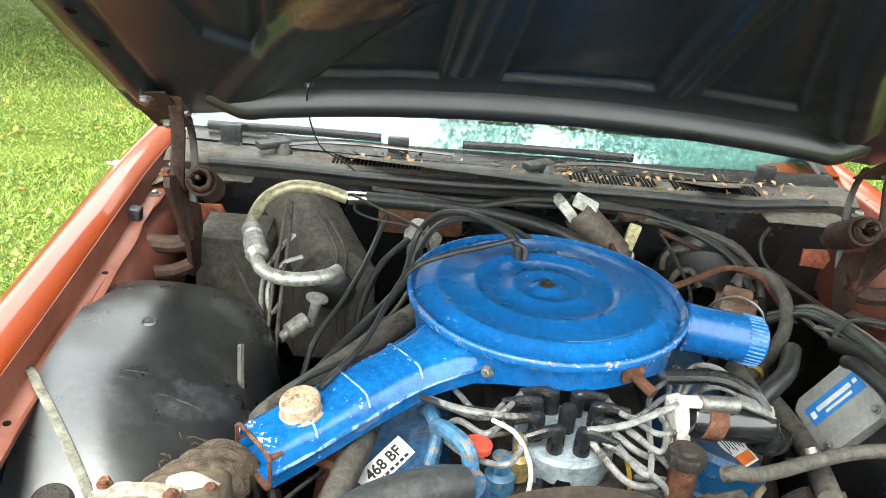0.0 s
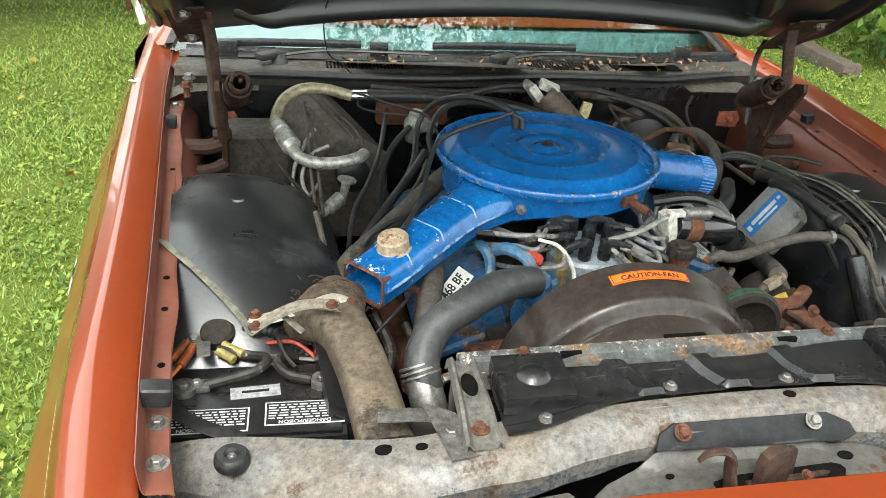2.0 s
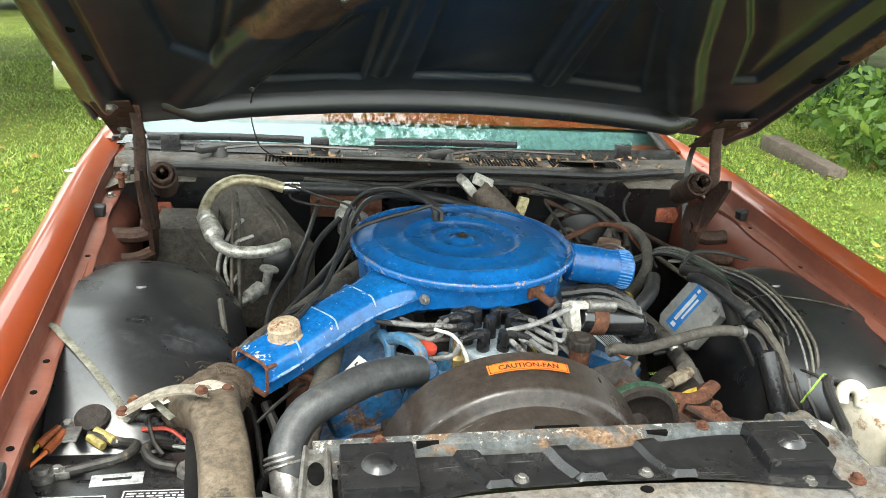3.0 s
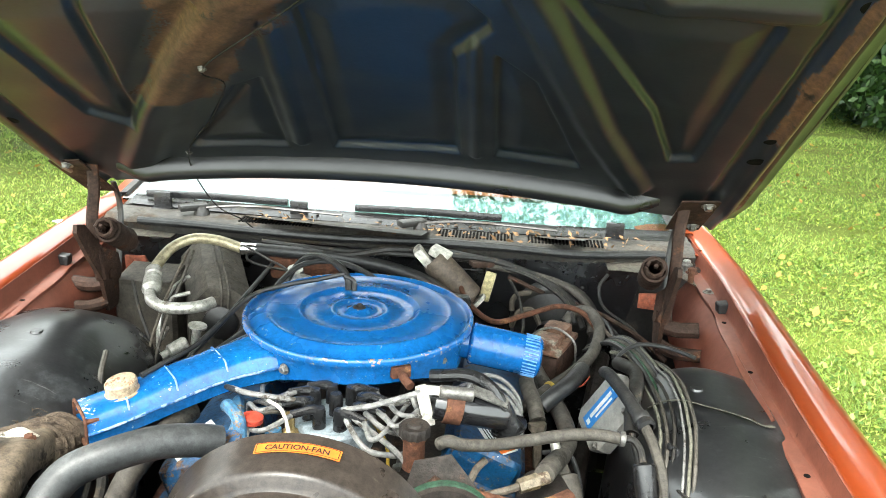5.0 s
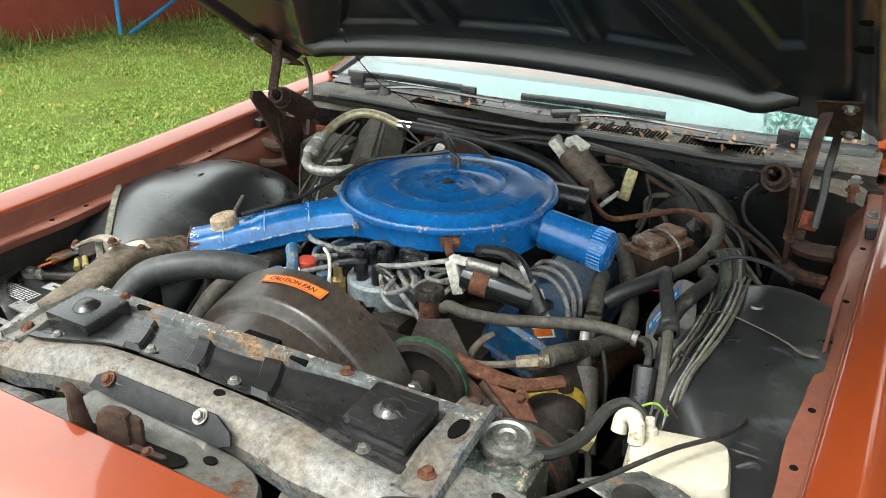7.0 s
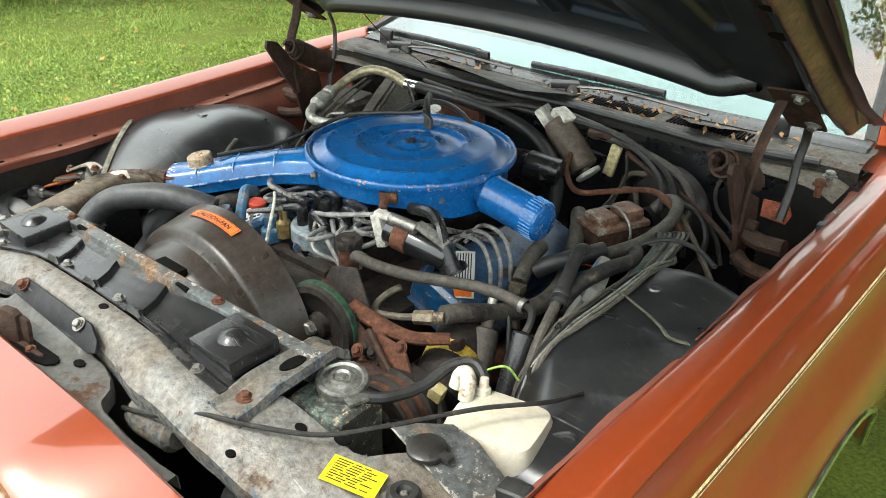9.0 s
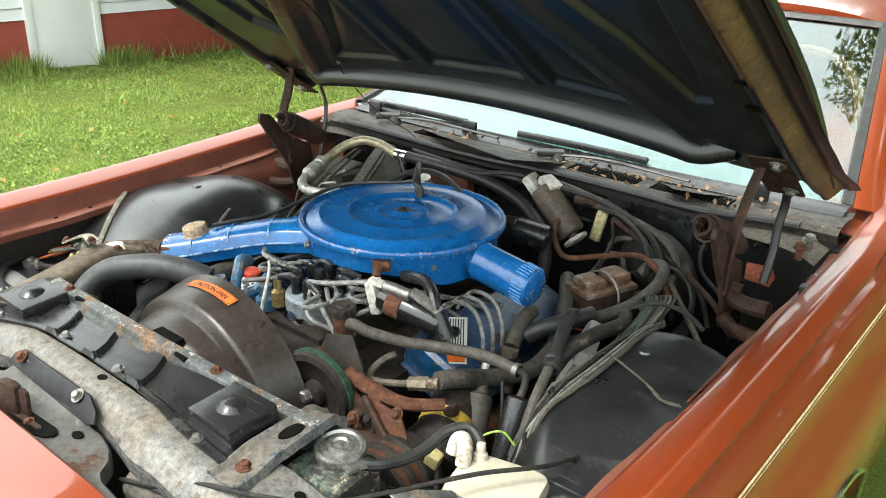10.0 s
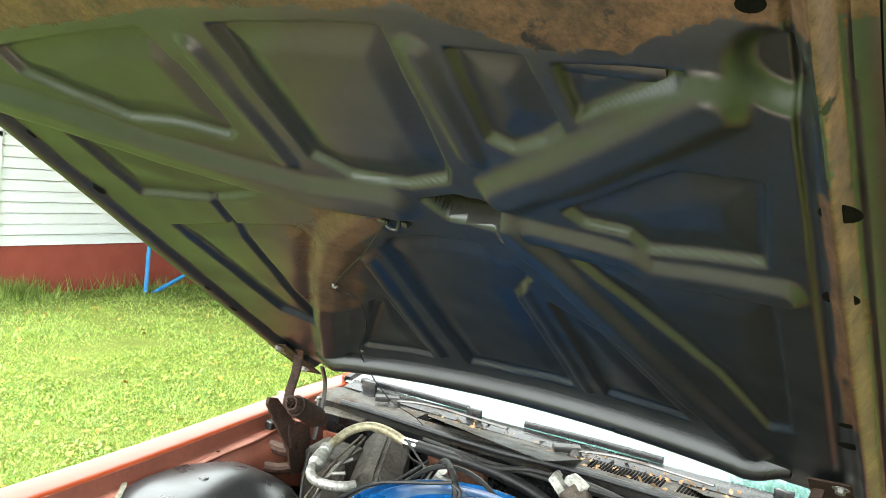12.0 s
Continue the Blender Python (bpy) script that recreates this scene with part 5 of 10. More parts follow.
def build_hood():
    h = thing("hood", (0.01, 0.93, 1.05), "raised car hood, copper outside with a worn black ribbed underside", "hood")
    nrm = Vector((0, 0.66, 1)).normalized()
    nx, ny = 400, 330
    x, y = np.meshgrid(np.linspace(-0.742, 0.756, nx), np.linspace(-0.24, 0.95, ny))
    z = 1.664 - 0.66 * y + 0.062 * (1 - np.minimum(1, np.abs(x - 0.01) / 0.74) ** 2) + 0.02 * ease(0.05, 0.30, -y)
    off = hood_press(x, y) + 0.0012 * np.sin(x * 23 + 3 * np.sin(y * 17)) * np.sin(y * 19 + 2 * np.sin(x * 13))
    yy = y + 0.035 * ease(0.40, 0.72, np.abs(x)) * ease(0.84, 0.95, y)
    co = np.stack([x, yy + nrm.y * off, z + nrm.z * off], -1).reshape(-1, 3)
    co[:, 0] -= np.sign(co[:, 0]) * (np.where(co[:, 0] > 0, 0.041, 0.030) - np.where(co[:, 0] > 0, 0.065, 0.035) * co[:, 1].clip(-0.3, 1.0)) * ease(0.60, 0.75, np.abs(co[:, 0]))
    i = (np.arange(ny - 1)[:, None] * nx + np.arange(nx - 1)[None, :]).ravel()
    me = bpy.data.meshes.new("inner_panel")
    me.from_pydata(co.tolist(), [], np.stack([i, i + 1, i + nx + 1, i + nx], 1).tolist())
    # brown paint along the rim, the front and one rear bay, with a ragged edge
    xc, yc = x[:-1, :-1].ravel(), y[:-1, :-1].ravel()
    ragged = np.array([noise.fractal((a * 9, b * 9, 1.0), 0.8, 2.2, 4) for a, b in zip(xc, yc)])
    front = -0.085 + 0.030 * np.clip((xc - 0.28) / 0.1, 0, 1) - 0.05 * np.clip((xc - 0.5) / 0.1, 0, 1)
    speck = np.random.default_rng(5).normal(0, 1, len(xc))
    ragged = ragged + 0.15 * speck
    streak = np.array([noise.fractal((a * 60, b * 3, 7.0), 0.8, 2.2, 3) for a, b in zip(xc, yc)])
    side = xc + 0.010 * ragged + 0.010 * streak > 0.688 + 0.016 * (yc < 0.06)
    side &= ~(xc + 0.004 * ragged > 0.731) & ~((np.abs(xc - 0.729) < 0.006) & (streak < 0.25)) & ~((xc < 0.708) & (yc + 0.03 * ragged > 0.56))
    brown = side | (yc + 0.010 * ragged < front) | ((xc + 0.75 * yc < 0.20 + 0.05 * ragged) & (xc + 0.75 * yc > 0.04 + 0.05 * ragged) & (yc > 0.27) & (yc < 0.62)) | (xc - 0.006 * ragged < -0.705)
    gap = off[:-1, :-1].ravel() > 0.016
    gap &= (np.abs(xc - 0.18) < 0.09) & (np.abs(yc - 0.245) < 0.05)
    me.polygons.foreach_set("material_index", np.where(gap, 2, brown.astype(np.int32)))
    bm = B()
    bm.from_mesh(me)
    bpy.data.meshes.remove(me)
    pan = part("inner_panel", bm, HOOD_BLACK, h, "black pressed inner panel with brown overspray", 70)
    pan.data.materials.append(BROWN_EDGE)
    pan.data.materials.append(mat("dark_hub_recess", (0.016, 0.013, 0.011), (0.009, 0.008, 0.007), 0.6, 0.0, 8.0, 0.8, 0.1, 140, spec=0.3))
    for x, y, r in ((0.684, 0.088, 0.020), (0.682, 0.232, 0.020), (0.622, -0.116, 0.012), (0.687, 0.552, 0.012), (0.690, 0.619, 0.017), (0.506, -0.12, 0.008),
                    (-0.657, 0.097, 0.016), (-0.648, 0.242, 0.016), (-0.670, 0.560, 0.012), (-0.670, 0.646, 0.016)):
        bm = B()
        lathe(bm, hood_at(x, y, 0.0036), nrm, [(r, -0.0005), (r * 0.6, -0.0010), (0, -0.0010)], 18, squash=(1, 0.8))
        part("hole", bm, VOID, h)
    # outer skin
    bm = B()
    rows = []
    for j in range(40):
        y = -0.25 + 1.21 * j / 39
        rows.append([Vector((hood_edge(x, y), y + 0.035 * smooth(0.40, 0.72, abs(x)) * smooth(0.84, 0.95, y), hood_z(x, y))) + nrm * (0.040 - 0.004 * smooth(0.04, 0, min(x + 0.746, 0.76 - x))) for x in [-0.739 + 1.491 * i / 40 for i in range(41)]])
    loft(bm, rows)
    part("outer_skin", thicken(bm, 0.0015), COPPER, h)
    bm = B()
    for x in (-0.744, 0.758):
        tube(bm, [Vector((hood_edge(x, y), y, hood_z(x, y))) + nrm * 0.031 for y in (-0.24, 0.0, 0.3, 0.6, 0.95)], 0.008, 8, 6)
    tube(bm, [Vector((x, -0.245, hood_z(x, -0.245))) + nrm * 0.026 for x in (-0.705, -0.4, 0.0, 0.4, 0.719)], 0.014, 8, 6)
    part("folded_edge", bm, HOOD_BLACK, h, "dark folded edge of the hood")
    # rear cross beam
    bm = B()
    rows = []
    for i in range(60):
        x = -0.585 + 1.17 * i / 59
        k = smooth(0.47, 0.60, abs(x))
        c = Vector((x, 0.885 + 0.03 * k, 1.664 - 0.66 * 0.885 + 0.050 - 0.055 * (x / 0.665) ** 2 - 0.02 * k))
        up = 0.05 * smooth(0.50, 0.61, abs(x)) + 0.022
        rows.append([c + Vector((0, dy, dz + up)) for dy, dz in ((0.012, 0.034), (-0.016, 0.032), (-0.027, 0.026), (-0.034, 0.019), (-0.0395, 0.010), (-0.0435, 0.0), (-0.0465, -0.010), (-0.0475, -0.019), (-0.0455, -0.027), (-0.040, -0.033), (-0.028, -0.036), (0.004, -0.032))])
    loft(bm, rows)
    part("rear_beam", thicken(bm, 0.002), GLOSS_BLACK, h, "glossy black rear cross beam", 60)
    # side gussets
    for s in (-1, 1):
        bm = B()
        x = s * 0.665
        slab(bm, [(-0.085, -0.03), (0.10, -0.03), (0.11, 0.040), (-0.07, 0.045)], Matrix.Translation(Vector((x, 0.875, hood_z(x, 0.875) - 0.012)) ) @ Matrix.Rotation(-TILT, 4, "X") @ Matrix.Rotation(radians(90), 4, "Z"), 0.004, 0.001)
        g = part("hinge_plate", bm, RUST_DARK, h, "rusty brown hinge plate")
        for k in (0.825, 0.935):
            bm = B()
            bolt(bm, Vector((x + s * 0.01, k, hood_z(x, k) - 0.013)), -nrm, 0.009, 0.015)
            part("bolt", bm, STEEL, g)
    # torn strip pocket and striker
    bm = B()
    rows = []
    for i in range(12):
        x = 0.425 + 0.11 * i / 11
        rows.append([Vector((x, y, hood_z(x, y))) + nrm * o for y, o in ((-0.062, 0.016), (-0.054, 0.011), (-0.046, 0.010), (-0.036, 0.014), (-0.028, 0.010), (-0.018, 0.010), (-0.010, 0.016))])
    loft(bm, rows)
    part("stiffener", thicken(bm, 0.002), HOOD_BLACK, h, "pressed channel")
    bm = B()
    at = Vector((0.030, 0.284, hood_z(0.030, 0.284) - 0.004))
    tube(bm, [at + Vector((-0.020, 0, 0.004)), at + Vector((-0.014, 0.006, -0.014)), at + Vector((0.004, 0.009, -0.017)), at + Vector((0.012, 0.002, 0.002))], 0.0034, 8, 6)
    box(bm, at + Vector((-0.016, -0.004, -0.004)), (0.022, 0.012, 0.006), (20, 10, 15), bev=0.002)
    box(bm, at + Vector((0.022, 0.010, -0.004)), (0.012, 0.020, 0.010), (30, 10, 0), bev=0.003)
    part("striker", bm, HOOD_BLACK, h, "small hood latch striker")
    bm = B()
    wire = [(0.035, 0.27), (-0.08, 0.375), (-0.239, 0.501), (-0.225, 0.56), (-0.30, 0.69), (-0.40, 0.82)]
    tube(bm, [hood_at(a, b, 0.012 if k % 2 else 0.006) for k, (a, b) in enumerate(wire)] + [Vector((-0.40, 0.95, 1.02)), Vector((-0.36, 1.02, 0.965)), Vector((-0.34, 1.04, 0.94))], 0.0014, 6, 8)
    lw = part("lamp_wire", bm, WIRE_BLACK, h, "thin black hood lamp wire")
    for a, b in ((-0.239, 0.501), (-0.40, 0.82)):
        bm = B()
        bolt(bm, hood_at(a, b, 0.004), -nrm, 0.005, 0.008)
        part("wire_clip", bm, STEEL, lw)
    return h


HOOD = build_hood()


# ---- radiator support and front ----
def rail_z(x):
    return 0.893 - 0.075 * ((x - 0.05) / 0.62) ** 2


def build_support():
    s = thing("radiator_support", (0.03, -0.12, 0.55), "weathered grey steel radiator support with rust patches", "support panel")
    bm = B()
    rows = []
    for i in range(90):
        x = -0.665 + 1.36 * i / 89
        rear = -0.105 + 0.089 * smooth(-0.34, -0.66, x) + 0.049 * smooth(0.37, 0.41, x) + 0.060 * smooth(0.53, 0.58, x) + 0.05 * smooth(0.60, 0.70, x)
        frt = -0.158 - 0.020 * smooth(-0.13, -0.24, x) - 0.014 * smooth(0.14, 0.24, x) + 0.112 * smooth(-0.42, -0.68, x) + 0.085 * smooth(0.46, 0.70, x) + 0.004 * noise.noise((x * 18, 0, 0))
        z = rail_z(x)
        w = 0.004 * noise.noise((x * 9, 1, 0))
        k = frt - rear
        rows.append([(x, rear + 0.003, z - 0.05), (x, rear, z - 0.004), (x, rear - 0.003, z), (x, rear + k * 0.35, z + 0.001 + w * 0.3), (x, rear + k * 0.62, z - 0.002), (x, rear + k * 0.80, z - 0.010), (x, frt + 0.006, z - 0.020), (x, frt, z - 0.026 + w), (x, frt + 0.002, z - 0.052 + 0.012 * noise.noise((x * 14, 5, 0)))])
    loft(bm, rows)
    part("top_rail", thicken(bm, 0.002), RAIL, s)
    # strip over the radiator tank
    bm = B()
    rows = []
    for i in range(50):
        x = -0.29 + 0.68 * i / 49
        z = rail_z(x)
        o = 0.020 * ((x - 0.03) / 0.29) ** 2
        rows.append([(x, y + o, z + h) for y, h in ((-0.066, -0.002), (-0.048, 0.004), (-0.034, 0.005), (-0.031, 0.013), (-0.028, 0.015), (-0.013, 0.016), (-0.009, 0.013), (-0.008, -0.05))])
    loft(bm, rows)
    part("upper_flange", thicken(bm, 0.002), RAIL_BLUE, s, "flaking blue and rust stained flange")
    for x in (-0.152, 0.142):
        bm = B()
        box(bm, (x, -0.0285 + 0.020 * ((x - 0.03) / 0.29) ** 2, rail_z(x) + 0.012), (0.028, 0.006, 0.009), bev=0.001)
        part("slot", bm, VOID, s)
    for x, y in ((-0.21, -0.008), (0.21, -0.013)):
        bm = B()
        bolt(bm, (x, y, rail_z(x) + 0.015), (0, 0, 1), 0.006, 0.0095)
        part("bolt", bm, RUST, s)
    # black bar with two bolts on the front
    bm = B()
    m = pose(0.022, -0.160, rail_z(0.0) - 0.016, 52, 0, -1)
    slab(bm, [(-0.118, -0.014), (0.118, -0.017), (0.134, -0.010), (0.126, 0.004), (0.098, 0.017), (-0.094, 0.015), (-0.112, 0.004)], m, 0.004, 0.0015)
    part("front_bar", bm, mat("chipped_black_bar", (0.012, 0.012, 0.013), (0.007, 0.007, 0.008), 0.5, 0.0, 14.0, 0.8, 0.15, 200, stain=(0.05, 0.045, 0.04), stain_scale=18, stain_cut=0.66, scratch=(0.16, 0.16, 0.16), spec=0.25), s, "short black painted bar")
    for x, mt in ((-0.064, RUST), (0.100, STEEL)):
        bm = B()
        bolt(bm, (x, -0.161, rail_z(x) - 0.006), (0, -0.62, 0.79), 0.0066, 0.0105)
        part("bolt", bm, mt, s)
    for x, y, r in ((-0.397, -0.119, 0.009), (-0.356, -0.126, 0.006), (0.092, -0.120, 0.007), (0.46, -0.08, 0.007), (0.505, -0.055, 0.010), (0.44, -0.165, 0.006)):
        bm = B()
        lathe(bm, (x, y, rail_z(x) - 0.0005), (0, 0, 1), [(r, 0), (r, 0.0024), (r * 0.8, 0.0026), (0, 0.0026)], 14, squash=(1.2, 0.9))
        part("hole", bm, VOID, s)
    # diagonal struts with slots
    for x0, y0, x1, y1 in ((0.384, -0.135, 0.372, 0.062), (-0.290, -0.150, -0.285, 0.025)):
        d = Vector((x1 - x0, y1 - y0, 0))
        ang = math.atan2(d.y, d.x)
        n = d.length
        out = [(-0.012, -0.026), (0.03, -0.028), (n, -0.021), (n + 0.012, -0.008), (n + 0.012, 0.008), (n, 0.021), (0.03, 0.028), (-0.012, 0.026)]
        bm = B()
        rows = []
        for k in range(25):
            t = k / 24
            w = (0.027 if x0 > 0 else 0.021) - 0.006 * t
            zz = rail_z(x0) + 0.006 + 0.008 * smooth(0.1, 0.35, t) - 0.02 * smooth(0.85, 1.0, t)
            p = Vector((x0, y0, 0)) + d * t
            q = Vector((-d.y, d.x, 0)).normalized()
            rows.append([p + q * a + Vector((0, 0, zz + b)) for a, b in ((-w - 0.002, -0.012), (-w, 0.002), (-w * 0.8, 0.004), (-w * 0.55, -0.003), (w * 0.55, -0.003), (w * 0.8, 0.004), (w, 0.002), (w + 0.002, -0.012))])
        loft(bm, rows)
        t = part("strut", thicken(bm, 0.002), RAIL if x0 > 0 else mat("pale_worn_steel", (0.20, 0.19, 0.17), (0.09, 0.082, 0.07), 0.42, 0.4, 22.0, 0.9, 0.25, 200, stain=(0.12, 0.06, 0.035), stain_scale=24, stain_cut=0.6), s, "grooved grey steel strut")
        bm = B()
        c = Vector((x0, y0, 0)) + d * 0.58
        lathe(bm, (c.x, c.y, rail_z(x0) + 0.0113), (0, 0, 1), [(0.011, 0.0), (0.011, 0.002), (0, 0.002)], 18, squash=(0.9, 1.9), hint=(0, 1, 0))
        part("slot", bm, VOID, t)
        bm = B()
        c = Vector((x0, y0, 0)) + d * 0.18
        bolt(bm, (c.x, c.y, rail_z(x0) + 0.004), (0, 0, 1), 0.0068, 0.012)
        part("bolt", bm, RUST, t)
    # rubber buffers
    for x, y in ((-0.565, -0.085), (0.613, -0.064)):
        bm = B()
        lathe(bm, (x, y, rail_z(x)), (0, 0, 1), [(0.017, 0), (0.020, 0.003), (0.0205, 0.008), (0.0195, 0.014), (0.016, 0.018), (0.009, 0.018), (0.006, 0.013), (0, 0.013)], 24)
        b = part("rubber_buffer", bm, RUBBER, s, "round black rubber buffer")
        bm = B()
        bolt(bm, (x, y, rail_z(x) + 0.012), (0, 0, 1), 0.004)
        part("buffer_bolt", bm, STEEL, b)
    # bent shiny tab
    bm = B()
    slab(bm, [(-0.018, -0.045), (0.018, -0.05), (0.022, 0.02), (-0.008, 0.05)], pose(-0.325, -0.11, rail_z(-0.32) + 0.003, 4, 3, 18), 0.002)
    bolt(bm, (-0.322, -0.118, rail_z(-0.32) + 0.005), (0, 0, 1), 0.007)
    part("tab", bm, STEEL, s, "bright bent metal tab")
    # right end plate with a filler cap
    bm = B()
    slab(bm, [(-0.08, -0.02), (0.10, -0.035), (0.10, 0.03), (0.01, 0.05), (-0.03, 0.045), (-0.05, 0.02)], pose(0.60, 0.015, rail_z(0.60) + 0.004, 0, 6, -8), 0.003, 0.001)
    part("end_plate", bm, RAIL_BLUE, s, "dusty dark end plate")
    bm = B()
    lathe(bm, (0.585, 0.006, rail_z(0.58) + 0.004), (0, 0, 1), [(0.020, 0), (0.025, 0.002), (0.025, 0.007), (0.021, 0.010), (0, 0.011)], 20)
    box(bm, (0.612, 0.008, rail_z(0.58) + 0.010), (0.018, 0.013, 0.008), bev=0.003)
    part("black_cap", bm, BLACK_METAL, s, "black plastic cap")
    # yellow notice
    bm = B()
    m = pose(0.555, -0.085, rail_z(0.555) + 0.0035, 3, 6.5, 19)
    slab(bm, [(-0.034, -0.020), (0.034, -0.020), (0.034, 0.020), (-0.034, 0.020)], m, 0.0008)
    y = part("notice", bm, YELLOW, s, "bright yellow printed notice")
    bm = B()
    rng = random.Random(2)
    for k in range(9):
        w = rng.uniform(0.02, 0.056)
        x0 = -0.028
        for _ in range(3):
            w = rng.uniform(0.008, 0.02)
            slab(bm, [(x0, 0.0155 - 0.0038 * k), (min(0.030, x0 + w), 0.0155 - 0.0038 * k), (min(0.030, x0 + w), 0.0170 - 0.0038 * k), (x0, 0.0170 - 0.0038 * k)], m @ Matrix.Translation((0, 0, 0.0008)), 0.0002)
            x0 = min(0.024, x0 + w + 0.003)
    part("print", bm, INK, y)

    # black shield between support and radiator
    d = thing("sight_shield", (0.05, -0.085, 0.89), "black plastic sight shield with ridges and raised ends", "shield")
    bm = B()
    rows = []
    for i in range(150):
        xb = -0.262 + 0.622 * i / 149
        lean = -0.030 * smooth(-0.262, -0.17, xb) * smooth(0.36, 0.27, xb)
        ridge = max(max(0.0, min(1.0, (0.016 - abs(xb - c)) / 0.0035)) for c in (-0.079, 0.032, 0.147))
        row = []
        for k in range(17):
            t = k / 16
            x = xb + lean * t
            a = -0.109 - 0.030 * smooth(-0.10, -0.25, x) - 0.012 * smooth(0.17, 0.30, x)
            b = -0.052 + 0.016 * smooth(-0.03, -0.25, x) + 0.030 * smooth(0.05, 0.27, x)
            row.append((x, a + (b - a) * t, rail_z(x) + 0.004 + 0.0085 * ridge * smooth(0.0, 0.06, t) + 0.004 * smooth(0.16, 0.12, t) + 0.006 * smooth(0.55, 1.0, t)))
        rows.append(row)
    loft(bm, rows)
    part("panel", thicken(bm, 0.003), BLACK_PLASTIC, d, "", 25)
    for x, y in ((-0.216, -0.069), (0.306, -0.058)):
        bm = B()
        box(bm, (x, y + 0.001, rail_z(x) + 0.016), (0.088, 0.078, 0.026), (4, 0, 0), bev=0.0035)
        e = part("raised_end", bm, BLACK_PLASTIC, d, "raised black box end with a dimple")
        bm = B()
        lathe(bm, (x, y, rail_z(x) + 0.0285), (0, 0, 1), [(0.021, 0), (0.018, 0.003), (0.012, 0.008), (0.006, 0.0095), (0, 0.010)], 22)
        part("dimple", bm, BLACK_PLASTIC, e)
    for x, y in ((-0.214, -0.124), (-0.053, -0.097), (0.098, -0.099), (0.305, -0.114)):
        bm = B()
        bolt(bm, (x, y, rail_z(x) + 0.007), (0, 0, 1), 0.0055, 0.009)
        part("screw", bm, STEEL, d, "bright hex screw")

    # latch support behind the header
    l = thing("hood_latch", (0.03, -0.22, 0.82), "rusty hood latch on a grey pressed support", "latch")
    edge = ((-0.195, -0.222), (-0.180, -0.200), (-0.155, -0.182), (-0.10, -0.164), (-0.07, -0.156), (-0.02, -0.150), (0.05, -0.152), (0.108, -0.157), (0.128, -0.164), (0.160, -0.164), (0.190, -0.171), (0.210, -0.184), (0.218, -0.200), (0.235, -0.208), (0.29, -0.209), (0.345, -0.202), (0.37, -0.196))

    def plate_z(x, y):
        return 0.855 - 0.030 * ((x - 0.05) / 0.26) ** 2 + 0.013 * smooth(-0.176, -0.164, y) * smooth(0.125, 0.105, x) * smooth(-0.12, -0.09, x)

    def plate_edge(x):
        for (x0, y0), (x1, y1) in zip(edge, edge[1:]):
            if x <= x1:
                return y0 + (y1 - y0) * (x - x0) / (x1 - x0)
        return edge[-1][1]
    bm = B()
    rows = []
    for i in range(95):
        x = -0.195 + 0.565 * i / 94
        e = plate_edge(x) + 0.0008 * noise.noise((x * 60, 2, 0))
        row = [(x, e + 0.002, plate_z(x, e) - 0.022), (x, e + 0.001, plate_z(x, e) - 0.002), (x, e - 0.002, plate_z(x, e) + 0.0015), (x, e - 0.006, plate_z(x, e - 0.006) + 0.001)]
        for k in range(1, 10):
            y = e - 0.006 + (-0.262 - e + 0.006) * k / 9
            row.append((x, y, plate_z(x, y)))
        rows.append(row)
    loft(bm, rows)
    plate = part("support_plate", thicken(bm, 0.0015), PLATE, l, "grimy grey pressed support plate")
    # long slot with rounded ends, and small holes
    bm = B()
    out = [(-0.045, -0.232), (0.095, -0.226), (0.112, -0.220), (0.119, -0.211), (0.117, -0.203), (0.108, -0.199), (-0.02, -0.205), (-0.045, -0.212)]
    slab(bm, out, pose(0, 0, 0.8545, 0, 0, 0), 0.0022)
    part("slot", bm, VOID, plate)
    bm = B()
    slab(bm, [(-0.01, -0.226), (0.090, -0.2185), (0.096, -0.214), (0.09, -0.211), (-0.01, -0.2165)], pose(0, 0, 0.857, 0, 0, 0), 0.0025, 0.001)
    part("latch_bar", bm, RUST_DARK, plate)
    for x, y, r in ((0.136, -0.186, 0.0075), (-0.085, -0.190, 0.004)):
        bm = B()
        lathe(bm, (x, y, plate_z(x, y) - 0.0002), (0, 0, 1), [(r, 0), (r, 0.0022), (0, 0.0022)], 14, squash=(1.3, 0.9))
        part("hole", bm, VOID, plate)
    arch = [(-0.021, -0.052), (0.021, -0.052), (0.022, 0.020), (0.020, 0.029), (0.012, 0.034), (-0.008, 0.035), (-0.018, 0.030), (-0.022, 0.020)]
    for x, y, k, th in ((0.016, -0.2135, 1.0, 0.013), (0.034, -0.2095, 0.8, 0.006)):
        bm = B()
        slab(bm, [(a * k, b * k) for a, b in arch], Matrix.Translation((x, y, 0.868)) @ Matrix.Rotation(radians(16), 4, "Z") @ Matrix.Rotation(radians(86), 4, "X"), th, 0.004)
        blk = part("latch_block", bm, RUST_DARK, l, "rusty rounded latch plate")
    bm = B()
    bolt(bm, (0.066, -0.217, 0.857), (0.1, -0.4, 0.9), 0.005, 0.008)
    part("rivet", bm, RUST, blk)
    bm = B()
    tube(bm, [(-0.078, -0.222, 0.900), (-0.070, -0.223, 0.910), (-0.055, -0.224, 0.914), (-0.043, -0.225, 0.906), (-0.041, -0.226, 0.890), (-0.036, -0.227, 0.868), (-0.030, -0.227, 0.842)], (0.0035, 0.0155), 10, 8, flat=0.45)
    part("release_hook", bm, RUST_DARK, l, "rusty brown release hook")
    bm = B()
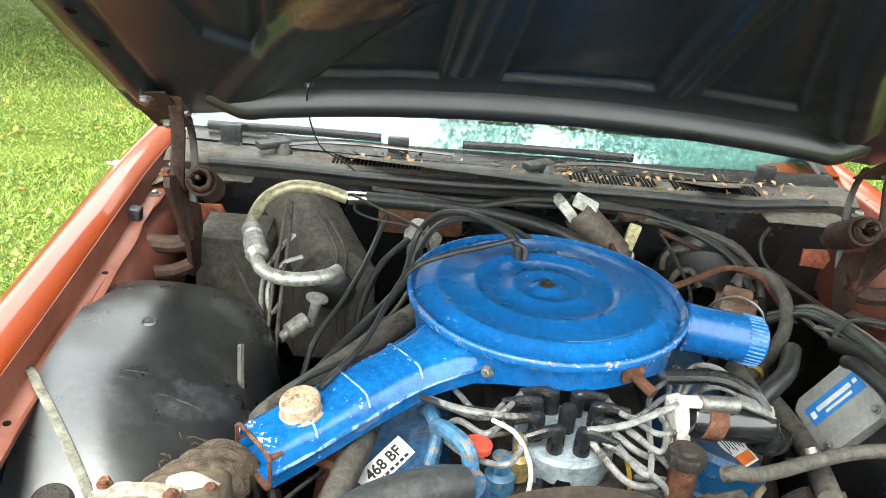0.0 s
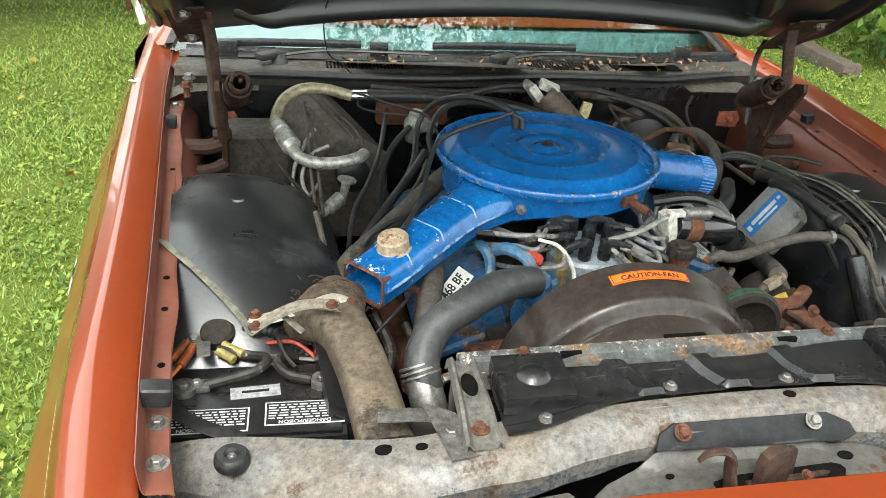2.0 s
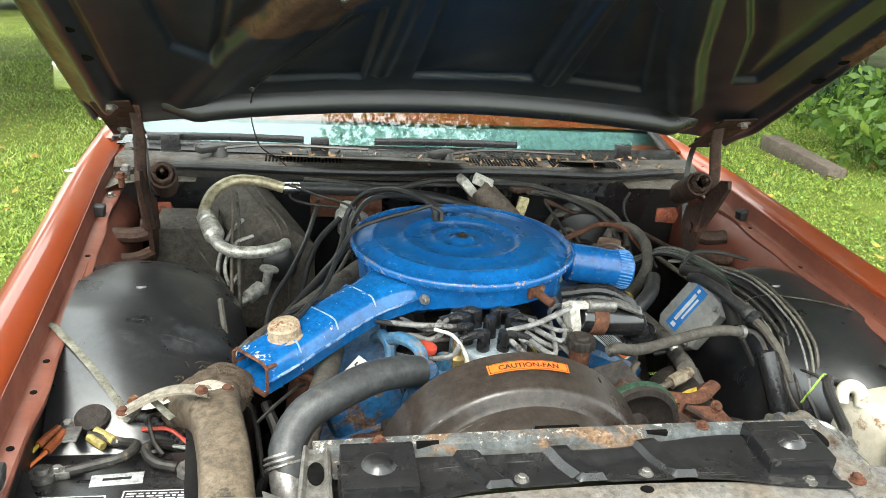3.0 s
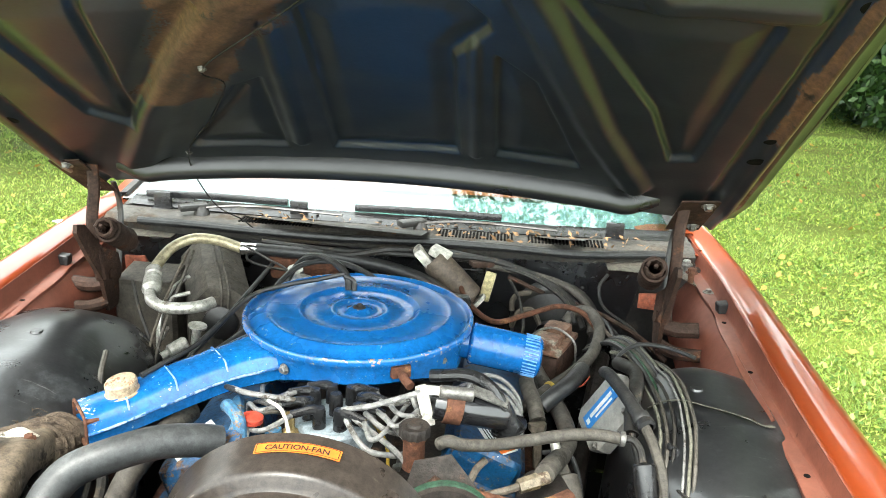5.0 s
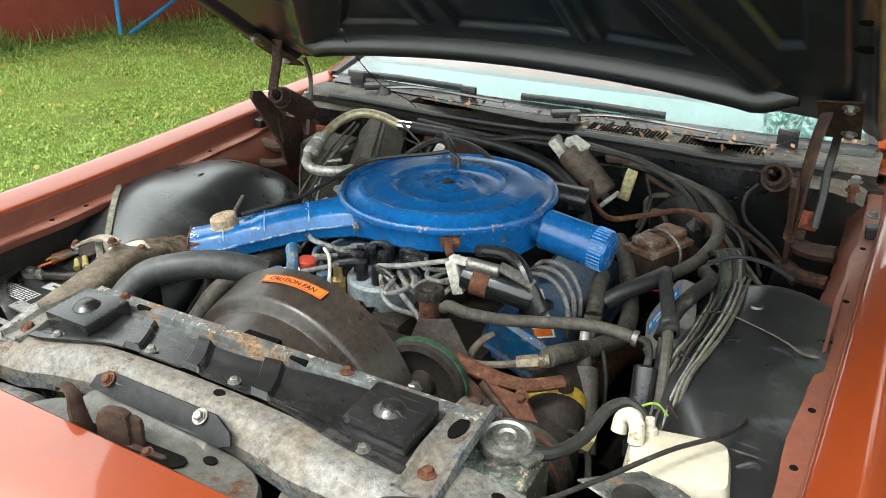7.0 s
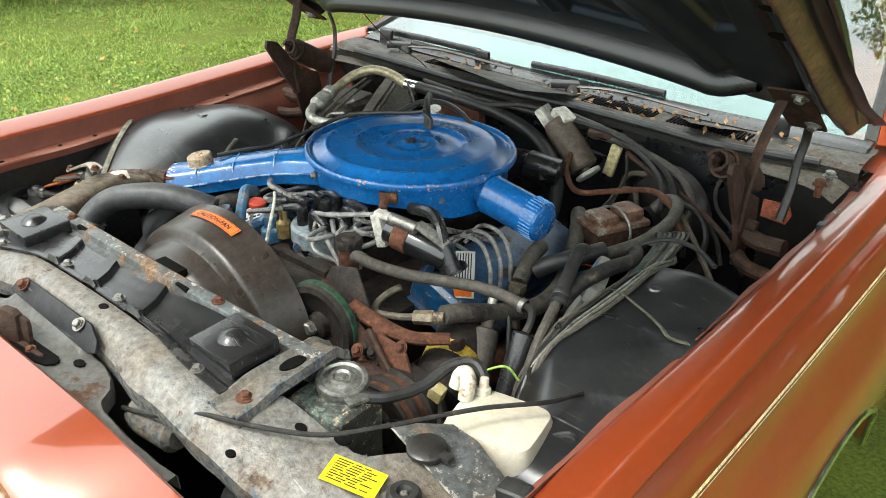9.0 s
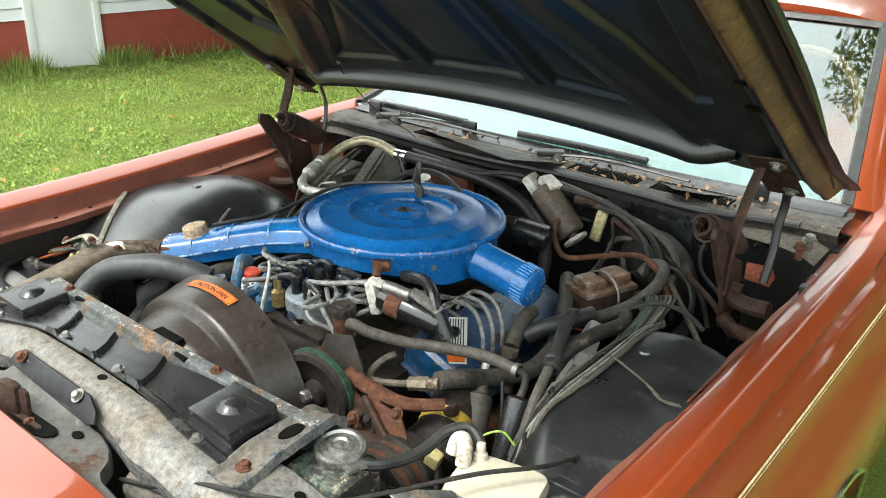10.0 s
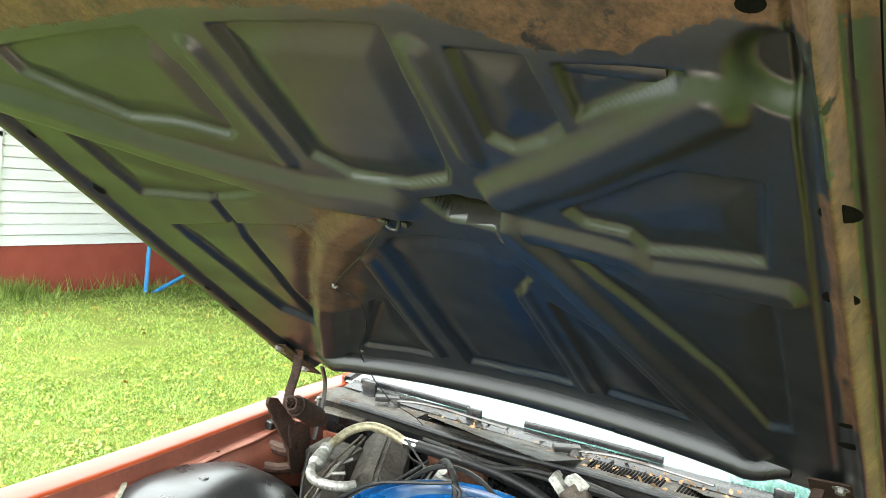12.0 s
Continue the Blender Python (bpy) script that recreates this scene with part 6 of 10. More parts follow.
    tube(bm, [(0.40, -0.150, 0.765), (0.44, -0.140, 0.775), (0.50, -0.125, 0.770), (0.58, -0.105, 0.75)], 0.014, 10, 14, ridge=0.0016)
    whole("corrugated_loom", bm, RUBBER, "black corrugated wiring loom behind the headlamps", "wiring")
    for at, k in (((-0.235, -0.205, 0.80), 1.0), ((0.262, -0.150, 0.800), 0.80)):
        bm = B()
        lathe(bm, at, (1, 0.1, 0), [(0, -0.055 * k), (0.030 * k, -0.055 * k), (0.034 * k, -0.03 * k), (0.034 * k, 0.04 * k), (0.024 * k, 0.05 * k), (0, 0.05 * k)], 20)
        part("horn", bm, RAIL, l, "tan weathered horn body")


build_support()


# ---- radiator, fan shroud and hoses ----
def build_radiator():
    r = thing("radiator", (0.05, 0.0, 0.35), "black cross-flow radiator with a pressure cap on its side tank", "radiator")
    bm = B()
    box(bm, (0.03, -0.02, 0.60), (0.66, 0.04, 0.50), bev=0.004)
    part("core", bm, BLACK_METAL, r)
    bm = B()
    box(bm, (0.420, 0.010, 0.66), (0.098, 0.088, 0.36), (0, 0, 4), bev=0.013, seg=3)
    box(bm, (0.420, -0.014, 0.755), (0.108, 0.060, 0.016), (0, 0, 4), bev=0.005)
    tank = part("side_tank", bm, mat("stained_black_tank", (0.050, 0.050, 0.046), (0.016, 0.016, 0.016), 0.4, 0.1, 18, 0.9, 0.5, 200, stain=(0.13, 0.165, 0.14), stain_scale=17, stain_cut=0.545, dust=(0.22, 0.20, 0.15), dust_amount=0.55, chip=(0.30, 0.24, 0.17), grain=0.6), r, "black side tank with green corrosion")
    bm = B()
    box(bm, (-0.315, 0.012, 0.60), (0.07, 0.075, 0.36), (0, 0, 0), bev=0.014, seg=3)
    part("side_tank", bm, BLACK_METAL, r)
    ax = Vector((0.10, -0.10, 1)).normalized()
    at = Vector((0.418, 0.026, 0.834))
    bm = B()
    lathe(bm, at, ax, [(0.026, 0), (0.026, 0.018), (0.024, 0.02)], 24)
    part("filler_neck", bm, STEEL, tank)
    bm = B()
    lathe(bm, at + ax * 0.014, ax, [(0.033, -0.006), (0.036, 0.004), (0.034, 0.010), (0.029, 0.011), (0.026, 0.008), (0.019, 0.009), (0.017, 0.013), (0.012, 0.014), (0.009, 0.011), (0.005, 0.011), (0.004, 0.014), (0, 0.015)], 30)
    box(bm, at + ax * 0.017 + Vector((-0.036, 0.010, 0.002)), (0.020, 0.030, 0.006), (0, 0, -16), bev=0.0028)
    box(bm, at + ax * 0.017 + Vector((0.036, -0.010, -0.004)), (0.020, 0.030, 0.006), (0, 0, -16), bev=0.0028)
    part("pressure_cap", bm, mat("stamped_cap_steel", (0.34, 0.335, 0.31), (0.18, 0.175, 0.16), 0.34, 0.8, 60.0, 0.8, 0.2, 300, stain=(0.2, 0.16, 0.11), stain_scale=40, stain_cut=0.6), tank, "bright stamped pressure cap")
    bm = B()
    tube(bm, [(0.448, 0.02, 0.845), (0.475, 0.045, 0.842), (0.495, 0.095, 0.842), (0.505, 0.14, 0.856), (0.525, 0.165, 0.858), (0.548, 0.16, 0.848), (0.556, 0.148, 0.838)], 0.0085, 10, 8)
    whole("overflow_hose", bm, RUBBER, "black rubber overflow hose from the cap to the bottle", "hose")
    bm = B()
    tube(bm, [(0.40, -0.06, 0.83), (0.425, -0.05, 0.825), (0.45, -0.03, 0.80), (0.47, -0.02, 0.77)], 0.009, 10, 6)
    whole("drain_hose", bm, RUBBER, "short black hose beside the radiator tank", "hose")

    # shroud
    s = thing("fan_shroud", (0.007, 0.09, 0.6), "brown-black plastic fan shroud, half round", "fan shroud")
    cz, cx = 0.725, 0.007
    prof = [(0.110, 0.012), (0.134, 0.014), (0.146, 0.020), (0.154, 0.030), (0.159, 0.044), (0.162, 0.060), (0.164, 0.068), (0.170, 0.073), (0.180, 0.076), (0.185, 0.080), (0.187, 0.086), (0.192, 0.110), (0.198, 0.140), (0.201, 0.152), (0.196, 0.153), (0.190, 0.140)]
    bm = B()
    rows = []
    for i in range(61):
        a = radians(-22 + 224 * i / 60)
        rows.append([(cx + r * math.cos(a) * 1.04, y, cz + r * math.sin(a)) for r, y in prof])
    loft(bm, rows)
    part("rim", bm, SHROUD_BROWN, s)
    bm = B()
    box(bm, (cx, 0.016, 0.63), (0.60, 0.012, 0.42), bev=0.004)
    part("backplate", bm, SHROUD_BROWN, s)
    bm = B()
    for i in (0,):
        box(bm, (0.03, 0.024, 0.868), (0.062, 0.02, 0.028), bev=0.003)
    part("opening", bm, VOID, s)
    # sticker bent over the rim
    def on_rim(u, v, o):
        """u along the arc in metres, v back from the front edge of the sticker."""
        a = radians(90) - u / 0.196
        y = 0.113 + v
        r = 0.1875 + (y - 0.085) * 0.2 + o
        return Vector((cx + 0.004 + r * math.cos(a) * 1.04, y, cz + r * math.sin(a)))
    bm = B()
    loft(bm, [[on_rim(-0.057 + 0.114 * i / 24, 0.019 * j / 3, 0.0022) for j in range(4)] for i in range(25)])
    k = part("sticker", bm, ORANGE, s, "orange fan warning sticker")
    bm = B()
    for a, b in ((0.0013, 0.0021), (0.0169, 0.0177)):
        loft(bm, [[on_rim(-0.055 + 0.11 * i / 24, v, 0.0028) for v in (a, b)] for i in range(25)])
    for a, b in ((-0.055, -0.054), (0.054, 0.055)):
        loft(bm, [[on_rim(u, v, 0.0028) for u in (a, b)] for v in (0.0013, 0.0095, 0.0177)])
    part("sticker_border", bm, INK, k)
    bm = lettering("CAUTION-FAN", 0.0125)
    for v in bm.verts:
        v.co = on_rim(v.co.x, v.co.y + 0.0048, 0.0030)
    part("lettering", bm, INK, k, "black capital letters")
    bm = B()
    tube(bm, [(cx - 0.168, 0.10, cz + 0.098), (cx - 0.160, 0.06, cz + 0.080)], 0.0015, 6, 3)
    part("seam", bm, RAIL, s)

    # fan belt pulley
    p = thing("pulley", (0.208, 0.17, 0.70), "dark rusty fan belt pulley with a worn green edge", "pulley")
    bm = B()
    lathe(bm, (0.208, 0.185, 0.782), (0.1, -1, 0), [(0, 0), (0.066, 0.0), (0.072, 0.006), (0.064, 0.012), (0.072, 0.018), (0.070, 0.026), (0.060, 0.028), (0.050, 0.020), (0.022, 0.016), (0.020, 0.028), (0.012, 0.032), (0, 0.032)], 36)
    part("wheel", bm, GREASY, p)
    bm = B()
    lathe(bm, (0.208, 0.185, 0.782), (0.1, -1, 0), [(0.071, 0.0055), (0.0745, 0.007), (0.0745, 0.017), (0.071, 0.0185)], 36)
    part("belt", bm, mat("green_edged_belt", (0.022, 0.062, 0.034), (0.014, 0.018, 0.015), 0.6, 0, 60, 0.8, 0.2), p, "green edged drive belt")
    bm = B()
    bolt(bm, (0.206, 0.152, 0.782), (0.1, -1, 0), 0.011)
    part("hub_bolt", bm, STEEL, p)
    for c, rr in (((0.10, 0.13, 0.70), 0.075),):
        bm = B()
        lathe(bm, c, (0.1, -1, 0), [(0, 0), (rr, 0), (rr + 0.006, 0.005), (rr - 0.004, 0.011), (rr + 0.006, 0.017), (rr, 0.024), (rr * 0.5, 0.018), (0, 0.018)], 32)
        whole("pulley", bm, RUST_DARK, "dark rusty accessory pulley", "pulley")

    # wide double-groove clutch pulley beside the radiator tank
    k = thing("clutch_pulley", (0.388, 0.15, 0.62), "black double-groove clutch pulley with rusty grooves", "pulley")
    at = Vector((0.388, 0.118, 0.702))
    bm = B()
    lathe(bm, at, (0, 1, 0), [(0.030, 0.006), (0.056, 0.004), (0.060, 0.0), (0.068, 0.001), (0.070, 0.006), (0.060, 0.014), (0.060, 0.018), (0.070, 0.026), (0.071, 0.032), (0.061, 0.040), (0.061, 0.044), (0.071, 0.052), (0.070, 0.058), (0.064, 0.062), (0.064, 0.088), (0, 0.088)], 44)
    part("wheel", bm, GREASY, k)
    for y in (0.014, 0.040):
        bm = B()
        lathe(bm, at + Vector((0, y, 0)), (0, 1, 0), [(0.0605, -0.004), (0.0645, -0.003), (0.0645, 0.007), (0.0605, 0.008)], 44)
        part("groove_band", bm, RUST, k, "rust coloured belt groove")
    bm = B()
    lathe(bm, at, (0, 1, 0), [(0, -0.012), (0.008, -0.012), (0.012, -0.006), (0.030, -0.004), (0.031, 0.008), (0.018, 0.012)], 24)
    for a in (0.4, 2.5, 4.6):
        box(bm, at + Vector((0.043 * math.cos(a), 0.002, 0.043 * math.sin(a))), (0.014, 0.004, 0.03), (0, -math.degrees(a), 0), bev=0.001)
    part("hub", bm, BLACK_METAL, k)

    # upper hose
    bm = B()
    tube(bm, [(-0.318, 0.050, 0.800), (-0.322, 0.075, 0.832), (-0.300, 0.105, 0.862), (-0.255, 0.130, 0.878), (-0.205, 0.165, 0.882), (-0.160, 0.195, 0.873), (-0.130, 0.214, 0.861)], 0.0245, 16, 9)
    h = whole("radiator_hose", bm, mat("dusty_radiator_hose", (0.034, 0.036, 0.037), (0.017, 0.018, 0.0185), 0.42, 0.0, 14.0, 0.9, 0.2, 300, stain=(0.085, 0.082, 0.075), stain_scale=14, stain_cut=0.6, dust=(0.15, 0.145, 0.13), dust_amount=0.4, spec=0.4), "thick dusty black upper radiator hose", "hose")
    bm = B()
    for k in range(3):
        lathe(bm, (-0.3235 - 0.001 * k, 0.062 + 0.005 * k, 0.812 + 0.005 * k), (-0.25, 0.6, 0.75), [(0.0262, 0), (0.0285, 0.001), (0.0285, 0.0035), (0.0262, 0.0045)], 24)
    box(bm, (-0.29, 0.05, 0.818), (0.02, 0.012, 0.012), (30, 0, 20), bev=0.003)
    part("clamp", bm, STEEL, h, "dirty wire hose clamp")
    bm = B()
    tube(bm, [(-0.300, 0.005, 0.70), (-0.306, 0.015, 0.745), (-0.318, 0.040, 0.790), (-0.323, 0.060, 0.810)], 0.0245, 16, 6)
    whole("radiator_neck", bm, STEEL, "grey metal radiator inlet neck", "pipe")


def lettering(text, size, align="CENTER"):
    """Letters as a flat bmesh in the xy plane, foot at y = 0."""
    cu = bpy.data.curves.new("text", "FONT")
    cu.body, cu.size, cu.align_x, cu.offset = text, size, align, size * 0.025
    ob = bpy.data.objects.new("text", cu)
    scene.collection.objects.link(ob)
    me = bpy.data.meshes.new_from_object(ob.evaluated_get(bpy.context.evaluated_depsgraph_get()))
    bpy.data.objects.remove(ob)
    bpy.data.curves.remove(cu)
    bm = B()
    bm.from_mesh(me)
    bpy.data.meshes.remove(me)
    return bm


build_radiator()


# ---- hood hinges ----
def build_hinge(side):

    def P(x, y, z):
        return Vector((side * x, y, z))
    # side plate
    bm = B()
    mm = Matrix.Translation(P(0.612, 0.0, 0.0)) @ Matrix.Rotation(radians(90), 4, "Z") @ Matrix.Rotation(radians(90), 4, "X")
    slab(bm, [(0.735, 1.012), (0.765, 1.005), (0.83, 0.935), (0.90, 0.90), (0.91, 0.86), (0.88, 0.78), (0.84, 0.78), (0.82, 0.86), (0.77, 0.93), (0.73, 0.995)], mm, side * 0.010 if side > 0 else -0.010, 0.002)
    h = part("hinge", bm, RUST_DARK, HOOD, "rusty spring-loaded hinge")
    bm = B()
    tube(bm, [P(0.640, 0.866, 1.118), P(0.630, 0.848, 1.06), P(0.626, 0.822, 1.0), P(0.622, 0.812, 0.93), P(0.616, 0.825, 0.86)], 0.0125, 8, 7, flat=0.45)
    part("front_arm", bm, RUST_DARK, h)
    bm = B()
    tube(bm, [P(0.655, 0.985, 1.045), P(0.652, 1.000, 1.0), P(0.648, 0.995, 0.95), P(0.650, 0.985, 0.90), P(0.648, 0.965, 0.84)], 0.0085, 8, 7, flat=0.5)
    part("rear_arm", bm, BLACK_METAL, h)
    bm = B()
    a, b = P(0.576, 0.772, 1.000), P(0.598, 0.935, 0.915)
    d = (b - a)
    m = frame_of(d)
    pts = []
    turns = 15
    for i in range(turns * 8 + 1):
        t = i / (turns * 8)
        w = 2 * math.pi * turns * t
        pts.append(a + d * t + m @ Vector((0.0175 * math.cos(w), 0.0175 * math.sin(w), 0)))
    tube(bm, pts, 0.0042, 6, 1)
    tube(bm, [a - d * 0.10, a + d * 0.02], 0.004, 6, 4)
    part("coil_spring", bm, RUST_DARK, h, "rusty brown coil spring")
    bm = B()
    lathe(bm, a + d * 0.16, d, [(0.0225, 0.0), (0.0275, 0.0), (0.0275, 0.118), (0.022, 0.124), (0, 0.124)], 20)
    part("spring_sleeve", bm, RUST_DARK, h, "dark rusty spring sleeve")
    bm = B()
    tube(bm, [P(0.605, 0.86, 0.86), P(0.640, 0.862, 0.856)], 0.013, 12, 3)
    part("pivot", bm, RUST_DARK, h)
    bm = B()
    tube(bm, [P(0.70, 0.85, 0.838), P(0.655, 0.855, 0.834), P(0.618, 0.86, 0.842)], 0.017, 10, 4)
    tube(bm, [P(0.70, 0.80, 0.80), P(0.65, 0.82, 0.795), P(0.62, 0.845, 0.80)], 0.014, 10, 4)
    part("mount_bracket", bm, RUST_DARK, h)
    bm = B()
    slab(bm, [(-0.03, -0.018), (0.022, -0.022), (0.03, 0.0), (0.02, 0.02), (-0.03, 0.018)], Matrix.Translation(P(0.625, 1.02, 0.835)) @ Matrix.Rotation(radians(90), 4, "X"), 0.006, 0.001)
    bolt(bm, P(0.625, 1.013, 0.836), (0, -1, 0), 0.008, 0.012)
    part("ear", bm, mat("orange_red_primer", (0.26, 0.066, 0.03), (0.15, 0.04, 0.022), 0.6, 0, 20, 0.7, 0.2), h, "orange primed bracket ear")
    for y in (0.98, 1.04):
        bm = B()
        rod(bm, P(0.70, y, 0.902), P(0.70, y, 0.925), 0.007, n=10)
        bolt(bm, P(0.70, y, 0.925), (0, 0, 1), 0.010, 0.014)
        part("bolt", bm, STEEL if y > 1 else RUST, h)


for sd in (-1, 1):
    build_hinge(sd)


# ---- engine ----
def build_engine():
    e = thing("engine", (0.02, 0.5, 0.32), "greasy V8 engine with blue rocker covers", "engine")
    bm = B()
    box(bm, (0.02, 0.52, 0.53), (0.40, 0.70, 0.40), bev=0.03)
    box(bm, (0.02, 0.22, 0.62), (0.32, 0.12, 0.34), bev=0.03)
    part("block", bm, GREASY, e, "dark greasy cast iron block")
    bm = B()
    box(bm, (0.01, 0.56, 0.745), (0.17, 0.56, 0.09), bev=0.02)
    part("intake_manifold", bm, GREASY, e)
    for side, x in ((-1, -0.20), (1, 0.255)):
        bm = B()
        yc, ln = (0.545, 0.50) if side < 0 else (0.60, 0.40)
        box(bm, (x, yc, 0.735), (0.135, ln, 0.075), (0, side * 22, 0), bev=0.022, seg=3)
        box(bm, (x + side * 0.008, yc, 0.697), (0.155, ln + 0.02, 0.012), (0, side * 22, 0), bev=0.003)
        c = part("rocker_cover", bm, ENGINE_BLUE if side < 0 else mat("rocker_blue", (0.004, 0.058, 0.14), (0.003, 0.026, 0.07), 0.3, 0.0, 12.0, 0.9, 0.2, 140, stain=(0.05, 0.04, 0.03), stain_scale=12, stain_cut=0.6, chip=(0.14, 0.09, 0.06), dust=(0.17, 0.15, 0.12), dust_amount=0.6), e, "blue painted rocker cover")
        if side > 0:
            bm = B()
            m = pose(0.268, 0.46, 0.779, 0, 22, -52)
            slab(bm, [(-0.055, -0.022), (0.055, -0.022), (0.055, 0.022), (-0.055, 0.022)], m, 0.001)
            lb = part("service_label", bm, LABEL_WHITE, c, "worn white service label")
            bm = B()
            for k in range(7):
                slab(bm, [(-0.05, 0.014 - 0.005 * k), (0.03 - 0.004 * (k % 3), 0.014 - 0.005 * k), (0.03 - 0.004 * (k % 3), 0.016 - 0.005 * k), (-0.05, 0.016 - 0.005 * k)], m @ Matrix.Translation((0, 0, 0.001)), 0.0003)
            part("print", bm, INK, lb)
            bm = B()
            slab(bm, [(0.035, -0.018), (0.052, -0.018), (0.052, 0.018), (0.035, 0.018)], m @ Matrix.Translation((0, 0, 0.001)), 0.0004)
            part("print_block", bm, ORANGE, lb)
        else:
            bm = B()
            m = pose(-0.222, 0.345, 0.777, 24, -18, 48)
            slab(bm, [(-0.042, -0.016), (0.042, -0.016), (0.042, 0.016), (-0.042, 0.016)], m, 0.001)
            lb = part("code_tag", bm, LABEL_WHITE, c, "white paper tag with black printed code")
            bm = lettering("468 BF", 0.021)
            bm.transform(m @ Matrix.Translation((0, -0.004, 0.0016)))
            part("lettering", bm, INK, lb)
            bm = B()
            for k in range(8):
                slab(bm, [(-0.036 + 0.009 * k, -0.013), (-0.030 + 0.009 * k, -0.013), (-0.030 + 0.009 * k, -0.009), (-0.036 + 0.009 * k, -0.009)], m @ Matrix.Translation((0, 0, 0.001)), 0.0004)
            part("print", bm, INK, lb)
    # oil filler neck and cap
    bm = B()
    lathe(bm, (0.150, 0.290, 0.80), (0, 0, 1), [(0.018, 0), (0.017, 0.045), (0.020, 0.052), (0.02, 0.056)], 20)
    n = part("filler_neck", bm, RUST, e)
    bm = B()
    prof = [(0.020, 0), (0.025, 0.002), (0.025, 0.014), (0.022, 0.018), (0.012, 0.017), (0.010, 0.021), (0, 0.021)]
    lathe(bm, (0.150, 0.290, 0.856), (0, 0, 1), prof, 48)
    for v in bm.verts:
        d = Vector((v.co.x - 0.150, v.co.y - 0.290))
        if d.length > 0.0245 and int(round(math.degrees(math.atan2(d.y, d.x)) / 7.5)) % 4 < 2:
            v.co.x, v.co.y = 0.150 + d.x * 0.92, 0.290 + d.y * 0.92
    part("oil_cap", bm, GREASY, n, "ribbed dark oil cap")
    # dark front cover plates beside the shroud
    bm = B()
    slab(bm, [(-0.07, -0.06), (0.055, -0.06), (0.06, 0.0), (0.01, 0.055), (-0.045, 0.04)], Matrix.Translation((0.20, 0.235, 0.80)) @ Matrix.Rotation(radians(68), 4, "X"), 0.004, 0.001)
    part("front_plate", bm, GREASY, e, "dark greasy front bracket plate")
    bm = B()
    slab(bm, [(0.0, 0.0), (0.16, -0.09), (0.16, -0.115), (0.01, -0.045), (-0.03, -0.03)], Matrix.Translation((0.19, 0.205, 0.845)) @ Matrix.Rotation(radians(80), 4, "X"), 0.012, 0.003)
    part("pump_bracket", bm, RUST_DARK, e, "rusty brown accessory bracket")
    for a, b, c in (((0.33, 0.26, 0.70), (0.40, 0.30, 0.765), 0.017), ((0.30, 0.22, 0.71), (0.42, 0.18, 0.735), 0.02)):
        bm = B()
        tube(bm, [a, (Vector(a) + Vector(b)) / 2 + Vector((0, 0.01, 0.01)), b], (c, c * 0.7), 10, 5, flat=0.6)
        part("bracket_arm", bm, RUST_DARK, e, "rusty cast bracket arm")
    for p in ((0.30, 0.165, 0.775), (0.33, 0.175, 0.745), (0.405, 0.175, 0.755), (0.36, 0.20, 0.79), (0.272, 0.185, 0.74)):
        bm = B()
        bolt(bm, p, (0.1, -0.8, 0.55), 0.0075, 0.011)
        part("bracket_bolt", bm, RUST, e)
    # cast brackets that carry the accessories
    k = thing("accessory_bracket", (0.33, 0.22, 0.66), "rusty cast bracket holding the belt driven pumps", "bracket")
    for pts, r, f in ((((0.245, 0.205, 0.815), (0.29, 0.215, 0.800), (0.345, 0.235, 0.785), (0.395, 0.275, 0.785)), (0.016, 0.012), 0.7),
                      (((0.265, 0.19, 0.77), (0.30, 0.20, 0.745), (0.35, 0.215, 0.715), (0.40, 0.235, 0.70)), (0.018, 0.013), 0.6), (((0.30, 0.215, 0.80), (0.315, 0.195, 0.765), (0.335, 0.18, 0.72)), (0.013, 0.015), 0.7),
                      (((0.30, 0.165, 0.745), (0.345, 0.160, 0.755), (0.395, 0.165, 0.745), (0.43, 0.175, 0.72)), (0.017, 0.012), 0.45)):
        bm = B()
        tube(bm, pts, r, 10, 6, flat=f)
        part("cast_arm", bm, RUST if f == 0.7 else RUST_DARK, k)
    bm = B()
    slab(bm, [(-0.055, -0.03), (0.05, -0.045), (0.06, -0.01), (0.02, 0.03), (-0.05, 0.035)], Matrix.Translation((0.345, 0.190, 0.762)) @ Matrix.Rotation(radians(62), 4, "X"), 0.006, 0.002)
    part("front_lug", bm, RUST, k, "rusty flat lug")
    for p in ((0.318, 0.181, 0.772), (0.330, 0.178, 0.752), (0.262, 0.196, 0.806), (0.30, 0.185, 0.772)):
        bm = B()
        bolt(bm, p, (0.1, -0.85, 0.5), 0.0075, 0.011)
        part("bolt", bm, GREASY, k)
    # water outlet and front plumbing
    bm = B()
    lathe(bm, (-0.105, 0.235, 0.78), (-0.25, -0.2, 0.94), [(0.045, 0), (0.043, 0.02), (0.028, 0.045), (0.026, 0.085), (0, 0.085)], 20)
    part("water_outlet", bm, ENGINE_BLUE, e)
    bm = B()
    box(bm, (-0.17, 0.19, 0.735), (0.13, 0.06, 0.05), (0, 10, 20), bev=0.015)
    tube(bm, [(-0.22, 0.21, 0.742), (-0.17, 0.175, 0.760), (-0.11, 0.155, 0.755)], 0.012, 8, 5)
    part("thermostat_flange", bm, RUST, e, "rusty flange with two bolts")
    for x, y in ((-0.185, 0.165), (-0.145, 0.16)):
        bm = B()
        bolt(bm, (x, y, 0.768), (0, -0.4, 1), 0.009, 0.012)
        part("flange_bolt", bm, RUST, e)


build_engine()


